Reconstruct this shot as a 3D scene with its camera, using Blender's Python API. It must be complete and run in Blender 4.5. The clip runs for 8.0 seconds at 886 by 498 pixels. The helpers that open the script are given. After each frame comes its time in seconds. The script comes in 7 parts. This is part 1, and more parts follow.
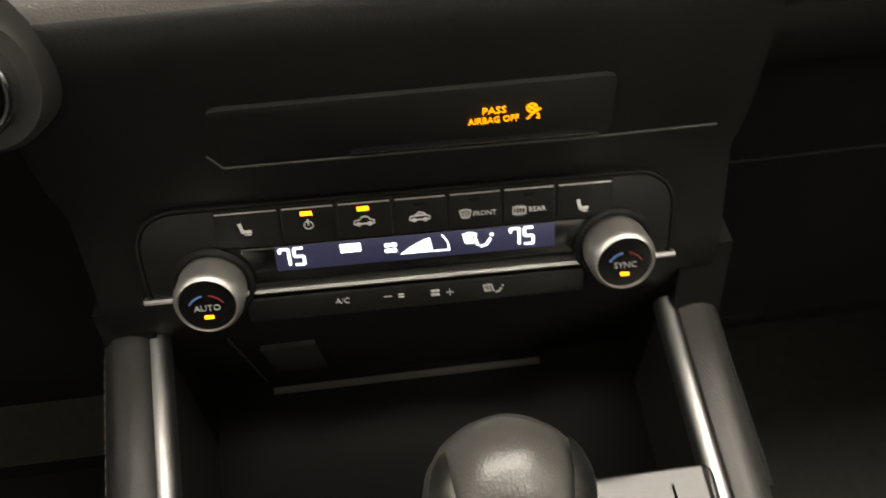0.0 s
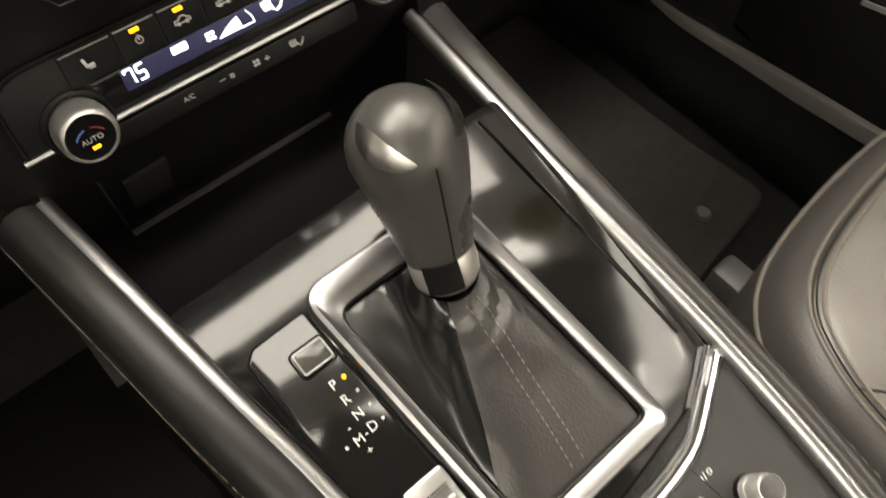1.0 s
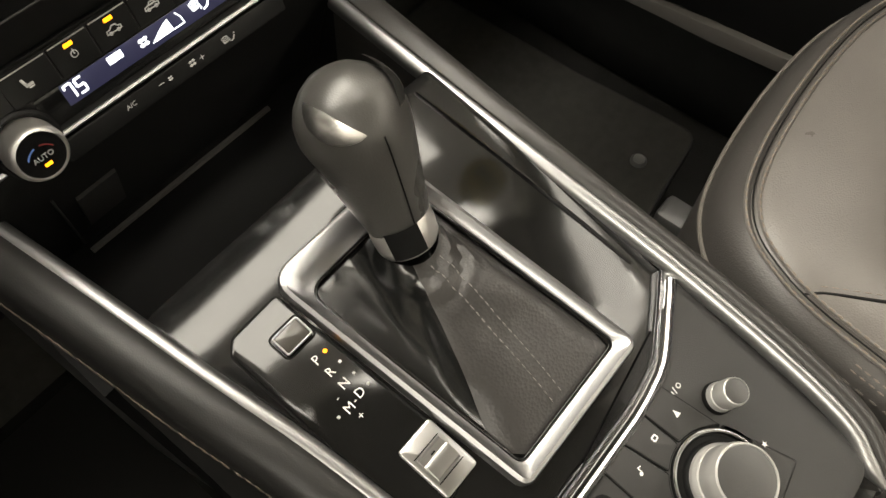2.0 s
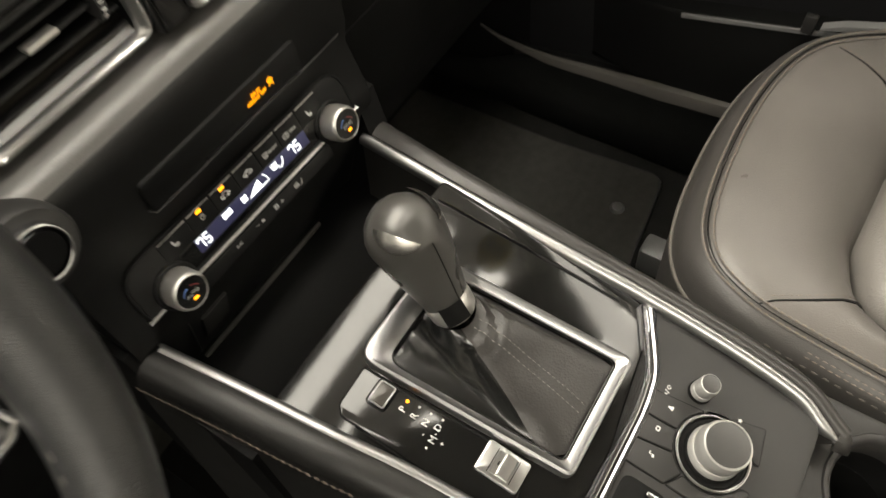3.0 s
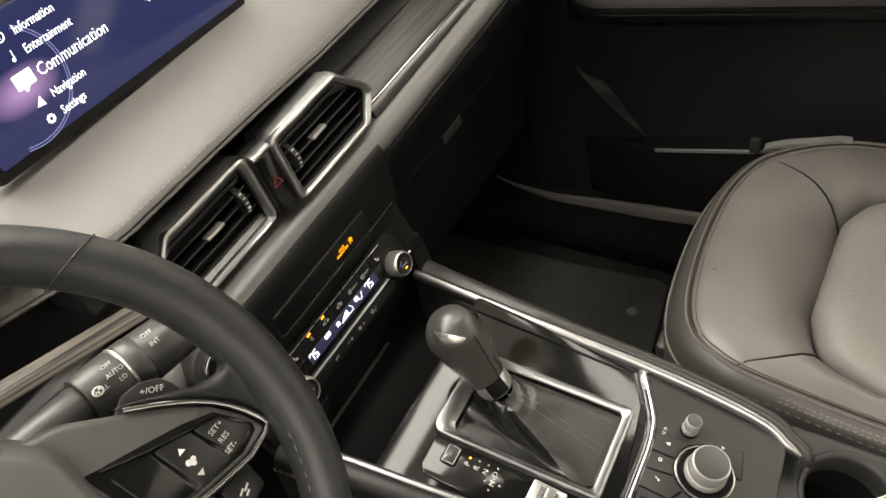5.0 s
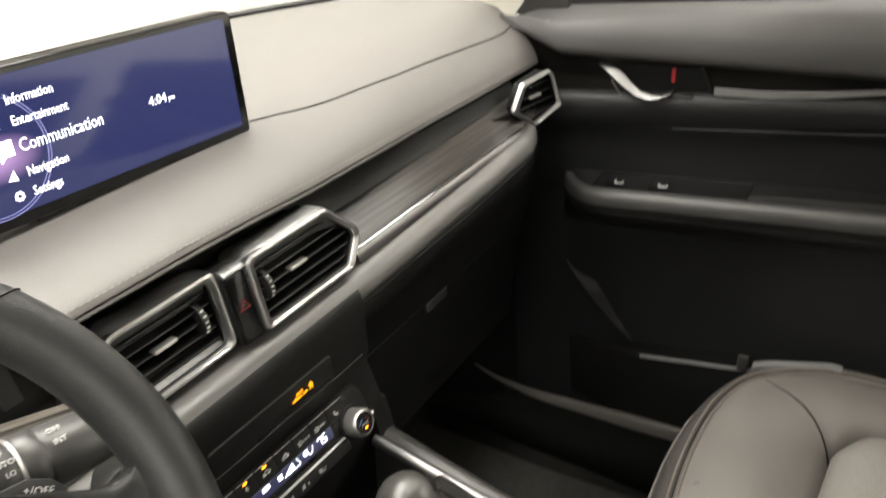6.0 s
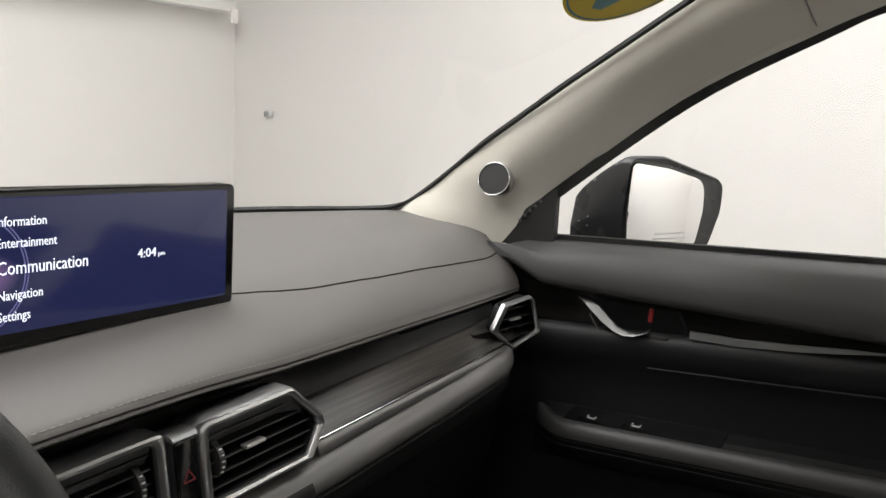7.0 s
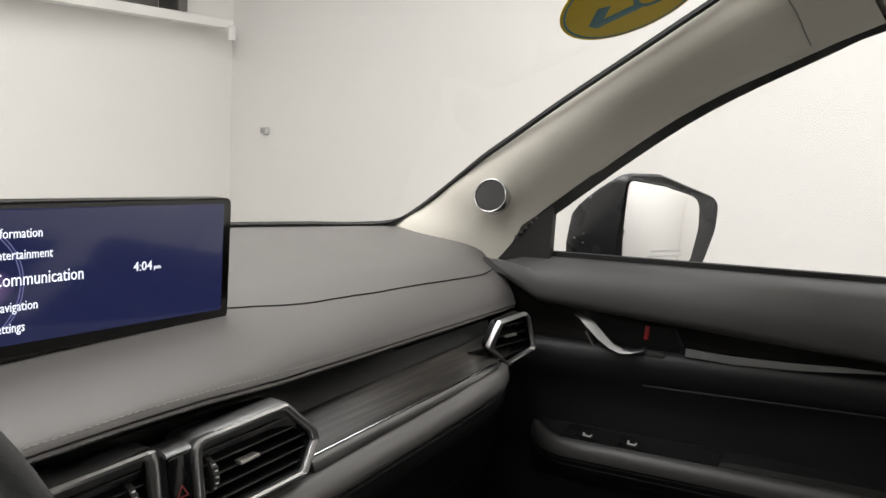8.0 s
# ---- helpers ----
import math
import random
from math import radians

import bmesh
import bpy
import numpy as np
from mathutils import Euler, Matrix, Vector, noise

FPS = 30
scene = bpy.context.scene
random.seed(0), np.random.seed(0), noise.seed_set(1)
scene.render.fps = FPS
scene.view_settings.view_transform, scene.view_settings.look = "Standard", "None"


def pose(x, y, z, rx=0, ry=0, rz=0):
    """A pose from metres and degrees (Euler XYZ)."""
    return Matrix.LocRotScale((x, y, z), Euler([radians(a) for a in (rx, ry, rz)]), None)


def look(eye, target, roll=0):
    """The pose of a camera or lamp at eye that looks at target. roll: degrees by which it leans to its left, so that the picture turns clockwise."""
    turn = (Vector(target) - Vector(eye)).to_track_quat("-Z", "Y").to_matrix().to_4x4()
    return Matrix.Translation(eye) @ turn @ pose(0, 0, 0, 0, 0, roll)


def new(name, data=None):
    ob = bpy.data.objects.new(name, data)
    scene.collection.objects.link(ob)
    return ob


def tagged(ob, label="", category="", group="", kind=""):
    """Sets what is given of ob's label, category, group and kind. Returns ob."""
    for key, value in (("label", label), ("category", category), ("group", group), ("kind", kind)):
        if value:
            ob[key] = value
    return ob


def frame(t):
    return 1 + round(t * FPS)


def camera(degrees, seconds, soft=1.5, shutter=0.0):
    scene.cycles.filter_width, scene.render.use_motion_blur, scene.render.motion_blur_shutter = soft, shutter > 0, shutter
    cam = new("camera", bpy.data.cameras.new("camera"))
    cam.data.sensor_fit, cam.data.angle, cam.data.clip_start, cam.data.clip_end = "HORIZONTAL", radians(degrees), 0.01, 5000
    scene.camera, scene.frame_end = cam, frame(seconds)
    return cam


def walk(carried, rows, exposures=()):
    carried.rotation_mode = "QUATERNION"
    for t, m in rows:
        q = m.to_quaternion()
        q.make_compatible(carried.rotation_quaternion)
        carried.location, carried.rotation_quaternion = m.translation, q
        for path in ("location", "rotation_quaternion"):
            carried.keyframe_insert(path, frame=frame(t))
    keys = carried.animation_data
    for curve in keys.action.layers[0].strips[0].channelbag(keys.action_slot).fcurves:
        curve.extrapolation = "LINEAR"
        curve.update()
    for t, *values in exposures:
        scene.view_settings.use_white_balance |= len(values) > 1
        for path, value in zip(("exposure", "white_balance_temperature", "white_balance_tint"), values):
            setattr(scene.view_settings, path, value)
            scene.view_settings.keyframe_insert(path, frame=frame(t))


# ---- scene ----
cam = camera(60.0, 8.0, shutter=0.25)
PATH = [
    (0, (-0.002, 0.053, 0.985), (0.097, 1.386, -0.502), -3.5),
    (0.2, (-0.032, 0.056, 0.999), (0.3, 1.249, -0.571), 0.6),
    (0.5, (-0.075, 0.036, 1.013), (0.448, 1.018, -0.649), 2.4),
    (0.8, (-0.112, 0.005, 1.028), (0.523, 0.823, -0.682), 2.2),
    (1, (-0.124, -0.025, 1.032), (0.56, 0.711, -0.697), 2.3),
    (1.2, (-0.141, -0.032, 1.036), (0.582, 0.643, -0.702), 2.8),
    (2.3, (-0.144, -0.037, 1.047), (0.631, 0.574, -0.693), -0.2),
    (2.5, (-0.144, -0.034, 1.08), (0.673, 0.612, -0.628), -2.2),
    (2.7, (-0.156, -0.038, 1.108), (0.685, 0.636, -0.577), -4.7),
    (3, (-0.218, -0.061, 1.189), (0.651, 0.63, -0.474), -7.6),
    (3.2, (-0.267, -0.094, 1.256), (0.68, 0.66, -0.336), -9.2),
    (3.5, (-0.323, -0.121, 1.31), (0.674, 0.648, -0.244), -10.7),
    (4, (-0.355, -0.155, 1.354), (0.681, 0.679, -0.141), -13.7),
    (4.2, (-0.358, -0.163, 1.359), (0.685, 0.686, -0.115), -14.5),
    (5.3, (-0.356, -0.171, 1.357), (0.731, 0.749, -0.047), -15.2),
    (5.5, (-0.357, -0.173, 1.356), (0.772, 0.758, -0.007), -13.4),
    (5.6, (-0.358, -0.172, 1.346), (0.833, 0.775, 0.052), -11.8),
    (5.8, (-0.356, -0.159, 1.312), (0.956, 0.802, 0.148), -7.9),
    (6, (-0.356, -0.161, 1.289), (1.057, 0.826, 0.275), -4.1),
    (6.2, (-0.366, -0.156, 1.265), (1.167, 0.85, 0.465), -1.5),
    (6.5, (-0.372, -0.158, 1.243), (1.242, 0.876, 0.674), 1.9),
    (7, (-0.37, -0.155, 1.235), (1.283, 0.89, 0.816), 3.9),
    (7.5, (-0.37, -0.154, 1.233), (1.293, 0.888, 0.845), 4.2),
    (8, (-0.371, -0.154, 1.233), (1.295, 0.888, 0.859), 4.3),
]
walk(cam, [(t, look(eye, target, roll)) for t, eye, target, roll in PATH],
     exposures=[(0, 0.86, 7100, 7), (0.5, 1.1, 7100, 7), (1.0, 1.04, 7100, 7), (1.4, 0.95, 7100, 7), (2.5, 0.9, 7000, 6), (3.0, 0.96, 7000, 6), (3.5, 0.84, 6900, 6), (5.5, 0.92, 6800, 6), (6.0, 1.22, 6600, 6), (6.4, 0.95, 6300, 7), (6.9, 0.0, 6200, 9), (8, -0.06, 6200, 9)])

# ---- light: a white photo room with ceiling panels round the car ----
world = bpy.data.worlds.new("world")
scene.world = world
world.use_nodes = True
world.node_tree.nodes["Background"].inputs[0].default_value = (0.8, 0.82, 0.85, 1)
world.node_tree.nodes["Background"].inputs[1].default_value = 0.02


def panel_lamp(x, y, z, sx, sy, watts, colour=(1, 0.955, 0.9)):
    data = bpy.data.lights.new("ceiling_panel", "AREA")
    data.shape, data.size, data.size_y, data.energy, data.color = "RECTANGLE", sx, sy, watts, colour
    ob = new("ceiling_panel", data)
    ob.location = (x, y, z)
    return tagged(ob, "flush white ceiling light panel, switched on", "lamp", "ceiling light panels")


panel_lamp(0.3, -0.02, 2.93, 2.0, 0.46, 31)
panel_lamp(0.0, 1.5, 2.93, 2.6, 1.5, 92)
panel_lamp(2.2, -0.6, 2.93, 0.6, 3.0, 28)
panel_lamp(-2.4, -0.6, 2.93, 0.6, 3.0, 56)
panel_lamp(1.6, -1.75, 2.93, 2.0, 0.4, 30)


# ---- materials ----
def material(name, colour, rough=0.5, metal=0.0, grain=0.0, grain_scale=400.0, kind="noise", mottle=0.12, mottle_scale=9.0, spec=0.5, coat=0.0, rough_var=0.08):
    m = bpy.data.materials.new(name)
    m.use_nodes = True
    t = m.node_tree
    n, link = t.nodes, t.links
    b = n["Principled BSDF"]
    b.inputs["Roughness"].default_value = rough
    b.inputs["Metallic"].default_value = metal
    b.inputs["Specular IOR Level"].default_value = spec
    b.inputs["Coat Weight"].default_value = coat
    b.inputs["Coat Roughness"].default_value = 0.04
    co = n.new("ShaderNodeTexCoord")
    mt = n.new("ShaderNodeTexNoise")
    mt.inputs["Scale"].default_value, mt.inputs["Detail"].default_value = mottle_scale, 5
    link.new(co.outputs["Object"], mt.inputs["Vector"])
    ramp = n.new("ShaderNodeMix")
    ramp.data_type = "RGBA"
    ramp.inputs[6].default_value = (*[c * (1 - mottle) for c in colour], 1)
    ramp.inputs[7].default_value = (*[min(1, c * (1 + mottle)) for c in colour], 1)
    link.new(mt.outputs["Fac"], ramp.inputs["Factor"])
    link.new(ramp.outputs[2], b.inputs["Base Color"])
    rr = n.new("ShaderNodeMapRange")
    rr.inputs["To Min"].default_value, rr.inputs["To Max"].default_value = max(0.02, rough - rough_var), min(1, rough + rough_var)
    link.new(mt.outputs["Fac"], rr.inputs["Value"])
    link.new(rr.outputs[0], b.inputs["Roughness"])
    if grain:
        g = n.new("ShaderNodeTexVoronoi" if kind == "voronoi" else "ShaderNodeTexNoise")
        g.inputs["Scale"].default_value = grain_scale
        link.new(co.outputs["Object"], g.inputs["Vector"])
        bump = n.new("ShaderNodeBump")
        bump.inputs["Strength"].default_value, bump.inputs["Distance"].default_value = grain, 0.0006
        link.new(g.outputs["Distance" if kind == "voronoi" else "Fac"], bump.inputs["Height"])
        link.new(bump.outputs[0], b.inputs["Normal"])
    return m


def glow(name, colour, strength):
    m = bpy.data.materials.new(name)
    m.use_nodes = True
    b = m.node_tree.nodes["Principled BSDF"]
    b.inputs["Base Color"].default_value = (*[c * 0.3 for c in colour], 1)
    b.inputs["Emission Color"].default_value = (*colour, 1)
    b.inputs["Emission Strength"].default_value = strength
    return m


def wood_material(stretch, depth=1.0, turn=0.0):
    m = material("dark_wood", (0.05, 0.042, 0.035), 0.32, spec=0.5)
    t = m.node_tree
    n, link = t.nodes, t.links
    co = n.new("ShaderNodeTexCoord")
    mp = n.new("ShaderNodeMapping")
    mp.vector_type = "TEXTURE"
    mp.inputs["Scale"].default_value = [1 / v for v in stretch]
    mp.inputs["Rotation"].default_value = (0, radians(turn), 0)
    tex = n.new("ShaderNodeTexNoise")
    tex.inputs["Scale"].default_value, tex.inputs["Detail"].default_value, tex.inputs["Distortion"].default_value = 2.2, 7, 0.6
    ramp = n.new("ShaderNodeValToRGB")
    ramp.color_ramp.elements[0].position, ramp.color_ramp.elements[0].color = 0.38, (0.007 * depth, 0.0065 * depth, 0.006 * depth, 1)
    ramp.color_ramp.elements[1].position, ramp.color_ramp.elements[1].color = 0.66, (0.07 * depth, 0.062 * depth, 0.053 * depth, 1)
    link.new(co.outputs["Object"], mp.inputs["Vector"])
    link.new(mp.outputs[0], tex.inputs["Vector"])
    link.new(tex.outputs["Fac"], ramp.inputs["Fac"])
    link.new(ramp.outputs[0], n["Principled BSDF"].inputs["Base Color"])
    return m


def glass_material(name, gloss=0.06, tint=(1, 1, 1)):
    m = bpy.data.materials.new(name)
    m.use_nodes = True
    t = m.node_tree
    n, link = t.nodes, t.links
    n.remove(n["Principled BSDF"])
    clear, shine, mix = n.new("ShaderNodeBsdfTransparent"), n.new("ShaderNodeBsdfGlossy"), n.new("ShaderNodeMixShader")
    clear.inputs[0].default_value, shine.inputs["Roughness"].default_value = (*tint, 1), 0.02
    mix.inputs[0].default_value = gloss
    link.new(clear.outputs[0], mix.inputs[1])
    link.new(shine.outputs[0], mix.inputs[2])
    link.new(mix.outputs[0], n["Material Output"].inputs["Surface"])
    return m


def screen_material():
    """The lit display: dark blue, with a violet glow round the menu."""
    m = bpy.data.materials.new("lit_display")
    m.use_nodes = True
    t = m.node_tree
    n, link = t.nodes, t.links
    b = n["Principled BSDF"]
    b.inputs["Base Color"].default_value, b.inputs["Roughness"].default_value = (0.01, 0.01, 0.014, 1), 0.12
    co, sp = n.new("ShaderNodeTexCoord"), n.new("ShaderNodeTexGradient")
    mp = n.new("ShaderNodeMapping")
    mp.vector_type = "TEXTURE"
    mp.inputs["Location"].default_value, mp.inputs["Scale"].default_value = (-0.094, 0.434, 1.069), (0.038, 0.2, 0.02)
    sp.gradient_type = "SPHERICAL"
    ramp = n.new("ShaderNodeMix")
    ramp.data_type = "RGBA"
    ramp.inputs[6].default_value, ramp.inputs[7].default_value = (0.016, 0.02, 0.075, 1), (0.42, 0.25, 0.5, 1)
    link.new(co.outputs["Object"], mp.inputs["Vector"])
    link.new(mp.outputs[0], sp.inputs["Vector"])
    link.new(sp.outputs["Fac"], ramp.inputs["Factor"])
    link.new(ramp.outputs[2], b.inputs["Emission Color"])
    b.inputs["Emission Strength"].default_value = 0.8
    return m


PAD = material("soft_touch_pad", (0.118, 0.112, 0.1065), 0.52, grain=0.25, grain_scale=900, kind="voronoi")
LEATHER = material("seat_leather", (0.122, 0.113, 0.105), 0.31, grain=0.3, grain_scale=650, kind="voronoi", mottle=0.16, mottle_scale=14)
PERFORATED = material("perforated_leather", (0.165, 0.154, 0.143), 0.45, grain=0.6, grain_scale=420, kind="voronoi")
BOOT = material("boot_leather", (0.03, 0.028, 0.027), 0.4, grain=0.35, grain_scale=500, kind="voronoi", mottle=0.2, mottle_scale=30)
RIM = material("wheel_leather", (0.022, 0.0225, 0.023), 0.4, grain=0.25, grain_scale=1200, kind="voronoi")
PLASTIC = material("black_plastic", (0.022, 0.021, 0.021), 0.5, grain=0.25, grain_scale=1200)
STACK = material("stack_black", (0.0055, 0.0055, 0.0055), 0.5, grain=0.2, grain_scale=1200, spec=0.28)
SILL = material("sill_plastic", (0.1, 0.0945, 0.088), 0.24, mottle=0.1, spec=0.9)
# pale grey: painted light catch on the tray's edge; pillar clips share it
PALETRIM = material("pale_tray_trim", (0.095, 0.09, 0.084), 0.4)
# seat leather darkened for the cushion's side, where light from above falls off
SHADEDLEATHER = material("shaded_seat_leather", (0.056, 0.052, 0.049), 0.42, grain=0.25, grain_scale=650, kind="voronoi")
KNURL = material("knurled_silver", (0.5, 0.495, 0.48), 0.32, metal=0.55, mottle=0.05)
# rail leather again, darkened to stand for the less lit left side
SHADEDRAIL = material("shaded_rail_leather", (0.015, 0.0145, 0.014), 0.42, grain=0.1, grain_scale=1100, kind="voronoi")
RAILSILVER = material("rail_satin_silver", (0.42, 0.42, 0.422), 0.37, metal=1.0, mottle=0.06, rough_var=0.03, mottle_scale=30)
# glossy black key; the brown in its colour stands for a beige reflection
BUTTONREFLECT = material("glossy_key_with_reflection_tint", (0.05, 0.046, 0.041), 0.24, spec=0.9)
STALKGREY = material("stalk_satin_plastic", (0.045, 0.044, 0.043), 0.36, grain=0.12, grain_scale=1200, spec=0.6)
VENTSILVER = material("vent_satin_silver", (0.57, 0.57, 0.572), 0.29, metal=1.0, mottle=0.04, rough_var=0.03, mottle_scale=25)
STRIPSATIN = material("strip_satin_metal", (0.19, 0.188, 0.186), 0.34, metal=1.0, mottle=0.06, rough_var=0.03, mottle_scale=20)
DIMPRINT = material("dim_grey_print", (0.3, 0.3, 0.295), 0.6)
PIPING = material("tan_piping", (0.13, 0.117, 0.104), 0.55)
GATESILVER = material("gate_satin_silver", (0.37, 0.37, 0.375), 0.36, metal=1.0, mottle=0.06, rough_var=0.03, mottle_scale=30)
DOORPAD = material("door_pad", (0.068, 0.066, 0.066), 0.52, grain=0.25, grain_scale=900, kind="voronoi")
LIPPAD = material("armrest_lip_pad", (0.036, 0.035, 0.034), 0.5, grain=0.2, grain_scale=900, kind="voronoi")
SHIFTGLOSS = material("shift_panel_gloss", (0.006, 0.006, 0.006), 0.1, rough_var=0.05, mottle_scale=60, spec=0.45)
ROLLPAD = material("roll_pad", (0.088, 0.085, 0.082), 0.36, spec=0.6, grain=0.25, grain_scale=900, kind="voronoi")
ARMBLACK = material("armrest_black", (0.009, 0.009, 0.009), 0.45, grain=0.15, grain_scale=900, spec=0.25)
MIRRORBODY = material("mirror_body_paint", (0.018, 0.019, 0.021), 0.28, spec=0.5)
KNOBLEATHER = material("knob_leather", (0.052, 0.05, 0.047), 0.29, spec=0.65, grain=0.12, grain_scale=900, kind="voronoi")
SOFTBLACK = material("soft_black_panel", (0.02, 0.0195, 0.019), 0.5, grain=0.2, grain_scale=1200)
KEYBLACK = material("satin_black_key", (0.011, 0.011, 0.0112), 0.32, grain=0.1, grain_scale=1200)
# near-black for gaps and dark plastic; also paints shade into the tray
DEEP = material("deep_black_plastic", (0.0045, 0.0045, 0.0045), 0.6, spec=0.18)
PIANO = material("piano_black", (0.006, 0.006, 0.006), 0.13, rough_var=0.09, mottle_scale=22, spec=0.4)
CHROME = material("satin_chrome", (0.52, 0.522, 0.53), 0.17, metal=1.0, mottle=0.04, rough_var=0.012, mottle_scale=25)
INSERT = material("polished_insert", (0.62, 0.61, 0.59), 0.27, metal=1.0, mottle=0.04, rough_var=0.02)
SILVER = material("satin_silver", (0.56, 0.558, 0.555), 0.31, metal=1.0, mottle=0.04, rough_var=0.02, mottle_scale=25)
BRUSHED = material("brushed_silver", (0.66, 0.645, 0.62), 0.45, metal=1.0, mottle=0.06, mottle_scale=80)
HOOD = material("satin_black_metal", (0.012, 0.012, 0.0125), 0.34, mottle=0.05, spec=0.4)
SMOKESATIN = material("smoked_satin_metal", (0.23, 0.23, 0.232), 0.33, metal=0.6, mottle=0.05, rough_var=0.03)
VENTBLACK = material("vent_black", (0.003, 0.003, 0.0031), 0.45, spec=0.2)
SLATEDGE = material("slat_edge_plastic", (0.012, 0.012, 0.0118), 0.4)
RAILPAD = material("rail_leather", (0.03, 0.0285, 0.027), 0.33, grain=0.2, grain_scale=900, kind="voronoi")
SATINGREY = material("satin_grey_metal", (0.2, 0.2, 0.2), 0.42, metal=0.2, mottle=0.05)
# boot leather for the left flank: glossier, and darkened as its shade
SHADEDBOOT = material("shaded_glossy_boot_leather", (0.007, 0.007, 0.0068), 0.22, grain=0.15, grain_scale=400, mottle=0.2, mottle_scale=40)
HUBGREY = material("wheel_hub_plastic", (0.092, 0.089, 0.086), 0.28, grain=0.08, grain_scale=1100)
KEYGREY = material("grey_key_plastic", (0.11, 0.103, 0.095), 0.35)
DARKRED = material("dark_red_print", (0.13, 0.012, 0.012), 0.5)
SMOKECHROME = material("smoked_chrome", (0.075, 0.074, 0.072), 0.25, metal=1.0, mottle=0.05)
DARKMETAL = material("dark_metal", (0.16, 0.155, 0.15), 0.35, metal=1.0)
CARPET = material("carpet", (0.024, 0.024, 0.0225), 0.95, grain=1.0, grain_scale=700, mottle=0.35, mottle_scale=40, spec=0.1)
# the carpet at half its colour, which paints in the footwell's shade
SHADEDCARPET = material("shaded_side_carpet", (0.012, 0.0125, 0.012), 0.95, grain=1.0, grain_scale=700, mottle=0.35, mottle_scale=40, spec=0.1)
MAT = material("floor_mat_pile", (0.072, 0.071, 0.065), 0.95, grain=1.0, grain_scale=900, mottle=0.3, mottle_scale=60, spec=0.1)
CLOTH = material("pillar_trim", (0.62, 0.595, 0.53), 0.8, grain=0.3, grain_scale=1500, mottle=0.05, spec=0.2)
LINER = material("roof_cloth", (0.5, 0.48, 0.43), 0.9, grain=0.4, grain_scale=1200, mottle=0.06, spec=0.1)
RUBBER = material("rubber_seal", (0.012, 0.012, 0.012), 0.7)
PAINT = material("white_wall_paint", (0.78, 0.765, 0.74), 0.7, grain=0.2, grain_scale=60, mottle=0.03, mottle_scale=1.3)
CONCRETE = material("grey_floor_paint", (0.4, 0.39, 0.37), 0.5, mottle=0.15, mottle_scale=3)
BODY = material("black_body_paint", (0.01, 0.01, 0.011), 0.35, spec=0.3)
WOOD = wood_material((2.5, 75, 140), 0.55)
PALEWOOD = wood_material((2.5, 60, 160), 3.4, 19.6)
DOORWOOD = wood_material((60, 2.5, 110), 0.18)
GLASS = glass_material("clear_glass", 0.05)
MIRROR = material("mirror_silver", (0.9, 0.9, 0.9), 0.02, metal=1.0, mottle=0.0, rough_var=0.0)
SCREEN = screen_material()
WATER = material("water_drop", (0.6, 0.62, 0.64), 0.05, spec=0.8)
THREAD = material("grey_thread", (0.22, 0.21, 0.195), 0.8)
TAN_THREAD = material("tan_thread", (0.19, 0.155, 0.125), 0.8)
PRINT = material("white_print", (0.75, 0.74, 0.72), 0.6)
GREYPRINT = material("grey_print", (0.52, 0.52, 0.51), 0.6)
PALEPRINT = material("pale_grey_print", (0.72, 0.72, 0.71), 0.6)
REDPRINT = material("red_print", (0.32, 0.02, 0.02), 0.5)
BLUEPRINT = material("blue_print", (0.08, 0.16, 0.4), 0.5)
YELLOW = material("yellow_sticker", (0.75, 0.55, 0.02), 0.5)
GREENBLUE = material("teal_print", (0.1, 0.25, 0.27), 0.5)
IVORY = material("ivory_paper", (0.78, 0.75, 0.62), 0.7)
AMBER = glow("amber_lamp", (1.0, 0.3, 0.01), 2.2)
ORANGE = glow("orange_lamp", (1.0, 0.33, 0.005), 1.1)
WHITELIT = glow("white_display_light", (0.9, 0.95, 1.0), 1.5)
LCD = glow("display_back_light", (0.085, 0.09, 0.24), 0.05)
DOORBLACK = material("door_black", (0.0095, 0.0095, 0.0105), 0.5, grain=0.2, grain_scale=1000, spec=0.35)
SCREENTEXT = glow("display_lettering", (0.95, 0.95, 1.0), 1.1)


# ---- mesh helpers ----
from mathutils.bvhtree import BVHTree

def thing(name, label, category, at=(0, 0, 0), group="", kind=""):
    ob = new(name)
    ob.location = at
    ob.empty_display_size = 0.02
    return tagged(ob, label, category, group, kind)


def part(name, bm, mat, parent=None, label="", flat=False):
    """Links a bmesh as one mesh object, under a thing or a part."""
    bmesh.ops.remove_doubles(bm, verts=bm.verts, dist=1e-6)
    bmesh.ops.recalc_face_normals(bm, faces=bm.faces)
    for f in bm.faces:
        f.smooth = not flat
    for e in bm.edges:
        if len(e.link_faces) == 2 and e.calc_face_angle(0) > 0.75:
            e.smooth = False
    me = bpy.data.meshes.new(name)
    bm.to_mesh(me)
    bm.free()
    me.materials.append(mat)
    ob = new(name, me)
    if parent is not None:
        ob.parent = parent
        ob.matrix_parent_inverse = Matrix.Translation(parent.location).inverted()
    if label:
        ob["label"] = label
    return ob


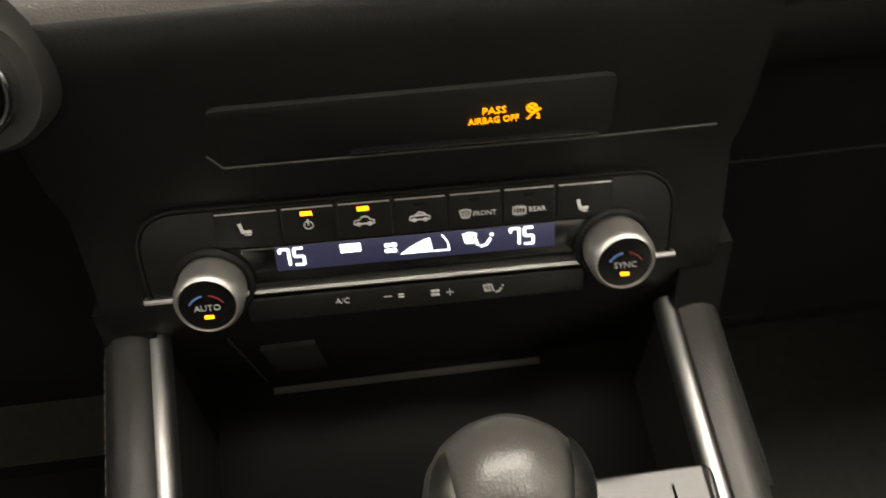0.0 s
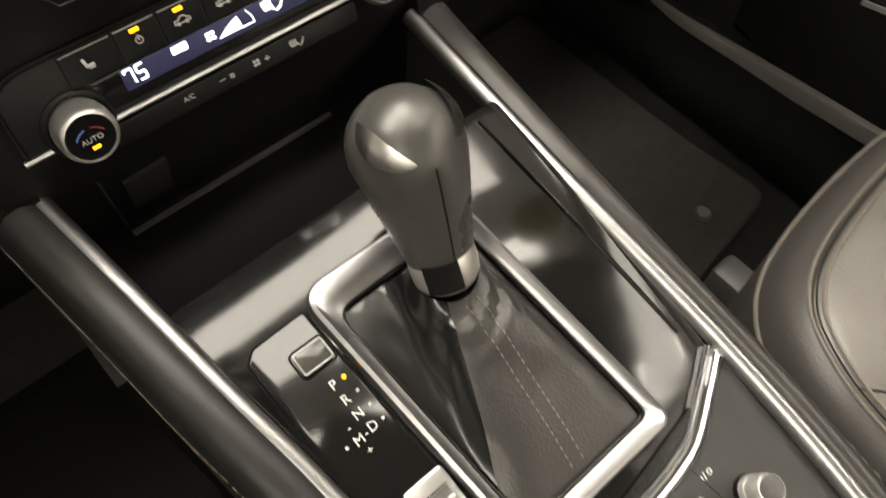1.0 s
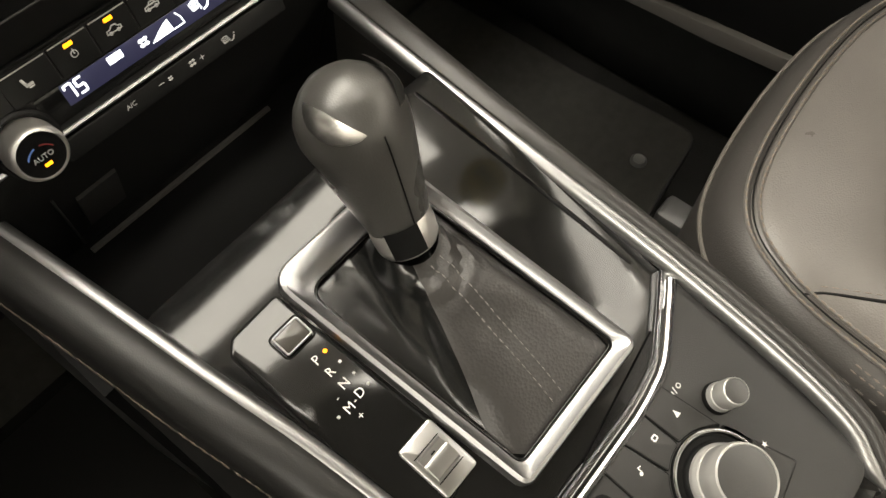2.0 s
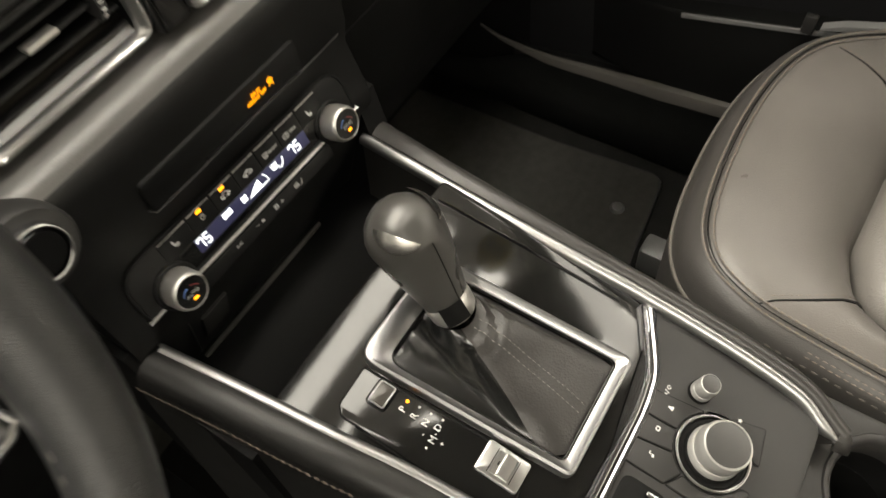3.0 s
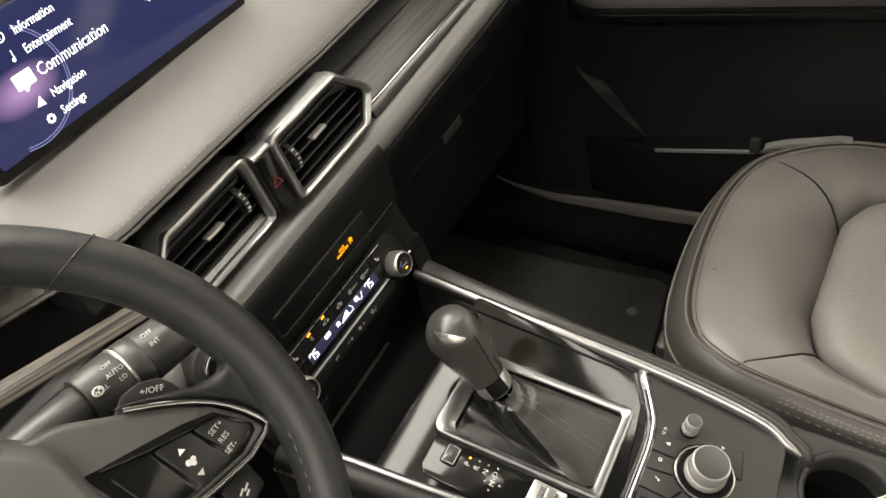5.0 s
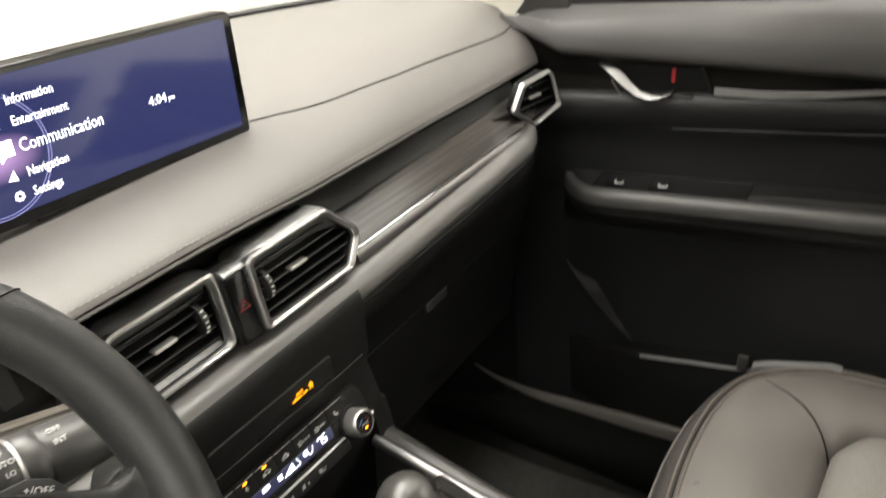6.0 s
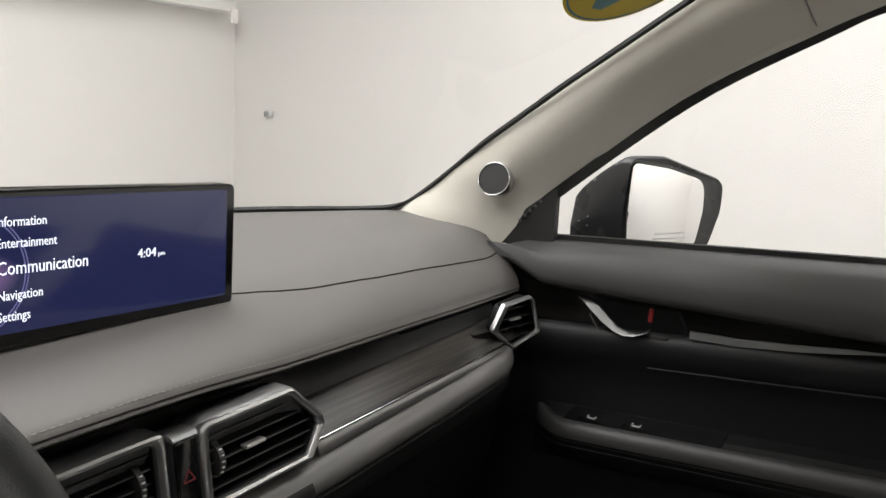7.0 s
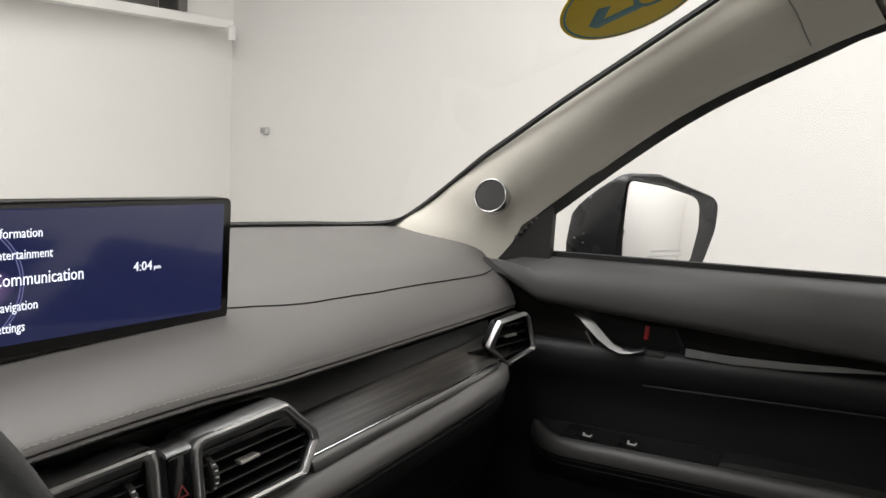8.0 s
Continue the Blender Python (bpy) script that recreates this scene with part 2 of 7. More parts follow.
def frame_at(origin, tilt, up_face):
    """A local frame: x to the right; up_face False: y up along a face that leans back by tilt, z out of it; True: y ahead along a slope, z out of it."""
    a = radians(tilt)
    if up_face:
        cols = ((1, 0, 0), (0, math.cos(a), math.sin(a)), (0, -math.sin(a), math.cos(a)))
    else:
        cols = ((1, 0, 0), (0, math.sin(a), math.cos(a)), (0, -math.cos(a), math.sin(a)))
    m = Matrix((cols[0], cols[1], cols[2])).transposed().to_4x4()
    m.translation = origin
    return m


def loft(rings, closed=True, caps=True, bm=None, m=None):
    """A skin through rings of equally many points."""
    bm = bm or bmesh.new()
    rows = [[bm.verts.new(m @ Vector(p) if m else Vector(p)) for p in ring] for ring in rings]
    count = len(rows[0])
    for a, b in zip(rows, rows[1:]):
        for i in range(count if closed else count - 1):
            j = (i + 1) % count
            try:
                bm.faces.new((a[i], a[j], b[j], b[i]))
            except ValueError:
                pass
    if caps and closed:
        for row in (rows[0], rows[-1]):
            try:
                bm.faces.new(row)
            except ValueError:
                pass
    return bm


def rounded(points, r, seg=4):
    """A polygon with its corners rounded; r is one radius or one for each corner."""
    out, n = [], len(points)
    for i, p in enumerate(points):
        p, a, b = Vector(p), Vector(points[i - 1]), Vector(points[(i + 1) % n])
        da, db = (a - p), (b - p)
        rad = r[i] if isinstance(r, (list, tuple)) else r
        turn = da.angle(db)
        cut = min(rad / max(math.tan(turn / 2), 1e-3), da.length * 0.49, db.length * 0.49)
        s, e = p + da.normalized() * cut, p + db.normalized() * cut
        for k in range(seg + 1):
            w = k / seg
            out.append(tuple(s * (1 - w) ** 2 + p * 2 * w * (1 - w) + e * w * w))
    return out


def offset(poly, d):
    """The polygon moved inwards by d."""
    pts = [Vector(p) for p in poly]
    area = sum(a.x * b.y - b.x * a.y for a, b in zip(pts, pts[1:] + pts[:1]))
    sign = 1 if area > 0 else -1
    out = []
    for i, p in enumerate(pts):
        a, b = (p - pts[i - 1]), (pts[(i + 1) % len(pts)] - p)
        if a.length < 1e-9 or b.length < 1e-9:
            t = (a + b)
        else:
            t = a.normalized() + b.normalized()
        if t.length < 1e-9:
            out.append(tuple(p))
            continue
        t.normalize()
        out.append(tuple(p + Vector((-t.y, t.x)) * d * sign))
    return out


def at_height(poly, z):
    return [(p[0], p[1], z) for p in poly]


def plate(poly, z0, z1, bevel=0.001, m=None, bm=None):
    """A slab on a polygon, with a softened upper edge."""
    rings = [at_height(poly, z0), at_height(poly, z1 - bevel), at_height(offset(poly, bevel * 0.3), z1 - bevel * 0.3), at_height(offset(poly, bevel), z1)]
    return loft(rings, m=m, bm=bm)


def hoop(outer, inner, z0, z1, bevel=0.001, m=None, bm=None, dip=0.0):
    """A frame between two polygons of equally many points."""
    rings = [at_height(outer, z0), at_height(outer, z1 - bevel), at_height(offset(outer, bevel * 0.3), z1 - bevel * 0.3), at_height(offset(outer, bevel), z1),
             at_height(offset(inner, -bevel), z1 - dip), at_height(offset(inner, -bevel * 0.3), z1 - dip - bevel * 0.3), at_height(inner, z1 - dip - bevel), at_height(inner, z0)]
    return loft(rings + rings[:1], caps=False, m=m, bm=bm)


def block(x0, x1, y0, y1, z0, z1, bevel=0.001, m=None, bm=None):
    return plate(rounded([(x0, y0), (x1, y0), (x1, y1), (x0, y1)], bevel, 2), z0, z1, bevel, m=m, bm=bm)


def curve_points(points, steps=8):
    """A smooth line through the points."""
    pts = [Vector(p) for p in points]
    pts = [pts[0] * 2 - pts[1]] + pts + [pts[-1] * 2 - pts[-2]]
    out = []
    for a, b, c, d in zip(pts, pts[1:], pts[2:], pts[3:]):
        for k in range(steps):
            t = k / steps
            out.append(0.5 * (2 * b + (c - a) * t + (2 * a - 5 * b + 4 * c - d) * t * t + (3 * b - a - 3 * c + d) * t ** 3))
    out.append(pts[-2])
    return out


def sweep(path, profile, up=(0, 0, 1), scale=None, bm=None, closed=False, caps=True):
    """A profile of (side, up) points drawn along a path."""
    path = [Vector(p) for p in path]
    rings = []
    for i, p in enumerate(path):
        if closed:
            d = path[(i + 1) % len(path)] - path[i - 1]
        else:
            d = path[min(i + 1, len(path) - 1)] - path[max(i - 1, 0)]
        d.normalize()
        side = d.cross(Vector(up)).normalized()
        top = side.cross(d)
        k = scale[i] if scale else 1
        rings.append([tuple(p + (side * a + top * b) * k) for a, b in profile])
    if closed:
        rings.append(rings[0])
    return loft(rings, bm=bm, caps=caps and not closed)


def circle(r, n=12, ry=None):
    return [(r * math.cos(2 * math.pi * k / n), (ry or r) * math.sin(2 * math.pi * k / n)) for k in range(n)]


def lathe(profile, seg=32, m=None, bm=None, teeth=0.0, toothed=(), caps=True):
    """A body turned from (radius, height) points; rings listed in toothed are knurled."""
    rings = []
    for i, (r, h) in enumerate(profile):
        rings.append([((r + (teeth if (k % 2 and i in toothed) else 0)) * math.cos(2 * math.pi * k / seg), (r + (teeth if (k % 2 and i in toothed) else 0)) * math.sin(2 * math.pi * k / seg), h) for k in range(seg)])
    return loft(rings, m=m, bm=bm, caps=caps)


def lettering(text, size, m, mat, parent, align="CENTER", depth=0.00025, name="lettering", stretch=1.0, width=0.0):
    cu = bpy.data.curves.new("letters", "FONT")
    cu.body, cu.size, cu.align_x, cu.align_y, cu.extrude, cu.resolution_u = text, size, align, "CENTER", depth, 2
    ob = new("letters", cu)
    me = bpy.data.meshes.new_from_object(ob.evaluated_get(bpy.context.evaluated_depsgraph_get()))
    bpy.data.objects.remove(ob)
    bpy.data.curves.remove(cu)
    bm = bmesh.new()
    bm.from_mesh(me)
    bpy.data.meshes.remove(me)
    if width:
        stretch = width / (max(v.co.x for v in bm.verts) - min(v.co.x for v in bm.verts))
    bm.transform(m @ Matrix.Diagonal((stretch, 1, 1, 1)))
    return part(name, bm, mat, parent, flat=True)


def stitches(path, length, gap, r, lift=(0, 0, 0), bm=None, up=(0, 0, 1)):
    """A row of short thread dashes along a path."""
    bm = bm or bmesh.new()
    pts = [Vector(p) + Vector(lift) for p in path]
    step, carry, start = length + gap, 0.0, None
    for a, b in zip(pts, pts[1:]):
        d = (b - a)
        ln = d.length
        if ln < 1e-7:
            continue
        d.normalize()
        s = carry
        while s + length <= ln + length * 0.5:
            p, q = a + d * s, a + d * (s + length)
            sweep([p, (p + q) / 2, q], circle(r, 4), up=up if abs(d.dot(Vector(up))) < 0.95 else (1, 0, 0), scale=[0.5, 1, 0.5], bm=bm)
            s += step
        carry = max(0.0, s - ln)
    return bm


# ---- the room ----
def wall(name, x0, x1, y0, y1, z0, z1, mat=None):
    return tagged(part(name, block(x0, x1, y0, y1, z0, z1, 0.002), mat or PAINT), kind="structure")


GROUND = -0.36
wall("floor", -4.4, 3.2, -2.5, 3.8, GROUND - 0.1, GROUND, CONCRETE)
wall("ceiling", -4.4, 3.2, -2.5, 3.8, 3.0, 3.1)
wall("wall_north", -4.2, 3.0, 3.58, 3.78, GROUND, 3.0)
wall("wall_south", -4.2, 3.0, -2.5, -2.3, GROUND, 3.0)
wall("wall_east", 3.0, 3.2, -2.5, 3.78, GROUND, 3.0)
wall("wall_west", -4.4, -4.2, -2.5, 3.78, GROUND, 3.0)

header = thing("door_header", "white boxed header over a roller door on the wall", "header", (0.5, 3.5, 1.5), kind="structure")
part("header_beam", block(-2.4, 2.86, 3.42, 3.578, 1.565, 1.615, 0.006), PAINT, header)
part("shutter_box", block(-2.3, 2.4, 3.50, 3.577, 1.617, 2.1, 0.004), DARKMETAL, header, "dark steel shutter box")
part("roller_drum", sweep([(-2.35, 3.44, 1.78), (2.45, 3.44, 1.78)], circle(0.045, 16)), DARKMETAL, header, "dark steel roller drum")
part("drum_bracket", block(2.46, 2.52, 3.41, 3.578, 1.6155, 1.95, 0.004), DARKMETAL, header)
part("end_knob", block(2.815, 2.86, 3.40, 3.417, 1.5, 1.58, 0.004), PAINT, header)
sensor = thing("wall_sensor", "small grey plastic box on the white wall", "sensor", (2.98, 3.27, 0.99))
part("housing", block(-0.02, 0.02, -0.026, 0.026, 0, 0.03, 0.006, m=pose(2.9985, 3.27, 0.99, 0, -90, 0)), GREYPRINT, sensor)
part("cover", block(-0.013, 0.013, -0.018, 0.018, 0.0302, 0.036, 0.003, m=pose(2.9985, 3.27, 0.99, 0, -90, 0)), DIMPRINT, sensor)

# ---- the car's shell ----
shell = thing("car_body", "dark closed shell of the car's cabin", "car", (0, -0.4, 0.0), kind="structure")
part("floor_pan", block(-0.8, 0.8, -1.5, 1.0, -0.03, 0.0, 0.004), CARPET, shell, "black carpeted floor")
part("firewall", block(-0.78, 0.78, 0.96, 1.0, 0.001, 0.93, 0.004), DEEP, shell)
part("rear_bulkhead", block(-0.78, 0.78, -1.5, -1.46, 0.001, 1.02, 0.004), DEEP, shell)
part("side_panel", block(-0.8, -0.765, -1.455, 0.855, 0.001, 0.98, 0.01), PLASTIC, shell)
# added panel that keeps room light out of the footwell
part("kick_light_block", block(0.742, 0.778, 0.385, 0.855, 0.001, 0.94, 0.004), DEEP, shell)
# added black sheet: makes the driver's footwell as dark as its shade
part("driver_floor_shade", block(-0.76, -0.175, -0.4, 0.6, 0.001, 0.006, 0.002), RUBBER, shell, "black sheet standing in for the shade on the driver's floor")
part("passenger_floor", block(0.17, 0.728, -0.45, 0.62, 0.001, 0.082, 0.004), CARPET, shell, "dark carpet of the passenger footwell")
# carpet at the side, darkened by colour for the shade of the footwell
part("shaded_side_carpet", loft([[(0.728, y, 0.083), (0.712, y, 0.083), (0.705, y, 0.087 + 0.05 * h), (0.708, y, 0.088 + 0.5 * h), (0.716, y, 0.09 + h), (0.73, y, 0.092 + h)] for y, h in ((0.86, 0.002), (0.55, 0.06), (0.42, 0.13), (0.1, 0.142), (-0.45, 0.142))]), SHADEDCARPET, shell, "carpet running up to the sill, footwell shade put into its colour")
# unseen cover, added to stop light leaking down behind the dash
part("cowl_light_block", block(-0.741, 0.741, 0.6, 0.959, 0.88, 0.925, 0.004), STACK, shell, "unseen black cover under the windscreen, added to block light")
part("toe_board", loft([[(-0.74, 0.62, 0.002), (-0.74, 0.855, 0.002), (-0.74, 0.855, 0.36)], [(0.74, 0.62, 0.002), (0.74, 0.855, 0.002), (0.74, 0.855, 0.36)]]), MAT, shell)


sill_line = curve_points([(0.722, 0.53, 0.25), (0.713, 0.48, 0.246), (0.707, 0.42, 0.246), (0.704, 0.37, 0.2485), (0.703, 0.269, 0.2595), (0.703, 0.189, 0.267), (0.703, 0.089, 0.277), (0.703, -0.2, 0.3), (0.703, -0.9, 0.31)], 5)
part("sill_base", sweep([(0.745, -1.2, 0.18), (0.738, 0.1, 0.165), (0.742, 0.46, 0.13)], [(-0.01, -0.2), (-0.01, 0.095), (0.015, 0.095), (0.015, -0.2)]), STACK, shell)
part("sill_trim", sweep(sill_line, [(-0.017, -0.016), (-0.0165, -0.008), (-0.0125, 0.001), (-0.006, 0.0065), (0.001, 0.0085), (0.008, 0.006), (0.011, 0.0), (0.011, -0.016)], scale=[0.15 + 0.85 * min(1, k / 26) for k in range(len(sill_line))]), SILL, shell, "dark satin door sill trim")

# the windscreen: a raked, bowed sheet
def screen_y(x, z):
    edge, k, half = 0.68 - (z - 1.008) * 1.537, (z - 1.008) / 0.4, 0.752 - 0.307 * (z - 1.008)
    return edge + (0.27 - 0.15 * k) * (1 - (x / half) ** 2)


def screen_half(z):
    return 0.752 - 0.307 * (z - 1.008)


windscreen = thing("windscreen", "clean raked windscreen with a black printed border", "window", (0, 0.7, 1.0), kind="structure")
bm = bmesh.new()
rows = []
for iz in range(17):
    z = 1.0 + 0.42 * iz / 16
    h = screen_half(z)
    rows.append([(h * (2 * ix / 28 - 1), screen_y(h * (2 * ix / 28 - 1), z), z) for ix in range(29)])
pane = part("pane", loft(rows, closed=False), GLASS, windscreen)
pane.visible_shadow = False
# black border along the base, round the corners and up the sides
corner_way = curve_points([Vector(p) for p in ((0.68, 1.005), (0.7206, 1.006), (0.7539, 1.011), (0.7608, 1.028), (0.7515, 1.057), (0.7336, 1.0957), (0.7177, 1.126), (0.7038, 1.154), (0.6856, 1.203), (0.6689, 1.247), (0.6525, 1.3), (0.634, 1.36), (0.616, 1.42))], 4)
corner_lines = []
for side in (-1, 1):
    line = [Vector((side * x, screen_y(x, z) - 0.005, z)) for x, z in corner_way]
    foot = [p for p in line if p.z < 1.1]
    cover = [Vector((side * (abs(p.x) + 0.012 + 0.03 * k / len(foot)), p.y + 0.004, p.z - 0.014 * (1 - k / len(foot)))) for k, p in enumerate(foot)]
    part("corner_cover", loft([[tuple(p) for p in foot], [tuple(p) for p in cover]], closed=False), CLOTH, windscreen, "cloth covered corner of the pillar foot")
    corner_lines.append(line)
base_line = [Vector((0.69 * (k / 14 - 1), screen_y(0.69 * (k / 14 - 1), 1.006) - 0.006, 1.006)) for k in range(1, 28)]
part("border", sweep(corner_lines[0][::-1] + base_line + corner_lines[1], [(-0.0034, -0.003), (0.0034, -0.003), (0.0034, 0.003), (-0.0034, 0.003)], up=(0, -0.6, 0.8)), RUBBER, windscreen, "black printed border")

# round sticker on the glass
sticker = thing("round_sticker", "round yellow paper sticker with teal print stuck inside the windscreen", "sticker", (0.52, 0.19, 1.36))
sc = Vector((0.518, screen_y(0.518, 1.368) - 0.004, 1.368))
sx = (Vector((0.53, screen_y(0.53, 1.36), 1.36)) - Vector((0.48, screen_y(0.48, 1.36), 1.36))).normalized()
sy = (Vector((0.52, screen_y(0.52, 1.386), 1.386)) - Vector((0.52, screen_y(0.52, 1.346), 1.346))).normalized()
sn = sx.cross(sy).normalized()
sy = sn.cross(sx)
SM = Matrix((sx, sy, sn)).transposed().to_4x4()
SM.translation = sc
part("disc", plate(circle(0.088, 48), 0, 0.0006, 0.0002, m=SM), YELLOW, sticker)
part("rim_print", hoop(circle(0.084, 48), circle(0.0812, 48), 0.0008, 0.0011, 0.0001, m=SM), GREENBLUE, sticker)
part("mark_print", plate([(-0.03, -0.03), (-0.012, -0.062), (0.004, -0.062), (0.03, -0.012), (0.016, -0.006), (-0.004, -0.044), (-0.018, -0.02)], 0.0008, 0.0011, 0.0001, m=SM), GREENBLUE, sticker)
part("mark_print", hoop(circle(0.024, 24), circle(0.017, 24), 0.0008, 0.0011, 0.0001, m=SM @ pose(0.022, 0.012, 0)), GREENBLUE, sticker)

# ---- pillar trim between windscreen and door ----
inner = [(0.80, 0.80, 0.92), (0.766, 0.662, 1.01), (0.7535, 0.588, 1.057), (0.719, 0.488, 1.126), (0.68, 0.313, 1.247), (0.637, 0.105, 1.382), (0.61, 0.0, 1.445)]
outer = [(0.735, 0.52, 0.90), (0.735, 0.44, 0.975), (0.739, 0.397, 1.03), (0.742, 0.350, 1.08), (0.722, 0.160, 1.235), (0.70, -0.004, 1.327), (0.69, -0.078, 1.363)]


def pillar_ring(a, b, bulge):
    a, b = Vector(a), Vector(b)
    inward = Vector((-1, -0.35, 0.15)).normalized()
    pts = []
    for k in range(13):
        w = k / 12
        lift = math.sin(math.pi * min(1, w / 0.88)) ** 0.8 if w < 0.88 else 0.0
        pts.append(tuple(a.lerp(b, w) + inward * (bulge * lift + (0.006 * math.sin((w - 0.8) / 0.2 * math.pi) if w > 0.8 else 0))))
    pts += [tuple(b + Vector((0.045, 0.012, 0))), tuple(a.lerp(b, 0.5) + Vector((0.06, 0.03, 0))), tuple(a + Vector((0.03, 0.0, -0.008)))]
    return pts


pillar = thing("pillar_trim", "light grey-beige cloth covered windscreen pillar with a round tweeter", "pillar", (0.72, 0.4, 1.0), kind="structure")
ia, oa = curve_points(inner, 6), curve_points(outer, 6)
part("pillar_cover", loft([pillar_ring(a, b, 0.03) for a, b in zip(ia, oa)]), CLOTH, pillar)
roof_a, roof_b = Vector(inner[-1]), Vector(outer[-1])
part("roof_rail_cover", loft([pillar_ring(roof_a + Vector(d), roof_b + Vector(d), 0.03) for d in ((-0.001, -0.006, 0.003), (-0.03, -0.12, 0.045), (-0.04, -0.4, 0.075), (-0.03, -0.8, 0.07))]), LINER, pillar, "light cloth roof rail cover")
part("corner_filler", loft([[(0.60, 0.46, z), (0.70, 0.43, z), (0.742, 0.47, z), (0.745, 0.66, z), (0.66, 0.66, z)] for z in (0.70, 0.93)]), DEEP, pillar)
part("corner_plug", block(0.703, 0.748, 0.443, 0.62, 0.9, 0.984, 0.004), DEEP, pillar)
for k in range(5):
    q = 0.15 + 0.2 * k
    p = Vector((0.7385, 0.405, 1.018)).lerp(Vector((0.7415, 0.365, 1.062)), q) + Vector((-0.012, -0.004, 0.006))
    part("clip_mark", block(-0.0008, 0.0008, -0.0026, 0.0026, -0.003, 0.0004, 0.0003, m=Matrix.Translation(p) @ pose(0, 0, 0, 40, 0, 20)), PALETRIM, pillar)
seam_a, seam_b = Vector(inner[5]).lerp(Vector(inner[6]), 0.45), Vector(outer[5])
part("cover_seam", sweep([Vector(p) + Vector((-0.0006, -0.0006, 0)) for p in pillar_ring(seam_a, seam_b, 0.03)[1:12]], circle(0.0008, 6), up=(0, 1, 0.3)), SATINGREY, pillar)
# tweeter
tw = Vector((0.6875, 0.4265, 1.0945))
tn = Vector((-0.945, -0.12, 0.26)).normalized()
tx = tn.cross(Vector((0, 0, 1))).normalized() * -1
TM = Matrix((tx, tn.cross(tx), tn)).transposed().to_4x4()
TM.translation = tw
tweeter = part("tweeter", lathe([(0.0245, -0.02), (0.0245, 0.002), (0.0235, 0.0035), (0.001, 0.0035)], 32, m=TM), SOFTBLACK, pillar, "dark grey fabric tweeter grille")
part("tweeter_ring", hoop(circle(0.027, 40), circle(0.0246, 40), -0.02, 0.0046, 0.001, m=TM), CHROME, tweeter, "thin chrome ring")

roof = thing("roof_lining", "light beige cloth roof lining", "ceiling", (0, -0.6, 1.5), kind="structure")
part("lining", loft([[(x, -0.02 + 0.17 * (1 - (x / 0.62) ** 2), 1.43 + 0.02 * (1 - (x / 0.62) ** 2)) for x in [0.62 * (k / 8 - 1) for k in range(17)]],
                     [(x, -0.3, 1.5 + 0.03 * (1 - (x / 0.62) ** 2)) for x in [0.62 * (k / 8 - 1) for k in range(17)]],
                     [(x, -1.5, 1.5 + 0.03 * (1 - (x / 0.62) ** 2)) for x in [0.62 * (k / 8 - 1) for k in range(17)]]], closed=False), LINER, roof)
part("roof_panel", block(-0.66, 0.66, -1.5, -0.05, 1.56, 1.59, 0.01), BODY, roof)


# ---- passenger door ----
door = thing("passenger_door", "closed dark passenger door with padded top, wood trim and armrest", "car door", (0.74, -0.2, 0.2))


def door_lines(y):
    sill = 1.004 + 0.093 * (0.342 - y) - 0.4 * max(0.0, y - 0.395)
    pad = 0.939 + 0.032 * (0.322 - y) + (0.45 * (y - 0.34) if y > 0.34 else 0)
    strip = 0.904 + 0.115 * (0.107 - y)
    line = 0.836 + 0.13 * (0.178 - y)
    arm = 0.734 + 0.115 * (0.298 - y)
    return sill, pad, strip, line, arm


def arm_edge(y):
    """Inner edge of the armrest, which runs into the door at its front end."""
    return 0.665 + 0.071 * max(0.0, min(1.0, (y - 0.245) / 0.095)) ** 2.2


STATIONS = [0.44, 0.425, 0.41, 0.385, 0.36, 0.34, 0.325, 0.31, 0.295, 0.27, 0.24, 0.16, 0.06, -0.06, -0.2, -0.4, -0.8]
upper, lower, trim, arm_top, strip_path, stitch_line, strip_low = [], [], [], [], [], [], []
for y in STATIONS:
    s, p, c, ln, ar = door_lines(y)
    m = (s + p) / 2
    upper.append([(0.765, y, s - 0.004), (0.754, y, s), (0.744, y, s - 0.0012), (0.734, y, s - 0.0045), (0.725, y, s - 0.0098), (0.717, y, s - 0.0165), (0.711, y, m + 0.011), (0.7065, y, m + 0.001), (0.7045, y, m - 0.009), (0.7045, y, p + 0.012), (0.707, y, p + 0.0045), (0.711, y, p + 0.001), (0.72, y, p - 0.004), (0.765, y, p - 0.004)])
    trim.append([(0.765, y, p - 0.006), (0.732, y, p - 0.006), (0.738, y, (p + c) / 2), (0.737, y, c - 0.002), (0.765, y, c - 0.002)])
    lower.append([(0.765, y, c - 0.004), (0.735, y, c - 0.004), (0.724, y, c - 0.014), (0.722, y, (c + ln) / 2), (0.729, y, ln), (0.733, y, ln - 0.004), (0.737, y, (ln + ar) / 2), (0.738, y, ar + 0.004), (0.738, y, ar - 0.12), (0.74, y, 0.5), (0.742, y, 0.22), (0.765, y, 0.22)])
    arm_w = arm_edge(y)
    arm_top.append([(0.7375, y, ar + 0.006), (max(0.712, min(0.737, arm_w + 0.032)), y, ar + 0.003), (min(0.7365, arm_w + 0.03), y, ar - 0.001), (min(0.7365, arm_w + 0.016), y, ar + 0.001), (arm_w + 0.004, y, ar - 0.004), (arm_w, y, ar - 0.018), (arm_w + 0.004, y, ar - 0.04), (min(0.7365, arm_w + 0.03), y, ar - 0.065), (0.7375, y, ar - 0.09)])
    if y > 0.345:
        arm_top.pop()
    stitch_line.append((0.7075, y, p + 0.006))
    strip_path.append((0.7345, y, c + 0.002))
    strip_low.append((arm_w + 0.001, y, ar - 0.026))
part("upper_pad", loft(upper), DOORPAD, door, "dark grey stitched pad under the window")
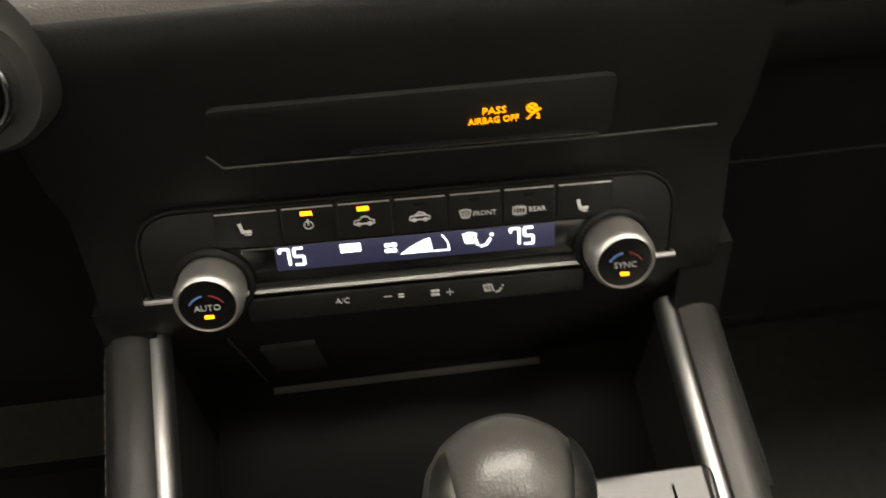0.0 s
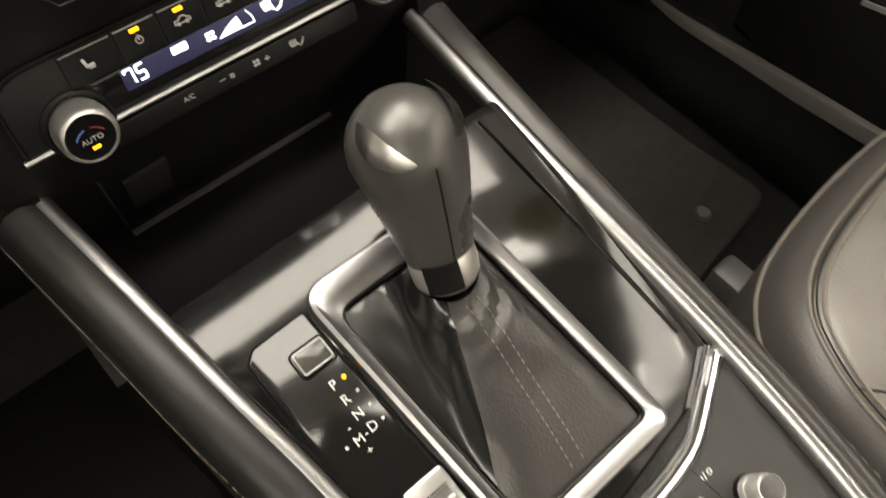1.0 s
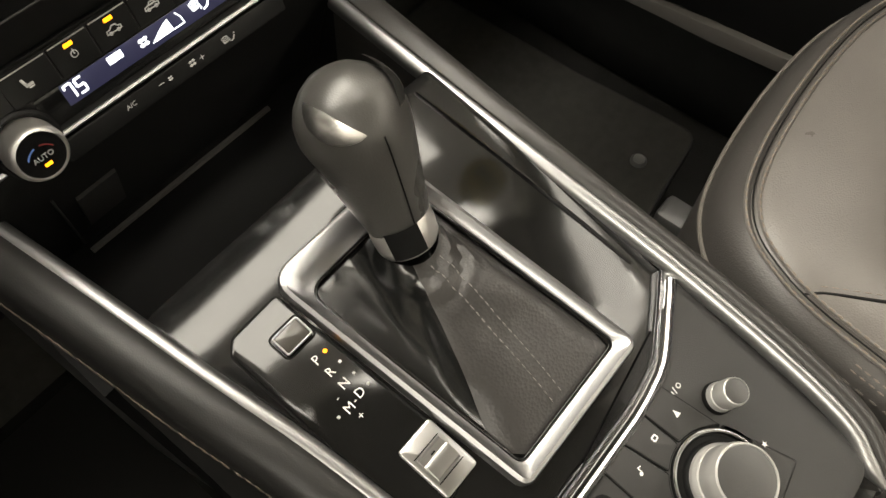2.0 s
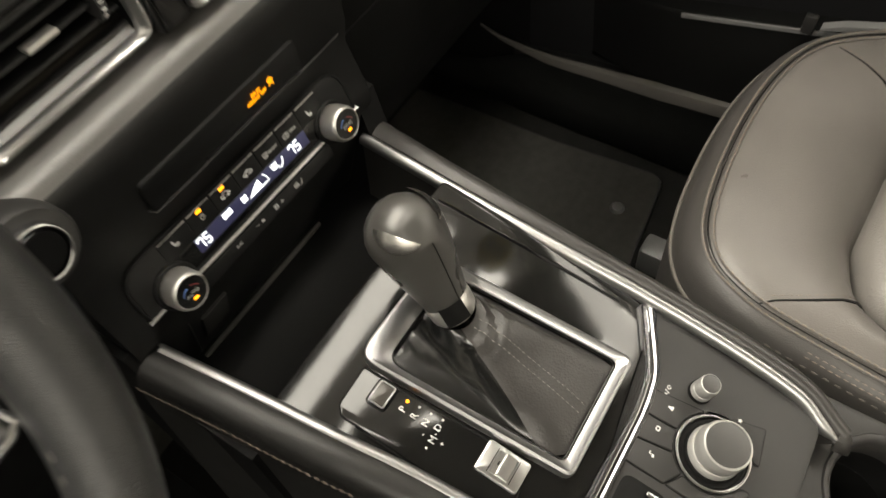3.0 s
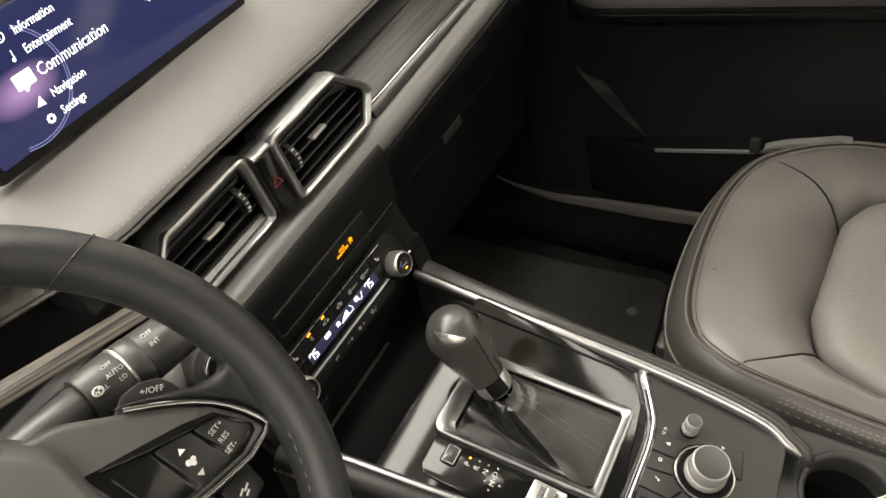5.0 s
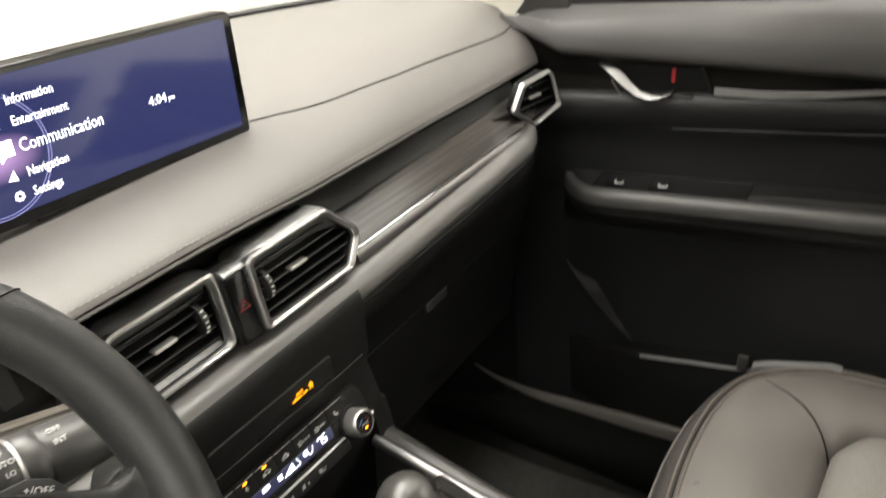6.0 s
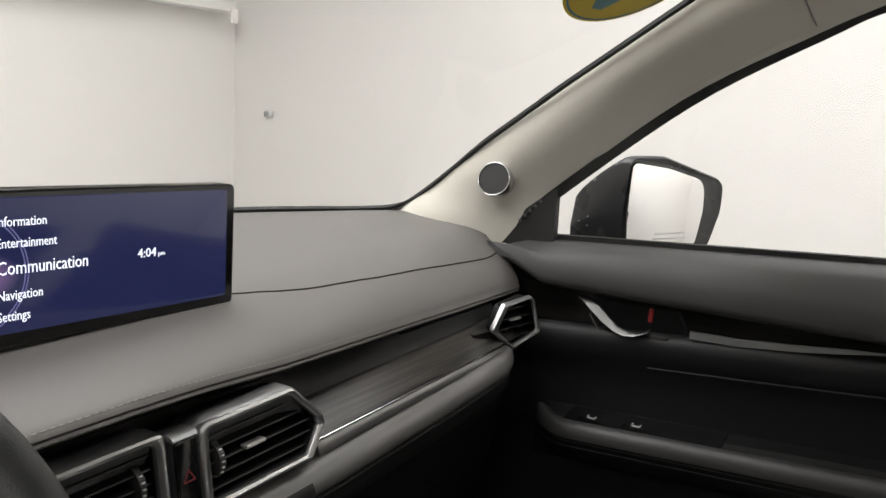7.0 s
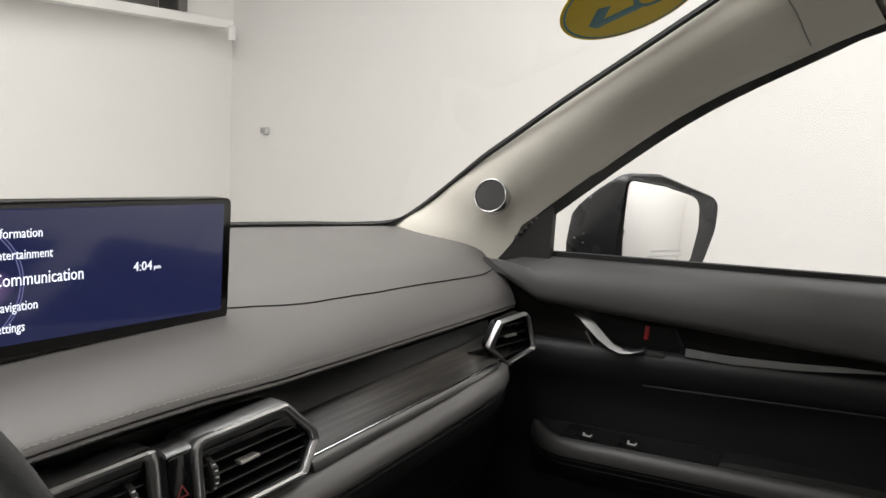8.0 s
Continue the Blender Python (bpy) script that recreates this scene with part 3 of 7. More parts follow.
part("wood_trim", loft(trim), DOORWOOD, door, "dark brown wood grain trim")
part("lower_panel", loft(lower), DOORBLACK, door)
part("armrest", loft(arm_top), ARMBLACK, door, "padded dark armrest with stitched edge")
lip = []
for k in range(25):
    y = 0.338 - 0.012 * k if k < 12 else 0.206 - 0.07 * (k - 11)
    ar = door_lines(y)[4]
    w = arm_edge(y) - 0.0005
    q = min(1.0, 0.25 + 0.5 * k)
    lip.append([(min(0.738, w + 0.024), y, ar - 0.0005), (min(0.738, w + 0.02), y, ar + 0.0015 * q), (min(0.738, w + 0.013), y, ar + 0.0025 * q), (w + 0.006, y, ar + 0.0005 * q), (w + 0.001, y, ar - 0.0055), (w - 0.001, y, ar - 0.0135), (w - 0.0006, y, ar - 0.021), (w + 0.006, y, ar - 0.024)])
part("armrest_lip", loft(lip), LIPPAD, door, "padded rolled lip of the armrest")
for lift in (0.0, 0.0085):
    part("stitching", stitches([(x - 0.0003, y, z + lift) for x, y, z in curve_points(stitch_line, 5)], 0.004, 0.002, 0.0005), KEYGREY, door)
part("piping", sweep(curve_points([(x, y, z + 0.004) for x, y, z in stitch_line], 4), circle(0.0013, 6)), DEEP, door, "dark stitched seam under the pad")
for dz in (0.0, -0.008):
    part("armrest_seam", sweep(curve_points([(x - 0.0005, y, z + dz) for x, y, z in strip_low], 4), circle(0.0009, 6)), DEEP, door)
strip_on = [(0.7275, 0.106, 0.9045), (0.7275, 0.04, 0.9085), (0.7275, -0.04, 0.9195), (0.7275, -0.1, 0.93), (0.7275, -0.145, 0.937)]
part("chrome_strip", sweep(strip_on, [(-0.003, -0.007), (0.003, -0.007), (0.003, 0.006), (-0.003, 0.006)], scale=[0.85, 0.8, 0.7, 0.5, 0.15]), SATINGREY, door, "smoked silver trim strip")
part("panel_ridge", sweep([(0.7255, 0.16, 0.839), (0.7255, 0.0, 0.8595), (0.7245, -0.15, 0.8795), (0.7245, -0.5, 0.925)], circle(0.0017, 8)), DOORBLACK, door)
# inner handle: a dark bowl, a swept silver lever and a red lock mark
bowl_poly = rounded([(0.285, 0.932), (0.24, 0.876), (0.205, 0.866), (0.125, 0.876), (0.112, 0.9), (0.132, 0.936), (0.18, 0.944)], 0.018, 4)
DM = Matrix(((0, 0, -1, 0.7365), (1, 0, 0, 0), (0, 1, 0, 0), (0, 0, 0, 1)))
bowl = part("handle_bowl", hoop(offset(bowl_poly, -0.004), offset(bowl_poly, 0.001), -0.012, 0.0035, 0.0025, m=DM), DOORBLACK, door, "rim of the handle recess")
part("bowl_floor", plate(offset(bowl_poly, 0.0005), -0.02, 0.0015, 0.001, m=DM), DEEP, door, "black handle recess")
lever = [(0.282, 0.926, 0.002), (0.268, 0.923, 0.005), (0.25, 0.913, 0.0075), (0.232, 0.901, 0.0065), (0.214, 0.891, 0.0045), (0.197, 0.887, 0.0042), (0.18, 0.8895, 0.0036), (0.165, 0.896, 0.0034)]
rings = []
for k, (yy, zz, w) in enumerate(lever):
    w *= 0.82
    out = (0.006, 0.010, 0.014, 0.018, 0.021, 0.022, 0.02, 0.014)[k]
    rings.append([(0.735 - out - 0.003, yy + w * 0.5, zz - 0.75 * w), (0.735 - out - 0.0005, yy, zz), (0.735 - out + 0.004, yy - w * 0.4, zz + w), (0.735 - out + 0.01, yy - w * 0.3, zz + w * 0.7), (0.735 - out + 0.006, yy + w * 0.4, zz - w * 0.9)])
part("bowl_lip", sweep(curve_points([Vector((0.7305, y, z)) for y, z in ((0.262, 0.9), (0.24, 0.8745), (0.205, 0.8645), (0.165, 0.8685), (0.127, 0.8745), (0.113, 0.886))], 5), circle(0.0014, 8)), KEYGREY, door, "glossy lower lip of the handle recess")
part("handle_lever", loft(rings), STRIPSATIN, door, "swept satin silver handle")
part("lever_plate", block(0.135, 0.166, 0.872, 0.894, 0.004, 0.012, 0.003, m=DM), SOFTBLACK, door)
part("lock_button", block(0.164, 0.171, 0.908, 0.929, -0.002, 0.006, 0.002, m=DM), REDPRINT, door, "red lock marker")
part("panel_crease", loft([[(0.742, y + 0.02 * k, z), (0.7375 - 0.006 * k, y + 0.008 * k, z), (0.7365 - 0.008 * k, y, z - 0.002), (0.7375 - 0.005 * k, y - 0.012 * k, z - 0.004), (0.742, y - 0.05 * k, z - 0.012)] for y, z, k in ((0.33, 0.555, 0.1), (0.312, 0.535, 0.9), (0.285, 0.502, 0.8), (0.25, 0.465, 0.55), (0.22, 0.437, 0.35), (0.195, 0.415, 0.1))]), STACK, door, "raised crease ahead of the door pocket")
# switches on the armrest
for yy in (0.229, 0.159):
    ar = door_lines(yy)[4]
    sw = part("window_switch", loft([[(0.69, yy + d, ar + 0.001), (0.712, yy + d, ar + 0.001), (0.712, yy + d * 0.9, ar + 0.0055 + h), (0.69, yy + d * 0.9, ar + 0.0045 + h)] for d, h in ((-0.02, 0.0), (-0.016, 0.0015), (0.004, 0.0), (0.016, 0.004), (0.02, 0.0))]), PIANO, door)
    part("switch_mark", block(0.6955, 0.697, yy - 0.007, yy + 0.006, ar + 0.005, ar + 0.0068, 0.0003), GREYPRINT, sw)
    for dy in (-0.006, 0.006):
        part("switch_mark", block(0.7005, 0.703, yy + dy - 0.0012, yy + dy + 0.0012, ar + 0.005, ar + 0.0072, 0.0003), GREYPRINT, sw)
part("switch_panel", loft([[(0.686, y, door_lines(y)[4] - 0.002), (0.732, y, door_lines(y)[4] + 0.001), (0.732, y, door_lines(y)[4] + 0.0065), (0.686, y, door_lines(y)[4] + 0.002)] for y in (0.27, 0.2, 0.1, 0.034)]), PIANO, door, "glossy black switch panel")
part("pull_cup", loft([[(0.69, y, door_lines(y)[4] - 0.002), (0.73, y, door_lines(y)[4] - 0.002), (0.73, y, door_lines(y)[4] + h), (0.694, y, door_lines(y)[4] + h)] for y, h in ((0.032, 0.006), (-0.05, 0.008), (-0.2, 0.008))]), ARMBLACK, door, "black pull cup")
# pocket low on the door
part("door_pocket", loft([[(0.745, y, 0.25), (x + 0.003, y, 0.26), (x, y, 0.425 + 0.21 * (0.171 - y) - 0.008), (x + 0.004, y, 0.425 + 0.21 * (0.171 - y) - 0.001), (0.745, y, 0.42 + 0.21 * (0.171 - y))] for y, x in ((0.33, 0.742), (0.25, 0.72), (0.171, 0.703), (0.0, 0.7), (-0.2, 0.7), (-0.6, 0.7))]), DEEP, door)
part("pocket_edge", sweep([(0.6985, 0.171, 0.4235), (0.6985, 0.1, 0.438), (0.6985, 0.017, 0.4555), (0.6985, -0.09, 0.479), (0.6985, -0.3, 0.523)], [(-0.002, -0.003), (0.002, -0.003), (0.002, 0.0025), (-0.002, 0.0025)]), SATINGREY, door, "thin bright pocket edge")
part("pocket_grip", loft([[(0.688, y, 0.4745 + 0.32 * (-0.013 - y)), (0.702, y, 0.4745 + 0.32 * (-0.013 - y)), (0.702, y, 0.4765 + 0.32 * (-0.013 - y) + h), (0.688, y, 0.4765 + 0.32 * (-0.013 - y) + h)] for y, h in ((-0.013, 0.001), (-0.04, 0.006), (-0.12, 0.006), (-0.137, 0.001))]), SATINGREY, door, "grey grip on the pocket")
part("pocket_peg", block(0.69, 0.7, -0.006, 0.01, 0.462, 0.489, 0.002), SOFTBLACK, door)
# window frame and sail panel
part("sail_panel", loft([[(0.752, y, 0.985), (0.738, y, 0.985), (0.738, y, z), (0.752, y, z)] for y, z in ((0.455, 0.988), (0.43, 1.01), (0.39, 1.05), (0.345, 1.086), (0.341, 1.086), (0.339, 1.006))]), PLASTIC, door, "black triangular sail panel")
frame_line = curve_points([(0.75, 0.395, 1.03), (0.752, 0.341, 1.087), (0.74, 0.153, 1.24), (0.718, -0.01, 1.335), (0.708, -0.09, 1.373), (0.675, -0.3, 1.44), (0.67, -0.8, 1.44)], 6)
part("window_frame", sweep(frame_line, [(-0.012, -0.01), (0.012, -0.008), (0.012, 0.01), (-0.012, 0.01)], up=(-0.5, 0.5, 0.7)), RUBBER, door, "black window frame seal")
part("frame_trim", sweep([p + Vector((-0.006, -0.001, 0.0125)) for p in frame_line[6:]], circle(0.0045, 8)), DARKMETAL, door, "grey lip on the window frame")
part("sill_seal", sweep([(0.757, 0.345, 1.006), (0.757, 0.0, 1.038), (0.757, -0.8, 1.112)], [(-0.006, -0.004), (0.006, -0.004), (0.006, 0.005), (-0.006, 0.005)]), RUBBER, door)
glass = part("window_pane", loft([[(0.76, y, 1.0), (0.76 - 0.35 * (z - 1.0) * 0.6, y, z)] for y, z in ((0.39, 1.02), (0.345, 1.09), (0.16, 1.25), (0.0, 1.35), (-0.085, 1.39), (-0.3, 1.44), (-0.8, 1.44))], closed=False), GLASS, door)
glass.visible_shadow = False

# ---- outside mirror ----
mirror = thing("side_mirror", "black wing mirror with wet drops, outside the passenger window", "wing mirror", (0.95, 0.28, 0.95))
ma = radians(26)
mx, mz = Vector((math.cos(ma), -math.sin(ma), 0)), Vector((0, 0, 1))
mn = mx.cross(mz).normalized()
MM = Matrix((mx, mz, mn)).transposed().to_4x4()
MM.translation = (0.92, 0.265, 1.06)
glass_poly = rounded([(-0.031, -0.092), (-0.036, -0.02), (-0.031, 0.068), (0.057, 0.0575), (0.15, 0.036), (0.1535, -0.02), (0.137, -0.095), (0.05, -0.0935)], [0.022, 0.05, 0.014, 0.06, 0.035, 0.06, 0.04, 0.05], 6)
part("mirror_glass", plate(glass_poly, 0.0, 0.003, 0.0006, m=MM @ pose(0, 0, 0.003, -2, 0, 0)), MIRROR, mirror, "clear mirror glass")
face = rounded([(-0.041, -0.1), (-0.046, -0.02), (-0.036, 0.079), (0.05, 0.0785), (0.207, 0.036), (0.208, -0.02), (0.18, -0.103), (0.06, -0.107)], [0.02, 0.05, 0.02, 0.08, 0.03, 0.06, 0.05, 0.06], 6)
ahead = Vector((0, 1, 0))
house = [[MM @ Vector((p[0], p[1], -0.003)) for p in glass_poly], [MM @ Vector((p[0], p[1], 0.0005)) for p in offset(glass_poly, -0.002)], [MM @ Vector((p[0], p[1], -0.001)) for p in offset(glass_poly, -0.006)]]
for d, kx, kz, z in ((0.0, 0.985, 0.98, 0.003), (0.004, 1.0, 1.0, 0), (0.015, 1.0, 0.985, 0), (0.032, 0.985, 0.92, 0), (0.05, 0.96, 0.84, 0), (0.068, 0.92, 0.75, 0), (0.084, 0.85, 0.66, 0), (0.095, 0.74, 0.58, 0), (0.101, 0.5, 0.42, 0), (0.102, 0.05, 0.05, 0)):
    house.append([MM @ Vector(((p[0] + 0.01) * kx - 0.01, (p[1] + 0.1) * kz - 0.1, z)) + ahead * d for p in face])
part("housing", loft([[tuple(p) for p in ring] for ring in house], caps=False), MIRRORBODY, mirror, "glossy black mirror housing")
part("mirror_arm", block(0.765, 0.90, 0.325, 0.375, 0.945, 0.985, 0.01), BODY, mirror)
for u0, u1, v in ((0.035, 0.115, -0.057), (0.03, 0.118, -0.066)):
    part("warning_print", block(u0, u1, v - 0.0016, v + 0.0016, 0.0031, 0.0034, 0.0001, m=MM @ pose(0, 0, 0.003, -2, 0, 0)), PALEPRINT, mirror)
rng = random.Random(4)
for k in range(14):
    ring = [u.lerp(v, 0.5) for u, v in zip(*rng.choice([(house[5], house[6]), (house[6], house[7]), (house[7], house[8]), (house[8], house[9])]))]
    q = rng.randrange(2, 16)
    p = ring[q].lerp(ring[q + 1], rng.random()) + Vector((-0.0012, -0.0008, 0.0008))
    part("rain_drop", lathe([(0.0006, -0.0006), (0.0017, 0.0), (0.0011, 0.0011), (0.0002, 0.0014)], 8, m=Matrix.Translation(p)), WATER, mirror, "clear rain drop")

# ---- dashboard ----
dash = thing("dashboard", "dark padded dashboard with stitched edge, wood band and silver strip", "dashboard", (0, 0.4, 0.5), kind="structure")
DX = [-0.74, -0.55, -0.35, -0.28, -0.24, -0.19, -0.13, -0.04, 0.0, 0.05, 0.1, 0.15, 0.2, 0.25, 0.3, 0.35, 0.4, 0.45, 0.5, 0.56, 0.6, 0.637, 0.665, 0.69, 0.708, 0.72]
EDGE_AT = ((-0.8, 0.41, 0.97), (-0.28, 0.375, 0.985), (-0.19, 0.34, 0.983), (-0.13, 0.3345, 0.98), (-0.02, 0.3345, 0.9787), (0.05, 0.3385, 0.974), (0.15, 0.349, 0.9617), (0.3, 0.3655, 0.948), (0.4, 0.377, 0.939), (0.55, 0.3825, 0.9305), (0.7, 0.3835, 0.926), (0.9, 0.3835, 0.926))


def pad_edge(x):
    """Depth and height of the pad's stitched front edge, which stands out over the middle vents."""
    for (x0, y0, z0), (x1, y1, z1) in zip(EDGE_AT, EDGE_AT[1:]):
        if x <= x1:
            w = (x - x0) / (x1 - x0)
            return y0 + (y1 - y0) * w, z0 + (z1 - z0) * w
    return EDGE_AT[-1][1:]


def dash_x(x, y):
    """The right end runs out along a slant towards the door."""
    return x + max(0.0, min(0.05, (y - 0.44) * 0.6)) * max(0.0, (x - 0.6) / 0.12)


top_pad, under_pad = [], []
for x in DX:
    end = max(0.0, (x - 0.6) / 0.12)
    drop = 0.003 * max(0.0, min(1.0, (x - 0.5) / 0.14)) ** 2 + 0.004 * end ** 3
    far = screen_y(min(abs(x), 0.745), 1.0) - 0.014
    ey, ez = pad_edge(x)
    top = 1.007 - 0.4 * drop
    prof = [(far, 0.93), (far, 1.001), (0.5 * far + 0.28, 1.006), (0.53, 1.008 - 0.4 * drop)]
    prof += [(ey + q * 0.125, ez + (top - ez) * (1 - (1 - q) ** 2) ** 0.72) for q in (1, 0.85, 0.7, 0.56, 0.44, 0.34, 0.25, 0.18, 0.12, 0.07, 0.035, 0.012, 0)]
    prof += [(ey - 0.0013, ez - 0.0018), (ey - 0.002, ez - 0.0038), (ey - 0.0012, ez - 0.005), (ey + 0.03, ez - 0.0052)]
    top_pad.append([(dash_x(x, y), y, z) for y, z in prof])
    under_pad.append([(dash_x(x, y), y, z) for y, z in ((ey + 0.03, ez - 0.0056), (ey + 0.0006, ez - 0.0056), (ey - 0.0016, ez - 0.0064), (ey - 0.0022, ez - 0.0082), (ey - 0.0008, ez - 0.0108), (ey + 0.003, ez - 0.0122), (ey + 0.012, ez - 0.013), (ey + 0.03, ez - 0.013))])
part("upper_pad", loft(top_pad), PAD, dash, "dark grey grained upper pad")
part("pad_lip", loft(under_pad), PAD, dash, "stitched leather fold under the pad's edge")
# a seam across the pad
pad_tree = BVHTree.FromBMesh(loft(top_pad))
seam_way = curve_points([(0.1702, 0.4447, 1.0), (0.1833, 0.4403, 1.0), (0.2001, 0.4368, 1.0), (0.2342, 0.4283, 1.0), (0.2756, 0.4241, 0.996), (0.3252, 0.4237, 0.992), (0.381, 0.4243, 0.988), (0.4411, 0.4236, 0.985), (0.5066, 0.4222, 0.981), (0.5781, 0.4198, 0.977), (0.6162, 0.4181, 0.975), (0.668, 0.417, 0.974), (0.704, 0.421, 0.973)], 6)
seam_hits = [pad_tree.ray_cast(Vector((p[0], p[1], 1.1)), Vector((0, 0, -1)))[0] for p in seam_way]
part("pad_seam", sweep([(q if q else Vector(p)) + Vector((0, 0, 0.0002)) for p, q in zip(seam_way, seam_hits)], circle(0.0011, 6)), DEEP, dash)
edge = [(x, *pad_edge(x)) for x in [-0.7, -0.4, -0.28] + [0.02 * k for k in range(-12, 36)]]
part("edge_stitching", stitches([(x, y + 0.0008, z + 0.0012) for x, y, z in edge], 0.0042, 0.0024, 0.00075), THREAD, dash, "grey stitching along the pad edge")
part("edge_stitching", stitches([(x, y - 0.0024, z - 0.0084) for x, y, z in edge], 0.0042, 0.0024, 0.0006), KEYGREY, dash)
# wood band
band, recess = [], []
for x in (-0.74, -0.4, -0.28, -0.2, -0.13, -0.02, 0.05, 0.1, 0.15, 0.22, 0.3, 0.35, 0.4, 0.49, 0.56, 0.64):
    ey, ez = pad_edge(x)
    t = ez - 0.0125
    recess.append([(x, 0.43, t), (x, ey + 0.018, t), (x, 0.5 * ey + 0.203, t - 0.008), (x, 0.3885, 0.5 * t + 0.453), (x, 0.384, 0.902), (x, 0.3775, 0.8942), (x, 0.43, 0.8942)])
    band.append([(x, 0.42, 0.894), (x, 0.3772, 0.894), (x, 0.373, 0.8905), (x, 0.368, 0.8875), (x, 0.361, 0.883), (x, 0.347, 0.876), (x, 0.335, 0.8695), (x, 0.42, 0.868)])
part("upper_recess", loft(recess), STACK, dash, "smooth black recess under the pad")
part("wood_band", loft(band), WOOD, dash, "dark open-pore wood band")
def strip_low(x):
    """Lower edge of the silver strip, which tapers towards the side vent."""
    x = abs(x - 0.02)
    return 0.8525 + 0.0055 * max(0.0, min(1.0, (x - 0.18) / 0.25)) + 0.0105 * max(0.0, min(1.0, (x - 0.43) / 0.13)) ** 1.4


for a, b in ((0.183, 0.578), (-0.74, -0.14)):
    rows = []
    for k in range(21):
        x = a + (b - a) * k / 20
        z0 = strip_low(x)
        h = 0.868 - z0
        rows.append([(x, 0.338, 0.868), (x, 0.3335, 0.868), (x, 0.3315, 0.868 - 0.12 * h), (x, 0.3285, 0.868 - 0.5 * h), (x, 0.3265, z0 + 0.08 * h), (x, 0.3275, z0), (x, 0.338, z0)])
    part("silver_strip", loft(rows), STRIPSATIN, dash, "satin silver strip")
    part("strip_edge", sweep([(row[1][0], row[1][1] - 0.0006, row[1][2] + 0.0003) for row in rows], circle(0.0013, 8)), CHROME, dash, "bright upper edge of the strip")
strip_rows = []
for k in range(13):
    w = k / 12
    x, z = -0.135 - 0.21 * w, 0.888 + 0.075 * w
    strip_rows.append([(x, 0.356, z + 0.004), (x - 0.004, 0.35, z + 0.0115), (x - 0.002, 0.3455, z + 0.006), (x, 0.343, z + 0.005), (x + 0.001, 0.3415, z + 0.0035), (x + 0.004, 0.339, z - 0.006), (x + 0.006, 0.352, z - 0.009)])
part("column_side_strip", loft(strip_rows), PALEWOOD, dash, "streaky champagne trim beside the steering column")
# soft roll under the strip and the lower dash
roll, low = [], []
for x in DX[:-2]:
    taper = max(0.0, min(1.0, (x - 0.56) / 0.1)) ** 1.5
    top = min(strip_low(x), 0.8635) - 0.0006
    roll.append([(x, y + (0.37 - y) * taper * 0.85, z) for y, z in ((0.39, top), (0.3275, top), (0.3205, top - 0.002), (0.314, top - 0.0065), (0.3098, top - 0.013), (0.3082, top - 0.0195), (0.309, top - 0.0255), (0.3125, top - 0.0298), (0.32, top - 0.0325), (0.39, top - 0.034))])
    low.append([(x, y + max(0.0, 0.37 - y) * taper * 0.85, z) for y, z in ((0.39, top - 0.0345), (0.319, top - 0.0335), (0.3142, top - 0.037), (0.3132, top - 0.044), (0.316, top - 0.058), (0.33, top - 0.076), (0.352, top - 0.0885), (0.37, 0.73), (0.395, 0.65), (0.407, 0.6), (0.418, 0.5), (0.427, 0.435), (0.45, 0.41), (0.6, 0.4), (0.67, 0.45), (0.67, 0.78))])
part("soft_roll", loft(roll), ROLLPAD, dash, "padded roll under the silver strip")
part("lower_dash", loft(low), STACK, dash)
part("glovebox_seam", sweep([(0.2, 0.3935, 0.655), (0.4, 0.3935, 0.655), (0.6, 0.3935, 0.655)], circle(0.0012, 6)), DEEP, dash)
part("glovebox_latch", block(0.385, 0.44, 0.392, 0.4, 0.638, 0.652, 0.002), PLASTIC, dash)
# instrument hood behind the wheel
part("instrument_hood", loft([[(-0.375 + k * 0.205 * math.cos(a), y, 0.93 + k * h * max(0.0, math.sin(a)) ** 0.55) for a in [math.pi * j / 16 for j in range(17)]] for y, k, h in ((0.60, 0.7, 0.1), (0.5, 1.0, 0.13), (0.38, 1.0, 0.135), (0.345, 0.97, 0.125), (0.345, 0.9, 0.11), (0.42, 0.85, 0.1))], closed=False), PLASTIC, dash, "black hood over the instruments")
part("instrument_face", block(-0.53, -0.22, 0.42, 0.425, 0.93, 1.03, 0.002), PIANO, dash)

# centre stack: the block that carries indicator, climate panel and the open tray
stack_face = [(0.45, 0.8425), (0.3135, 0.842), (0.31, 0.8405), (0.3072, 0.836), (0.3058, 0.829), (0.3054, 0.822), (0.306, 0.812), (0.3065, 0.768), (0.312, 0.745), (0.2975, 0.7), (0.2955, 0.682), (0.334, 0.562), (0.45, 0.56)]
part("centre_stack", loft([[(x, y, z) for y, z in stack_face] for x in (-0.15, 0.155)]), STACK, dash, "black centre stack")

# ---- air vents ----
VX0 = 0.021


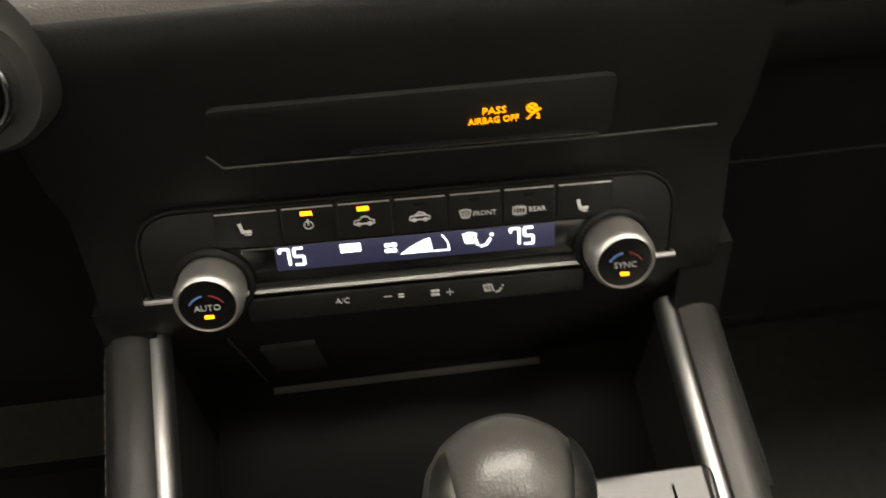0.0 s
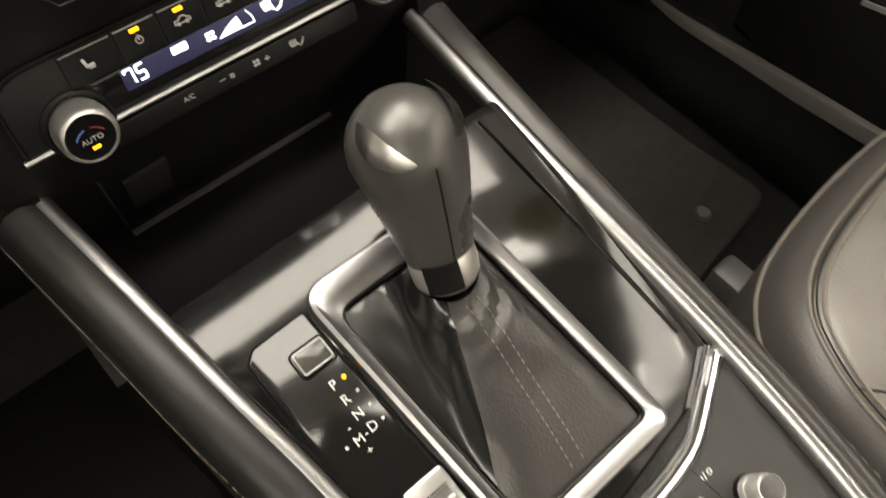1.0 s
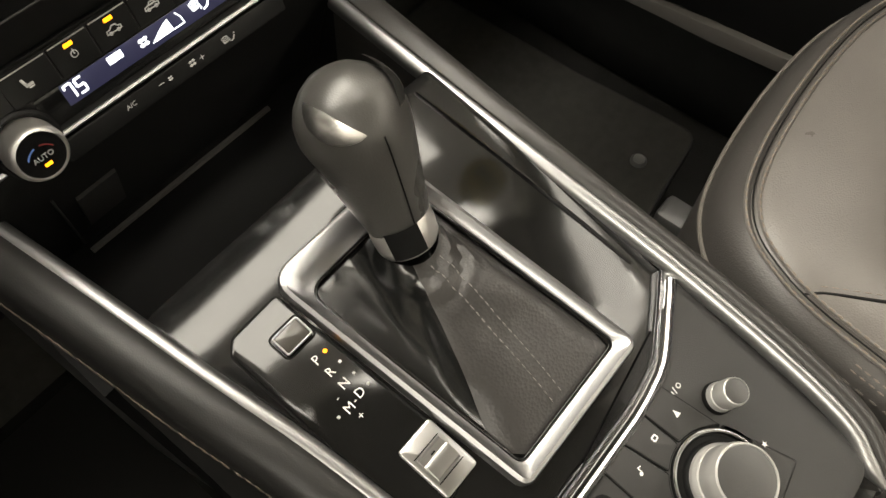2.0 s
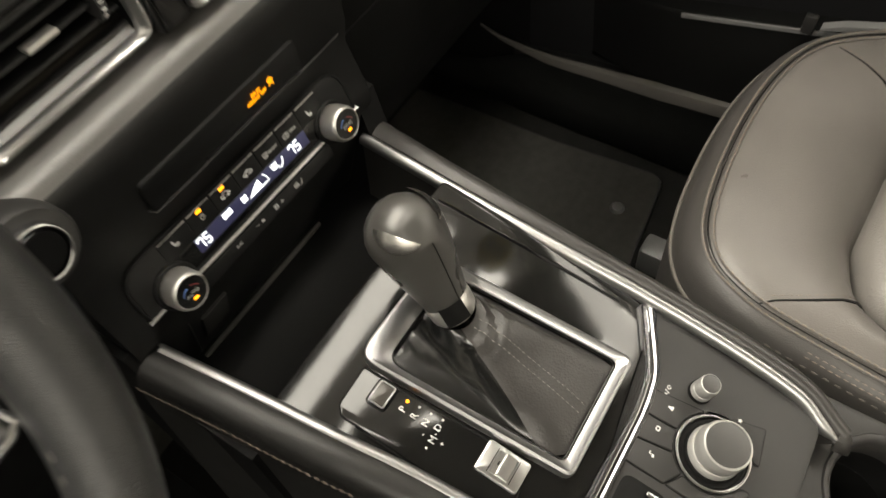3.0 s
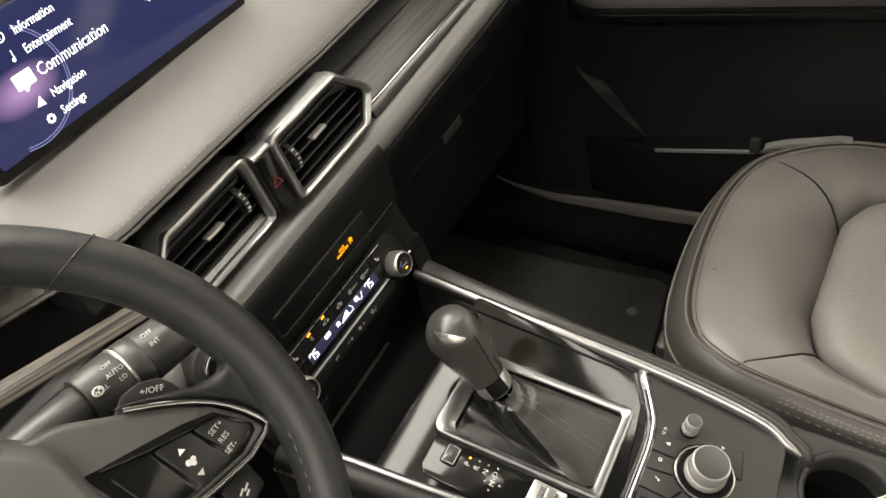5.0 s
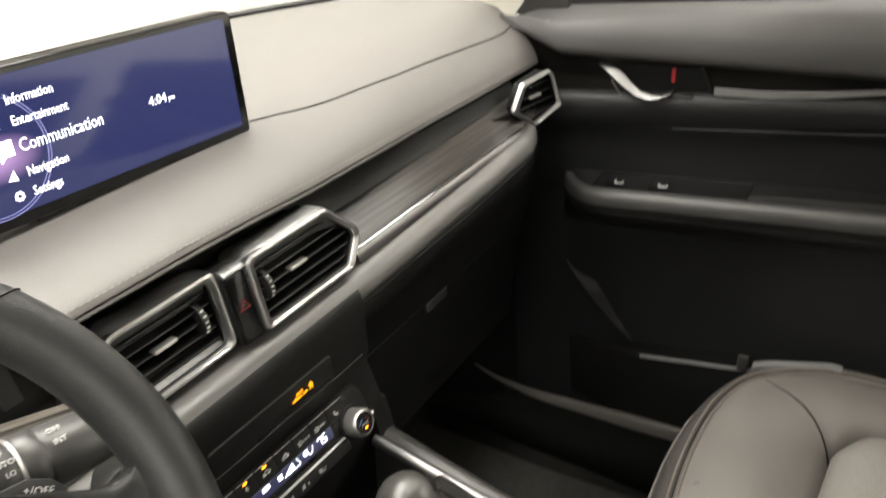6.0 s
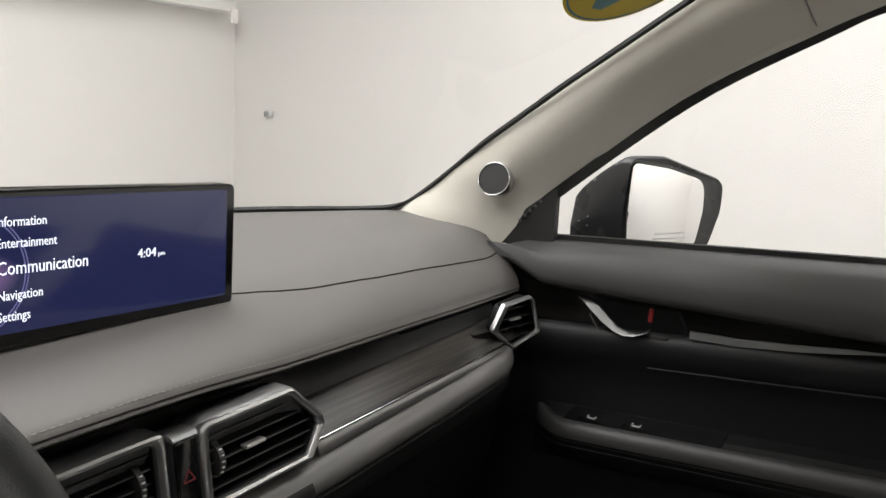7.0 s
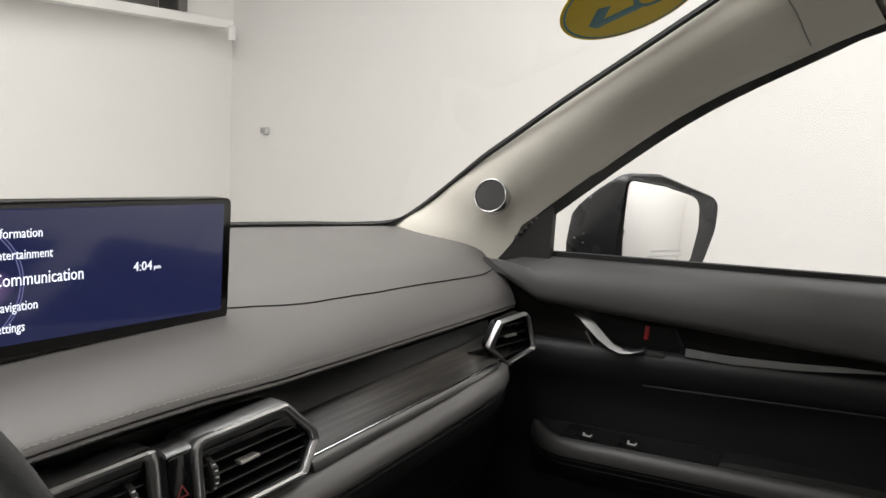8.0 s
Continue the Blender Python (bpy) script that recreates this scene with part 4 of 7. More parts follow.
def air_vent(poly, inner, origin, tilt, tab, wheel_x, slats, label, turn=0, depth=0.03, deep=0.05):
    m = frame_at(origin, tilt, False) @ pose(0, 0, 0, 0, turn, 0)
    vent = thing("air_vent", label, "air vent", origin, "dashboard air vents")
    part("vent_frame", hoop(poly, inner, -depth, 0.0085, 0.0034, m=m, dip=0.0015), VENTSILVER, vent, "satin chrome surround")
    part("duct", plate(offset(inner, -0.001), -deep, 0.005 - deep, 0.001, m=m), DEEP, vent)
    part("duct_wall", hoop(offset(inner, -0.0015), offset(inner, 0.0005), -deep, 0.002, 0.0004, m=m), VENTBLACK, vent)
    x0, x1 = min(p[0] for p in inner), max(p[0] for p in inner)
    z0, z1 = min(p[1] for p in inner), max(p[1] for p in inner)
    for k in range(slats):
        zz = z0 + (z1 - z0) * (k + 0.75) / (slats + 0.5)
        cut = []
        for a, b in zip(inner, inner[1:] + inner[:1]):
            if (a[1] - zz) * (b[1] - zz) < 0:
                cut.append(a[0] + (b[0] - a[0]) * (zz - a[1]) / (b[1] - a[1]))
        if len(cut) < 2:
            continue
        a, b = min(cut) + 0.0008, max(cut) - 0.0008
        part("slat", loft([[(x, zz + 0.0025, -0.014), (x, zz - 0.0006, -0.002), (x, zz - 0.003, -0.002), (x, zz + 0.0005, -0.014)] for x in (a, b)], m=m), VENTBLACK, vent)
        part("slat_edge", sweep([m @ Vector((a, zz - 0.0018, -0.0018)), m @ Vector(((a + b) / 2, zz - 0.0018, -0.0018)), m @ Vector((b, zz - 0.0018, -0.0018))], circle(0.0008, 6)), SLATEDGE, vent)
    for k in range(5):
        xx = x0 + (x1 - x0) * (k + 1) / 6
        part("vane", block(xx - 0.0008, xx + 0.0008, z0 + 0.003, z1 - 0.004, 0.006 - deep, 0.022 - deep if deep > 0.04 else 0.009 - deep, 0.0004, m=m), DEEP, vent)
    if tab:
        part("tab", block(tab[0] - 0.012, tab[0] + 0.012, tab[1] - 0.002, tab[1] + 0.0018, -0.006, 0.003, 0.0013, m=m), BRUSHED, vent, "silver grip tab")
    if wheel_x is not None:
        zc = (z0 + z1) / 2 - 0.001
        wm = m @ Matrix.Translation((wheel_x, zc, -0.012)) @ pose(0, 0, 0, 0, 90, 0)
        part("thumb_wheel", lathe([(0.012, -0.0035), (0.0172, -0.003), (0.0172, 0.003), (0.012, 0.0035)], 40, m=wm, teeth=0.0009, toothed=(1, 2)), PLASTIC, vent, "ribbed black thumb wheel")
        for k in range(5):
            part("grip_mark", block(-0.0016, 0.0016, -0.0007, 0.0007, 0.0, 0.0016, 0.0004, m=wm @ pose(0, 0, 0, 0, 0, 180 - 36 + 18 * k) @ pose(0.0172, 0, 0, 0, 90, 0)), BRUSHED, vent)
    return vent, m


ro = rounded([(-0.0785, -0.0395), (-0.0785, 0.0408), (0.0345, 0.041), (0.073, 0.003), (0.0765, -0.0085), (0.0555, -0.04)], [0.013, 0.013, 0.012, 0.006, 0.005, 0.009], 5)
ri = rounded([(-0.067, -0.0325), (-0.067, 0.0325), (0.0315, 0.033), (0.0645, 0.0005), (0.067, -0.008), (0.05, -0.033)], [0.007, 0.007, 0.009, 0.005, 0.004, 0.006], 5)
VR = (0.1085, 0.331, 0.9)
air_vent(ro, ri, VR, 8, (-0.012, 0.0), -0.054, 5, "central air vent with satin chrome surround and ribbed wheel")
mirror_poly = lambda q: [(-p[0], p[1]) for p in reversed(q)]
VL = (-0.071, 0.3425, 0.9)
air_vent(mirror_poly(ro), mirror_poly(ri), VL, 8, (0.012, 0.0), 0.054, 5, "central air vent with satin chrome surround, beside the hazard switch")
for vx in (VR, VL):
    s = 1 if vx is VR else -1
    hood = []
    for a, zt in ((-0.0785, 0.024), (-0.0765, 0.033), (-0.069, 0.0385), (-0.05, 0.0398), (0.028, 0.04), (0.04, 0.0335), (0.056, 0.018), (0.072, 0.002)):
        front, top = vx[1] - 0.0082 + 0.139 * zt, 0.9 + 0.99 * zt
        hood.append([(vx[0] + s * a, front + dy, top + dz * (1 if zt > 0.03 else 0.4)) for dy, dz in ((0.003, -0.003), (0.0002, -0.0018), (0.0003, -0.0002), (0.0018, 0.0014), (0.005, 0.0031), (0.010, 0.0042), (0.018, 0.0036), (0.029, -0.001), (0.043, -0.01), (0.043, -0.03), (0.016, -0.03))])
    part("vent_hood", loft(hood), SMOKESATIN, dash, "dark satin hood over the vent")
side_o = rounded([(-0.0058, 0.0), (0.018, 0.0365), (0.0795, 0.041), (0.089, 0.033), (0.1105, -0.0225), (0.045, -0.037)], [0.005, 0.006, 0.006, 0.006, 0.005, 0.006], 4)
side_i = rounded([(0.0098, -0.0025), (0.027, 0.029), (0.0775, 0.037), (0.0845, 0.0305), (0.1035, -0.0178), (0.046, -0.0308)], [0.004, 0.005, 0.004, 0.004, 0.004, 0.004], 4)
SIDE_AT = (0.572, 0.349, 0.892)
air_vent(side_o, side_i, SIDE_AT, 0, (0.053, 0.0078), None, 4, "small side air vent with satin chrome surround near the door", turn=-12, depth=-0.001, deep=0.018)
SV = frame_at(SIDE_AT, 0, False) @ pose(0, 0, 0, 0, -12, 0)
part("vent_foot", loft([[(-0.03, -0.006, -0.02), (-0.03, -0.0065, -0.006), (-0.03, -0.0055, -0.006)], [(0.006, -0.014, -0.03), (0.006, -0.013, 0.001), (0.006, -0.002, 0.001)], [(0.042, -0.043, -0.03), (0.042, -0.042, 0.0), (0.042, -0.033, 0.0)]], m=SV), DEEP, dash, "black foot of the side vent")

# hazard switch between the vents
hz = thing("hazard_switch", "glossy black hazard switch with a red triangle", "switch", (VX0, 0.325, 0.9))
HM = frame_at((0.0188, 0.3275, 0.9), 8, False)
hzb = part("switch_body", plate(rounded([(-0.0112, -0.038), (0.0112, -0.038), (0.0112, 0.032), (-0.0112, 0.032)], 0.003, 3), -0.03, 0.001, 0.001, m=HM), PIANO, hz)
part("surround", plate(rounded([(-0.0125, -0.04), (0.0125, -0.04), (0.0125, 0.037), (-0.0125, 0.037)], 0.003, 3), -0.03, -0.002, 0.001, m=HM), HOOD, hz)
part("top_cap", loft([[(x, 0.0325, 0.0), (x, 0.0325, 0.0012), (x, 0.0338, 0.0017), (x, 0.036, 0.0), (x, 0.039, -0.006), (x, 0.039, -0.02), (x, 0.0325, -0.02)] for x in (-0.0125, 0.0125)], m=HM), SMOKESATIN, hz, "smoked satin bar over the switch")
tri, tri_in = rounded([(-0.007, -0.005), (0.007, -0.005), (0, 0.007)], 0.0008, 2), rounded([(-0.0045, -0.0035), (0.0045, -0.0035), (0, 0.0043)], 0.0005, 2)
part("triangle_mark", hoop(tri, tri_in, 0.0011, 0.0014, 0.0001, m=HM), DARKRED, hzb)

# ---- display on the dash ----
display = thing("touch_screen", "wide black display lit blue with a white menu, on the dash", "screen", (0.003, 0.434, 0.995))
XM = frame_at((0.003, 0.433, 1.0697), 2, False) @ pose(0, 0, 0, 0, 0, -2.9) @ Matrix.Scale(0.9576, 4)
part("case", plate(rounded([(-0.165, -0.0645), (0.165, -0.0645), (0.165, 0.0645), (-0.165, 0.0645)], 0.008, 4), -0.022, 0.0, 0.002, m=XM), PIANO, display, "slim black case")
scr = part("screen", plate(rounded([(-0.154, -0.0535), (0.154, -0.0535), (0.154, 0.0585), (-0.154, 0.0585)], 0.003, 3), 0.0004, 0.0009, 0.0002, m=XM), SCREEN, display, "lit dark blue screen")
part("foot", block(-0.08, 0.08, -0.085, -0.0635, -0.03, -0.008, 0.003, m=XM), PLASTIC, display)
for text, v, size, w in (("Information", 0.0384, 0.0115, 0.041), ("Entertainment", 0.0209, 0.0115, 0.05), ("Communication", 0.0003, 0.0158, 0.078), ("Navigation", -0.0219, 0.0115, 0.037), ("Settings", -0.0394, 0.0115, 0.0265)):
    lettering(text, size, XM @ pose(-0.0815, v, 0.0013), SCREENTEXT, scr, "LEFT", width=w)
lettering("4:04", 0.0125, XM @ pose(0.0575, 0.001, 0.0013), SCREENTEXT, scr, "CENTER", width=0.02)
lettering("pm", 0.0062, XM @ pose(0.0735, -0.0005, 0.0013), SCREENTEXT, scr, "CENTER")
part("menu_icon", hoop(circle(0.0048, 20), circle(0.0036, 20), 0.001, 0.0013, 0.0001, m=XM @ pose(-0.0945, 0.0395, 0)), SCREENTEXT, scr)
part("menu_icon", block(-0.0006, 0.0006, -0.002, 0.0022, 0.001, 0.0013, 0.0001, m=XM @ pose(-0.0945, 0.0395, 0)), SCREENTEXT, scr)
note = plate(circle(0.0018, 10), 0.001, 0.0013, 0.0001, m=XM @ pose(-0.0935, 0.0185, 0))
block(0.0008, 0.0017, 0, 0.008, 0.001, 0.0013, 0.0001, m=XM @ pose(-0.0935, 0.0185, 0), bm=note)
part("menu_icon", note, SCREENTEXT, scr)
bubble = rounded([(-0.0105, -0.006), (-0.005, -0.006), (-0.004, -0.011), (0.0005, -0.006), (0.0085, -0.006), (0.0085, 0.0075), (-0.0105, 0.0075)], 0.0012, 3)
part("menu_icon", plate(bubble, 0.001, 0.0013, 0.0001, m=XM @ pose(-0.0945, 0.0005, 0)), SCREENTEXT, scr)
part("menu_icon", plate([(-0.005, -0.003), (0.0035, -0.0045), (0.0015, 0.005)], 0.001, 0.0013, 0.0001, m=XM @ pose(-0.0935, -0.0219, 0)), SCREENTEXT, scr)
part("menu_icon", hoop([((0.0047 if k % 2 else 0.0038) * math.cos(math.pi * k / 8), (0.0047 if k % 2 else 0.0038) * math.sin(math.pi * k / 8)) for k in range(16)], circle(0.0018, 16), 0.001, 0.0013, 0.0001, m=XM @ pose(-0.0935, -0.0394, 0)), SCREENTEXT, scr)
arc = lambda r, a0, a1, n=40: [(-0.108 + r * math.cos(radians(a0 + (a1 - a0) * k / n)), -0.002 + r * math.sin(radians(a0 + (a1 - a0) * k / n)), 0.0012) for k in range(n + 1)]
RINGLIT = glow("menu_ring_light", (0.25, 0.25, 0.55), 0.35)
for r in (0.05, 0.0525):
    part("menu_ring", sweep([XM @ Vector(p) for p in arc(r, -110, 60)], [(-0.0005, -0.0001), (0.0005, -0.0001), (0.0005, 0.0002), (-0.0005, 0.0002)], up=(0, -1, 0)), RINGLIT, scr)

# ---- climate panel ----
PM = frame_at((0.004, 0.300, 0.715), 19, False) @ pose(0, 0, 0, 0, 0, -1.6)
climate = thing("climate_panel", "black climate control panel with lit display and two knurled knobs", "control panel", (0.004, 0.3, 0.7))
face_poly = rounded([(-0.1275, -0.0165), (0.1235, -0.0165), (0.1235, 0.027), (-0.1275, 0.027)], [0.004, 0.004, 0.022, 0.022], 6)
part("face", plate(face_poly, -0.012, 0.0012, 0.001, m=PM), STACK, climate, "black panel face")
part("face_rim", hoop(offset(face_poly, -0.0022), offset(face_poly, -0.0002), -0.012, 0.0016, 0.0005, m=PM), DEEP, climate)
edges = [-0.0915, -0.0614, -0.0359, -0.0100, 0.0155, 0.0410, 0.0664, 0.0935]
for a, b in zip(edges, edges[1:]):
    key = part("key", plate(rounded([(a + 0.0004, 0.0078), (b - 0.0004, 0.0078), (b - 0.0004, 0.0262), (a + 0.0004, 0.0262)], 0.0008, 2), -0.003, 0.0026, 0.0008, m=PM), STACK, climate)
    part("key_edge", block(a + 0.0012, b - 0.0012, 0.0251, 0.02585, 0.0022, 0.0030, 0.0002, m=PM), BRUSHED, key)
part("window", plate(rounded([(-0.079, -0.0125), (0.079, -0.0125), (0.083, 0.0068), (-0.083, 0.0068)], 0.003, 3), -0.003, 0.0018, 0.0006, m=PM), PIANO, climate, "glossy black display window")
lcd = part("display", plate(rounded([(-0.0665, -0.0066), (0.0662, -0.0066), (0.0662, 0.0062), (-0.0665, 0.0062)], 0.0006, 2), 0.00185, 0.0021, 0.0001, m=PM), LCD, climate, "dim blue lit display")


def bar_poly(points, w, m, z0, z1, mat, parent, name):
    bm = bmesh.new()
    for (ax, ay), (bx, by) in zip(points, points[1:]):
        d = Vector((bx - ax, by - ay)).normalized()
        s = Vector((-d.y, d.x)) * w / 2
        e = d * w * 0.3
        plate([(ax - e.x + s.x, ay - e.y + s.y), (ax - e.x - s.x, ay - e.y - s.y), (bx + e.x - s.x, by + e.y - s.y), (bx + e.x + s.x, by + e.y + s.y)], z0, z1, 0.00005, m=m, bm=bm)
    return part(name, bm, mat, parent, flat=True)


def digit(char, x, y, h, m, parent):
    w = h * 0.5
    seg = {"7": [(0, 0.75, 0, 1), (0, 1, 1, 1), (1, 1, 1, 0)], "5": [(1, 1, 0, 1), (0, 1, 0, 0.52), (0, 0.5, 1, 0.5), (1, 0.5, 1, 0), (1, 0, 0, 0)]}[char]
    bm = bmesh.new()
    for ax, ay, bx, by in seg:
        p, q = Vector((x + ax * w, y + ay * h)), Vector((x + bx * w, y + by * h))
        d = (q - p).normalized()
        s = Vector((-d.y, d.x)) * h * 0.075
        plate([tuple(p + s), tuple(p - s), tuple(q - s), tuple(q + s)], 0.0022, 0.0024, 0.00004, m=m, bm=bm)
    return part("digit", bm, WHITELIT, parent, flat=True)


for x in (-0.0645, 0.0447):
    digit("7", x, -0.0038, 0.0086, PM, lcd)
    digit("5", x + 0.0068, -0.0038, 0.0086, PM, lcd)
part("mode_sign", hoop(rounded([(-0.0362, 0.0002), (-0.0265, 0.0002), (-0.0265, 0.0048), (-0.0362, 0.0048)], 0.0004, 2), rounded([(-0.0345, 0.0012), (-0.0282, 0.0012), (-0.0282, 0.0038), (-0.0345, 0.0038)], 0.0002, 2), 0.0022, 0.0024, 0.00004, m=PM), WHITELIT, lcd)
bar_poly([(-0.034, 0.0025), (-0.0287, 0.0025)], 0.0016, PM, 0.0022, 0.0024, WHITELIT, lcd, "mode_sign")
for k in range(4):
    a = math.pi * (k / 2 + 0.25)
    part("fan_sign", plate(circle(0.0016, 10, 0.0012), 0.0022, 0.0024, 0.00004, m=PM @ pose(-0.0125 + 0.0021 * math.cos(a), 0.0006 + 0.0021 * math.sin(a), 0)), WHITELIT, lcd)
part("fan_bar", plate([(-0.0082, -0.0034), (0.0075, -0.0034), (0.0062, 0.0042), (0.0028, 0.0032), (-0.003, 0.0002)], 0.0022, 0.0024, 0.00004, m=PM), WHITELIT, lcd)
bar_poly([(0.0075, -0.0032), (0.0152, -0.0032), (0.0146, 0.001), (0.0122, 0.0048)], 0.0008, PM, 0.0022, 0.0024, WHITELIT, lcd, "fan_bar")


def windscreen_sign(x, y, k, m, z, mat, parent):
    part("sign", hoop([(x - 3.2 * k, y + 2.2 * k), (x - 2.2 * k, y - 2.2 * k), (x + 2.2 * k, y - 2.2 * k), (x + 3.2 * k, y + 2.2 * k), (x, y + 3.1 * k)], [(x - 2.5 * k, y + 1.7 * k), (x - 1.7 * k, y - 1.5 * k), (x + 1.7 * k, y - 1.5 * k), (x + 2.5 * k, y + 1.7 * k), (x, y + 2.4 * k)], z, z + 0.0002, 0.00004, m=m), mat, parent)
    for d in (-1, 0, 1):
        bar_poly([(x + d * 1.2 * k, y - 2.6 * k), (x + d * 1.2 * k - 0.3 * k, y), (x + d * 1.2 * k + 0.1 * k, y + 1.6 * k)], 0.5 * k, m, z, z + 0.0002, mat, parent, "sign")


def person_flow_sign(x, y, k, m, z, mat, parent):
    """The air-flow sign as plain strokes."""
    bar_poly([(x - 2 * k, y - 3 * k), (x + 0.6 * k, y - 2.2 * k), (x + 2.4 * k, y + 0.6 * k)], 1.0 * k, m, z, z + 0.0002, mat, parent, "sign")
    part("sign", plate(circle(0.8 * k, 8), z, z + 0.0002, 0.00004, m=m @ pose(x + 3.0 * k, y + 2.4 * k, 0)), mat, parent)
    bar_poly([(x - 3.6 * k, y + 0.8 * k), (x - 3.6 * k, y - 2.0 * k), (x - 2.8 * k, y - 1.2 * k)], 0.6 * k, m, z, z + 0.0002, mat, parent, "sign")


windscreen_sign(0.0252, 0.0018, 0.0011, PM, 0.0022, WHITELIT, lcd)
person_flow_sign(0.0325, 0.0002, 0.0011, PM, 0.0022, WHITELIT, lcd)


def seat_sign(x, y, k, m, z, parent):
    bar_poly([(x - 2.2 * k, y + 2.6 * k), (x - 1.4 * k, y - 1.0 * k), (x + 1.8 * k, y - 1.0 * k)], 1.5 * k, m, z, z + 0.0002, GREYPRINT, parent, "sign")
    bar_poly([(x - 0.6 * k, y - 2.4 * k), (x + 1.8 * k, y - 2.4 * k)], 0.6 * k, m, z, z + 0.0002, GREYPRINT, parent, "sign")


def car_sign(x, y, k, m, z, parent):
    bar_poly([(x - 4 * k, y - 1.2 * k), (x - 3.8 * k, y + 0.3 * k), (x - 1.8 * k, y + 0.6 * k), (x - 0.4 * k, y + 2 * k), (x + 1.6 * k, y + 1.8 * k), (x + 2.6 * k, y + 0.5 * k), (x + 4 * k, y + 0.2 * k), (x + 4 * k, y - 1.2 * k), (x - 4 * k, y - 1.2 * k)], 0.6 * k, m, z, z + 0.0002, GREYPRINT, parent, "sign")
    for d in (-2.2, 2.2):
        part("sign", hoop(circle(1.0 * k, 10), circle(0.5 * k, 10), z, z + 0.0002, 0.00004, m=m @ pose(x + d * k, y - 1.3 * k, 0)), GREYPRINT, parent)


ZK = 0.0027
seat_sign(-0.0775, 0.017, 0.0011, PM, ZK, climate)
seat_sign(0.0795, 0.0140, 0.0011, PM, ZK, climate)
part("sign", hoop(circle(0.0022, 16), circle(0.0017, 16), ZK, ZK + 0.0002, 0.00004, m=PM @ pose(-0.0490, 0.0166, 0)), GREYPRINT, climate)
bar_poly([(-0.0490, 0.0166), (-0.0490, 0.0195)], 0.0006, PM, ZK, ZK + 0.0003, GREYPRINT, climate, "sign")
car_sign(-0.0236, 0.0162, 0.00115, PM, ZK, climate)
car_sign(0.0022, 0.0158, 0.00115, PM, ZK, climate)
bar_poly([(-0.0005, 0.0166), (0.0045, 0.0166)], 0.0008, PM, ZK, ZK + 0.0003, GREYPRINT, climate, "sign")
windscreen_sign(0.0235, 0.0150, 0.0009, PM, ZK, GREYPRINT, climate)
lettering("FRONT", 0.0034, PM @ pose(0.0325, 0.0148, ZK), GREYPRINT, climate)
part("sign", hoop([(0.0458, 0.0125), (0.0522, 0.0125), (0.0522, 0.0165), (0.0458, 0.0165)], [(0.0464, 0.0131), (0.0516, 0.0131), (0.0516, 0.0159), (0.0464, 0.0159)], ZK, ZK + 0.0002, 0.00004, m=PM), GREYPRINT, climate)
for d in (-0.0014, 0, 0.0014):
    bar_poly([(0.049 + d, 0.0118), (0.0487 + d, 0.0145), (0.0492 + d, 0.0172)], 0.0004, PM, ZK, ZK + 0.0002, GREYPRINT, climate, "sign")
lettering("REAR", 0.0034, PM @ pose(0.0575, 0.0145, ZK), GREYPRINT, climate)
for x, lit in ((-0.0494, True), (-0.0236, True), (0.0022, False), (0.028, False), (0.0535, False)):
    part("key_lamp", block(x - 0.0027, x + 0.0027, 0.0214, 0.0236, 0.0021, 0.0029, 0.0002, m=PM), AMBER if lit else DEEP, climate, "lit amber lamp" if lit else "")
# silver line under the window
for a, b in ((-0.131, -0.1135), (-0.0835, 0.0785), (0.111, 0.127)):
    part("silver_line", sweep([PM @ Vector((a, -0.0172, 0.0015)), PM @ Vector(((a + b) / 2, -0.0172, 0.0015)), PM @ Vector((b, -0.0172, 0.0015))], [(-0.0012, -0.002), (0.0012, -0.002), (0.0014, 0.001), (0, 0.002), (-0.0014, 0.001)], up=(0, -0.94, 0.33)), SILVER, climate, "satin silver line")
# lower key row
part("lower_keys", plate(rounded([(-0.084, -0.0345), (0.082, -0.0345), (0.082, -0.0205), (-0.084, -0.0205)], 0.002, 3), -0.012, 0.0022, 0.0012, m=PM), STACK, climate)
ZL = 0.0023
lettering("A/C", 0.0042, PM @ pose(-0.0382, -0.0264, ZL), GREYPRINT, climate)
bar_poly([(-0.0180, -0.0262), (-0.0142, -0.0262)], 0.0005, PM, ZL, ZL + 0.0002, GREYPRINT, climate, "sign")


def small_fan(x, y, k):
    for q in range(4):
        a = math.pi * (q / 2 + 0.25)
        part("sign", plate(circle(k, 8, k * 0.75), ZL, ZL + 0.0002, 0.00004, m=PM @ pose(x + 1.3 * k * math.cos(a), y + 1.3 * k * math.sin(a), 0)), GREYPRINT, climate)


small_fan(-0.0096, -0.0265, 0.0008)
small_fan(0.0071, -0.0266, 0.0012)
bar_poly([(0.0128, -0.027), (0.0160, -0.027)], 0.0005, PM, ZL, ZL + 0.0002, GREYPRINT, climate, "sign")
bar_poly([(0.0144, -0.0286), (0.0144, -0.0254)], 0.0005, PM, ZL, ZL + 0.0003, GREYPRINT, climate, "sign")
windscreen_sign(0.0333, -0.0268, 0.0008, PM, ZL, GREYPRINT, climate)
person_flow_sign(0.0385, -0.0275, 0.0007, PM, ZL, GREYPRINT, climate)


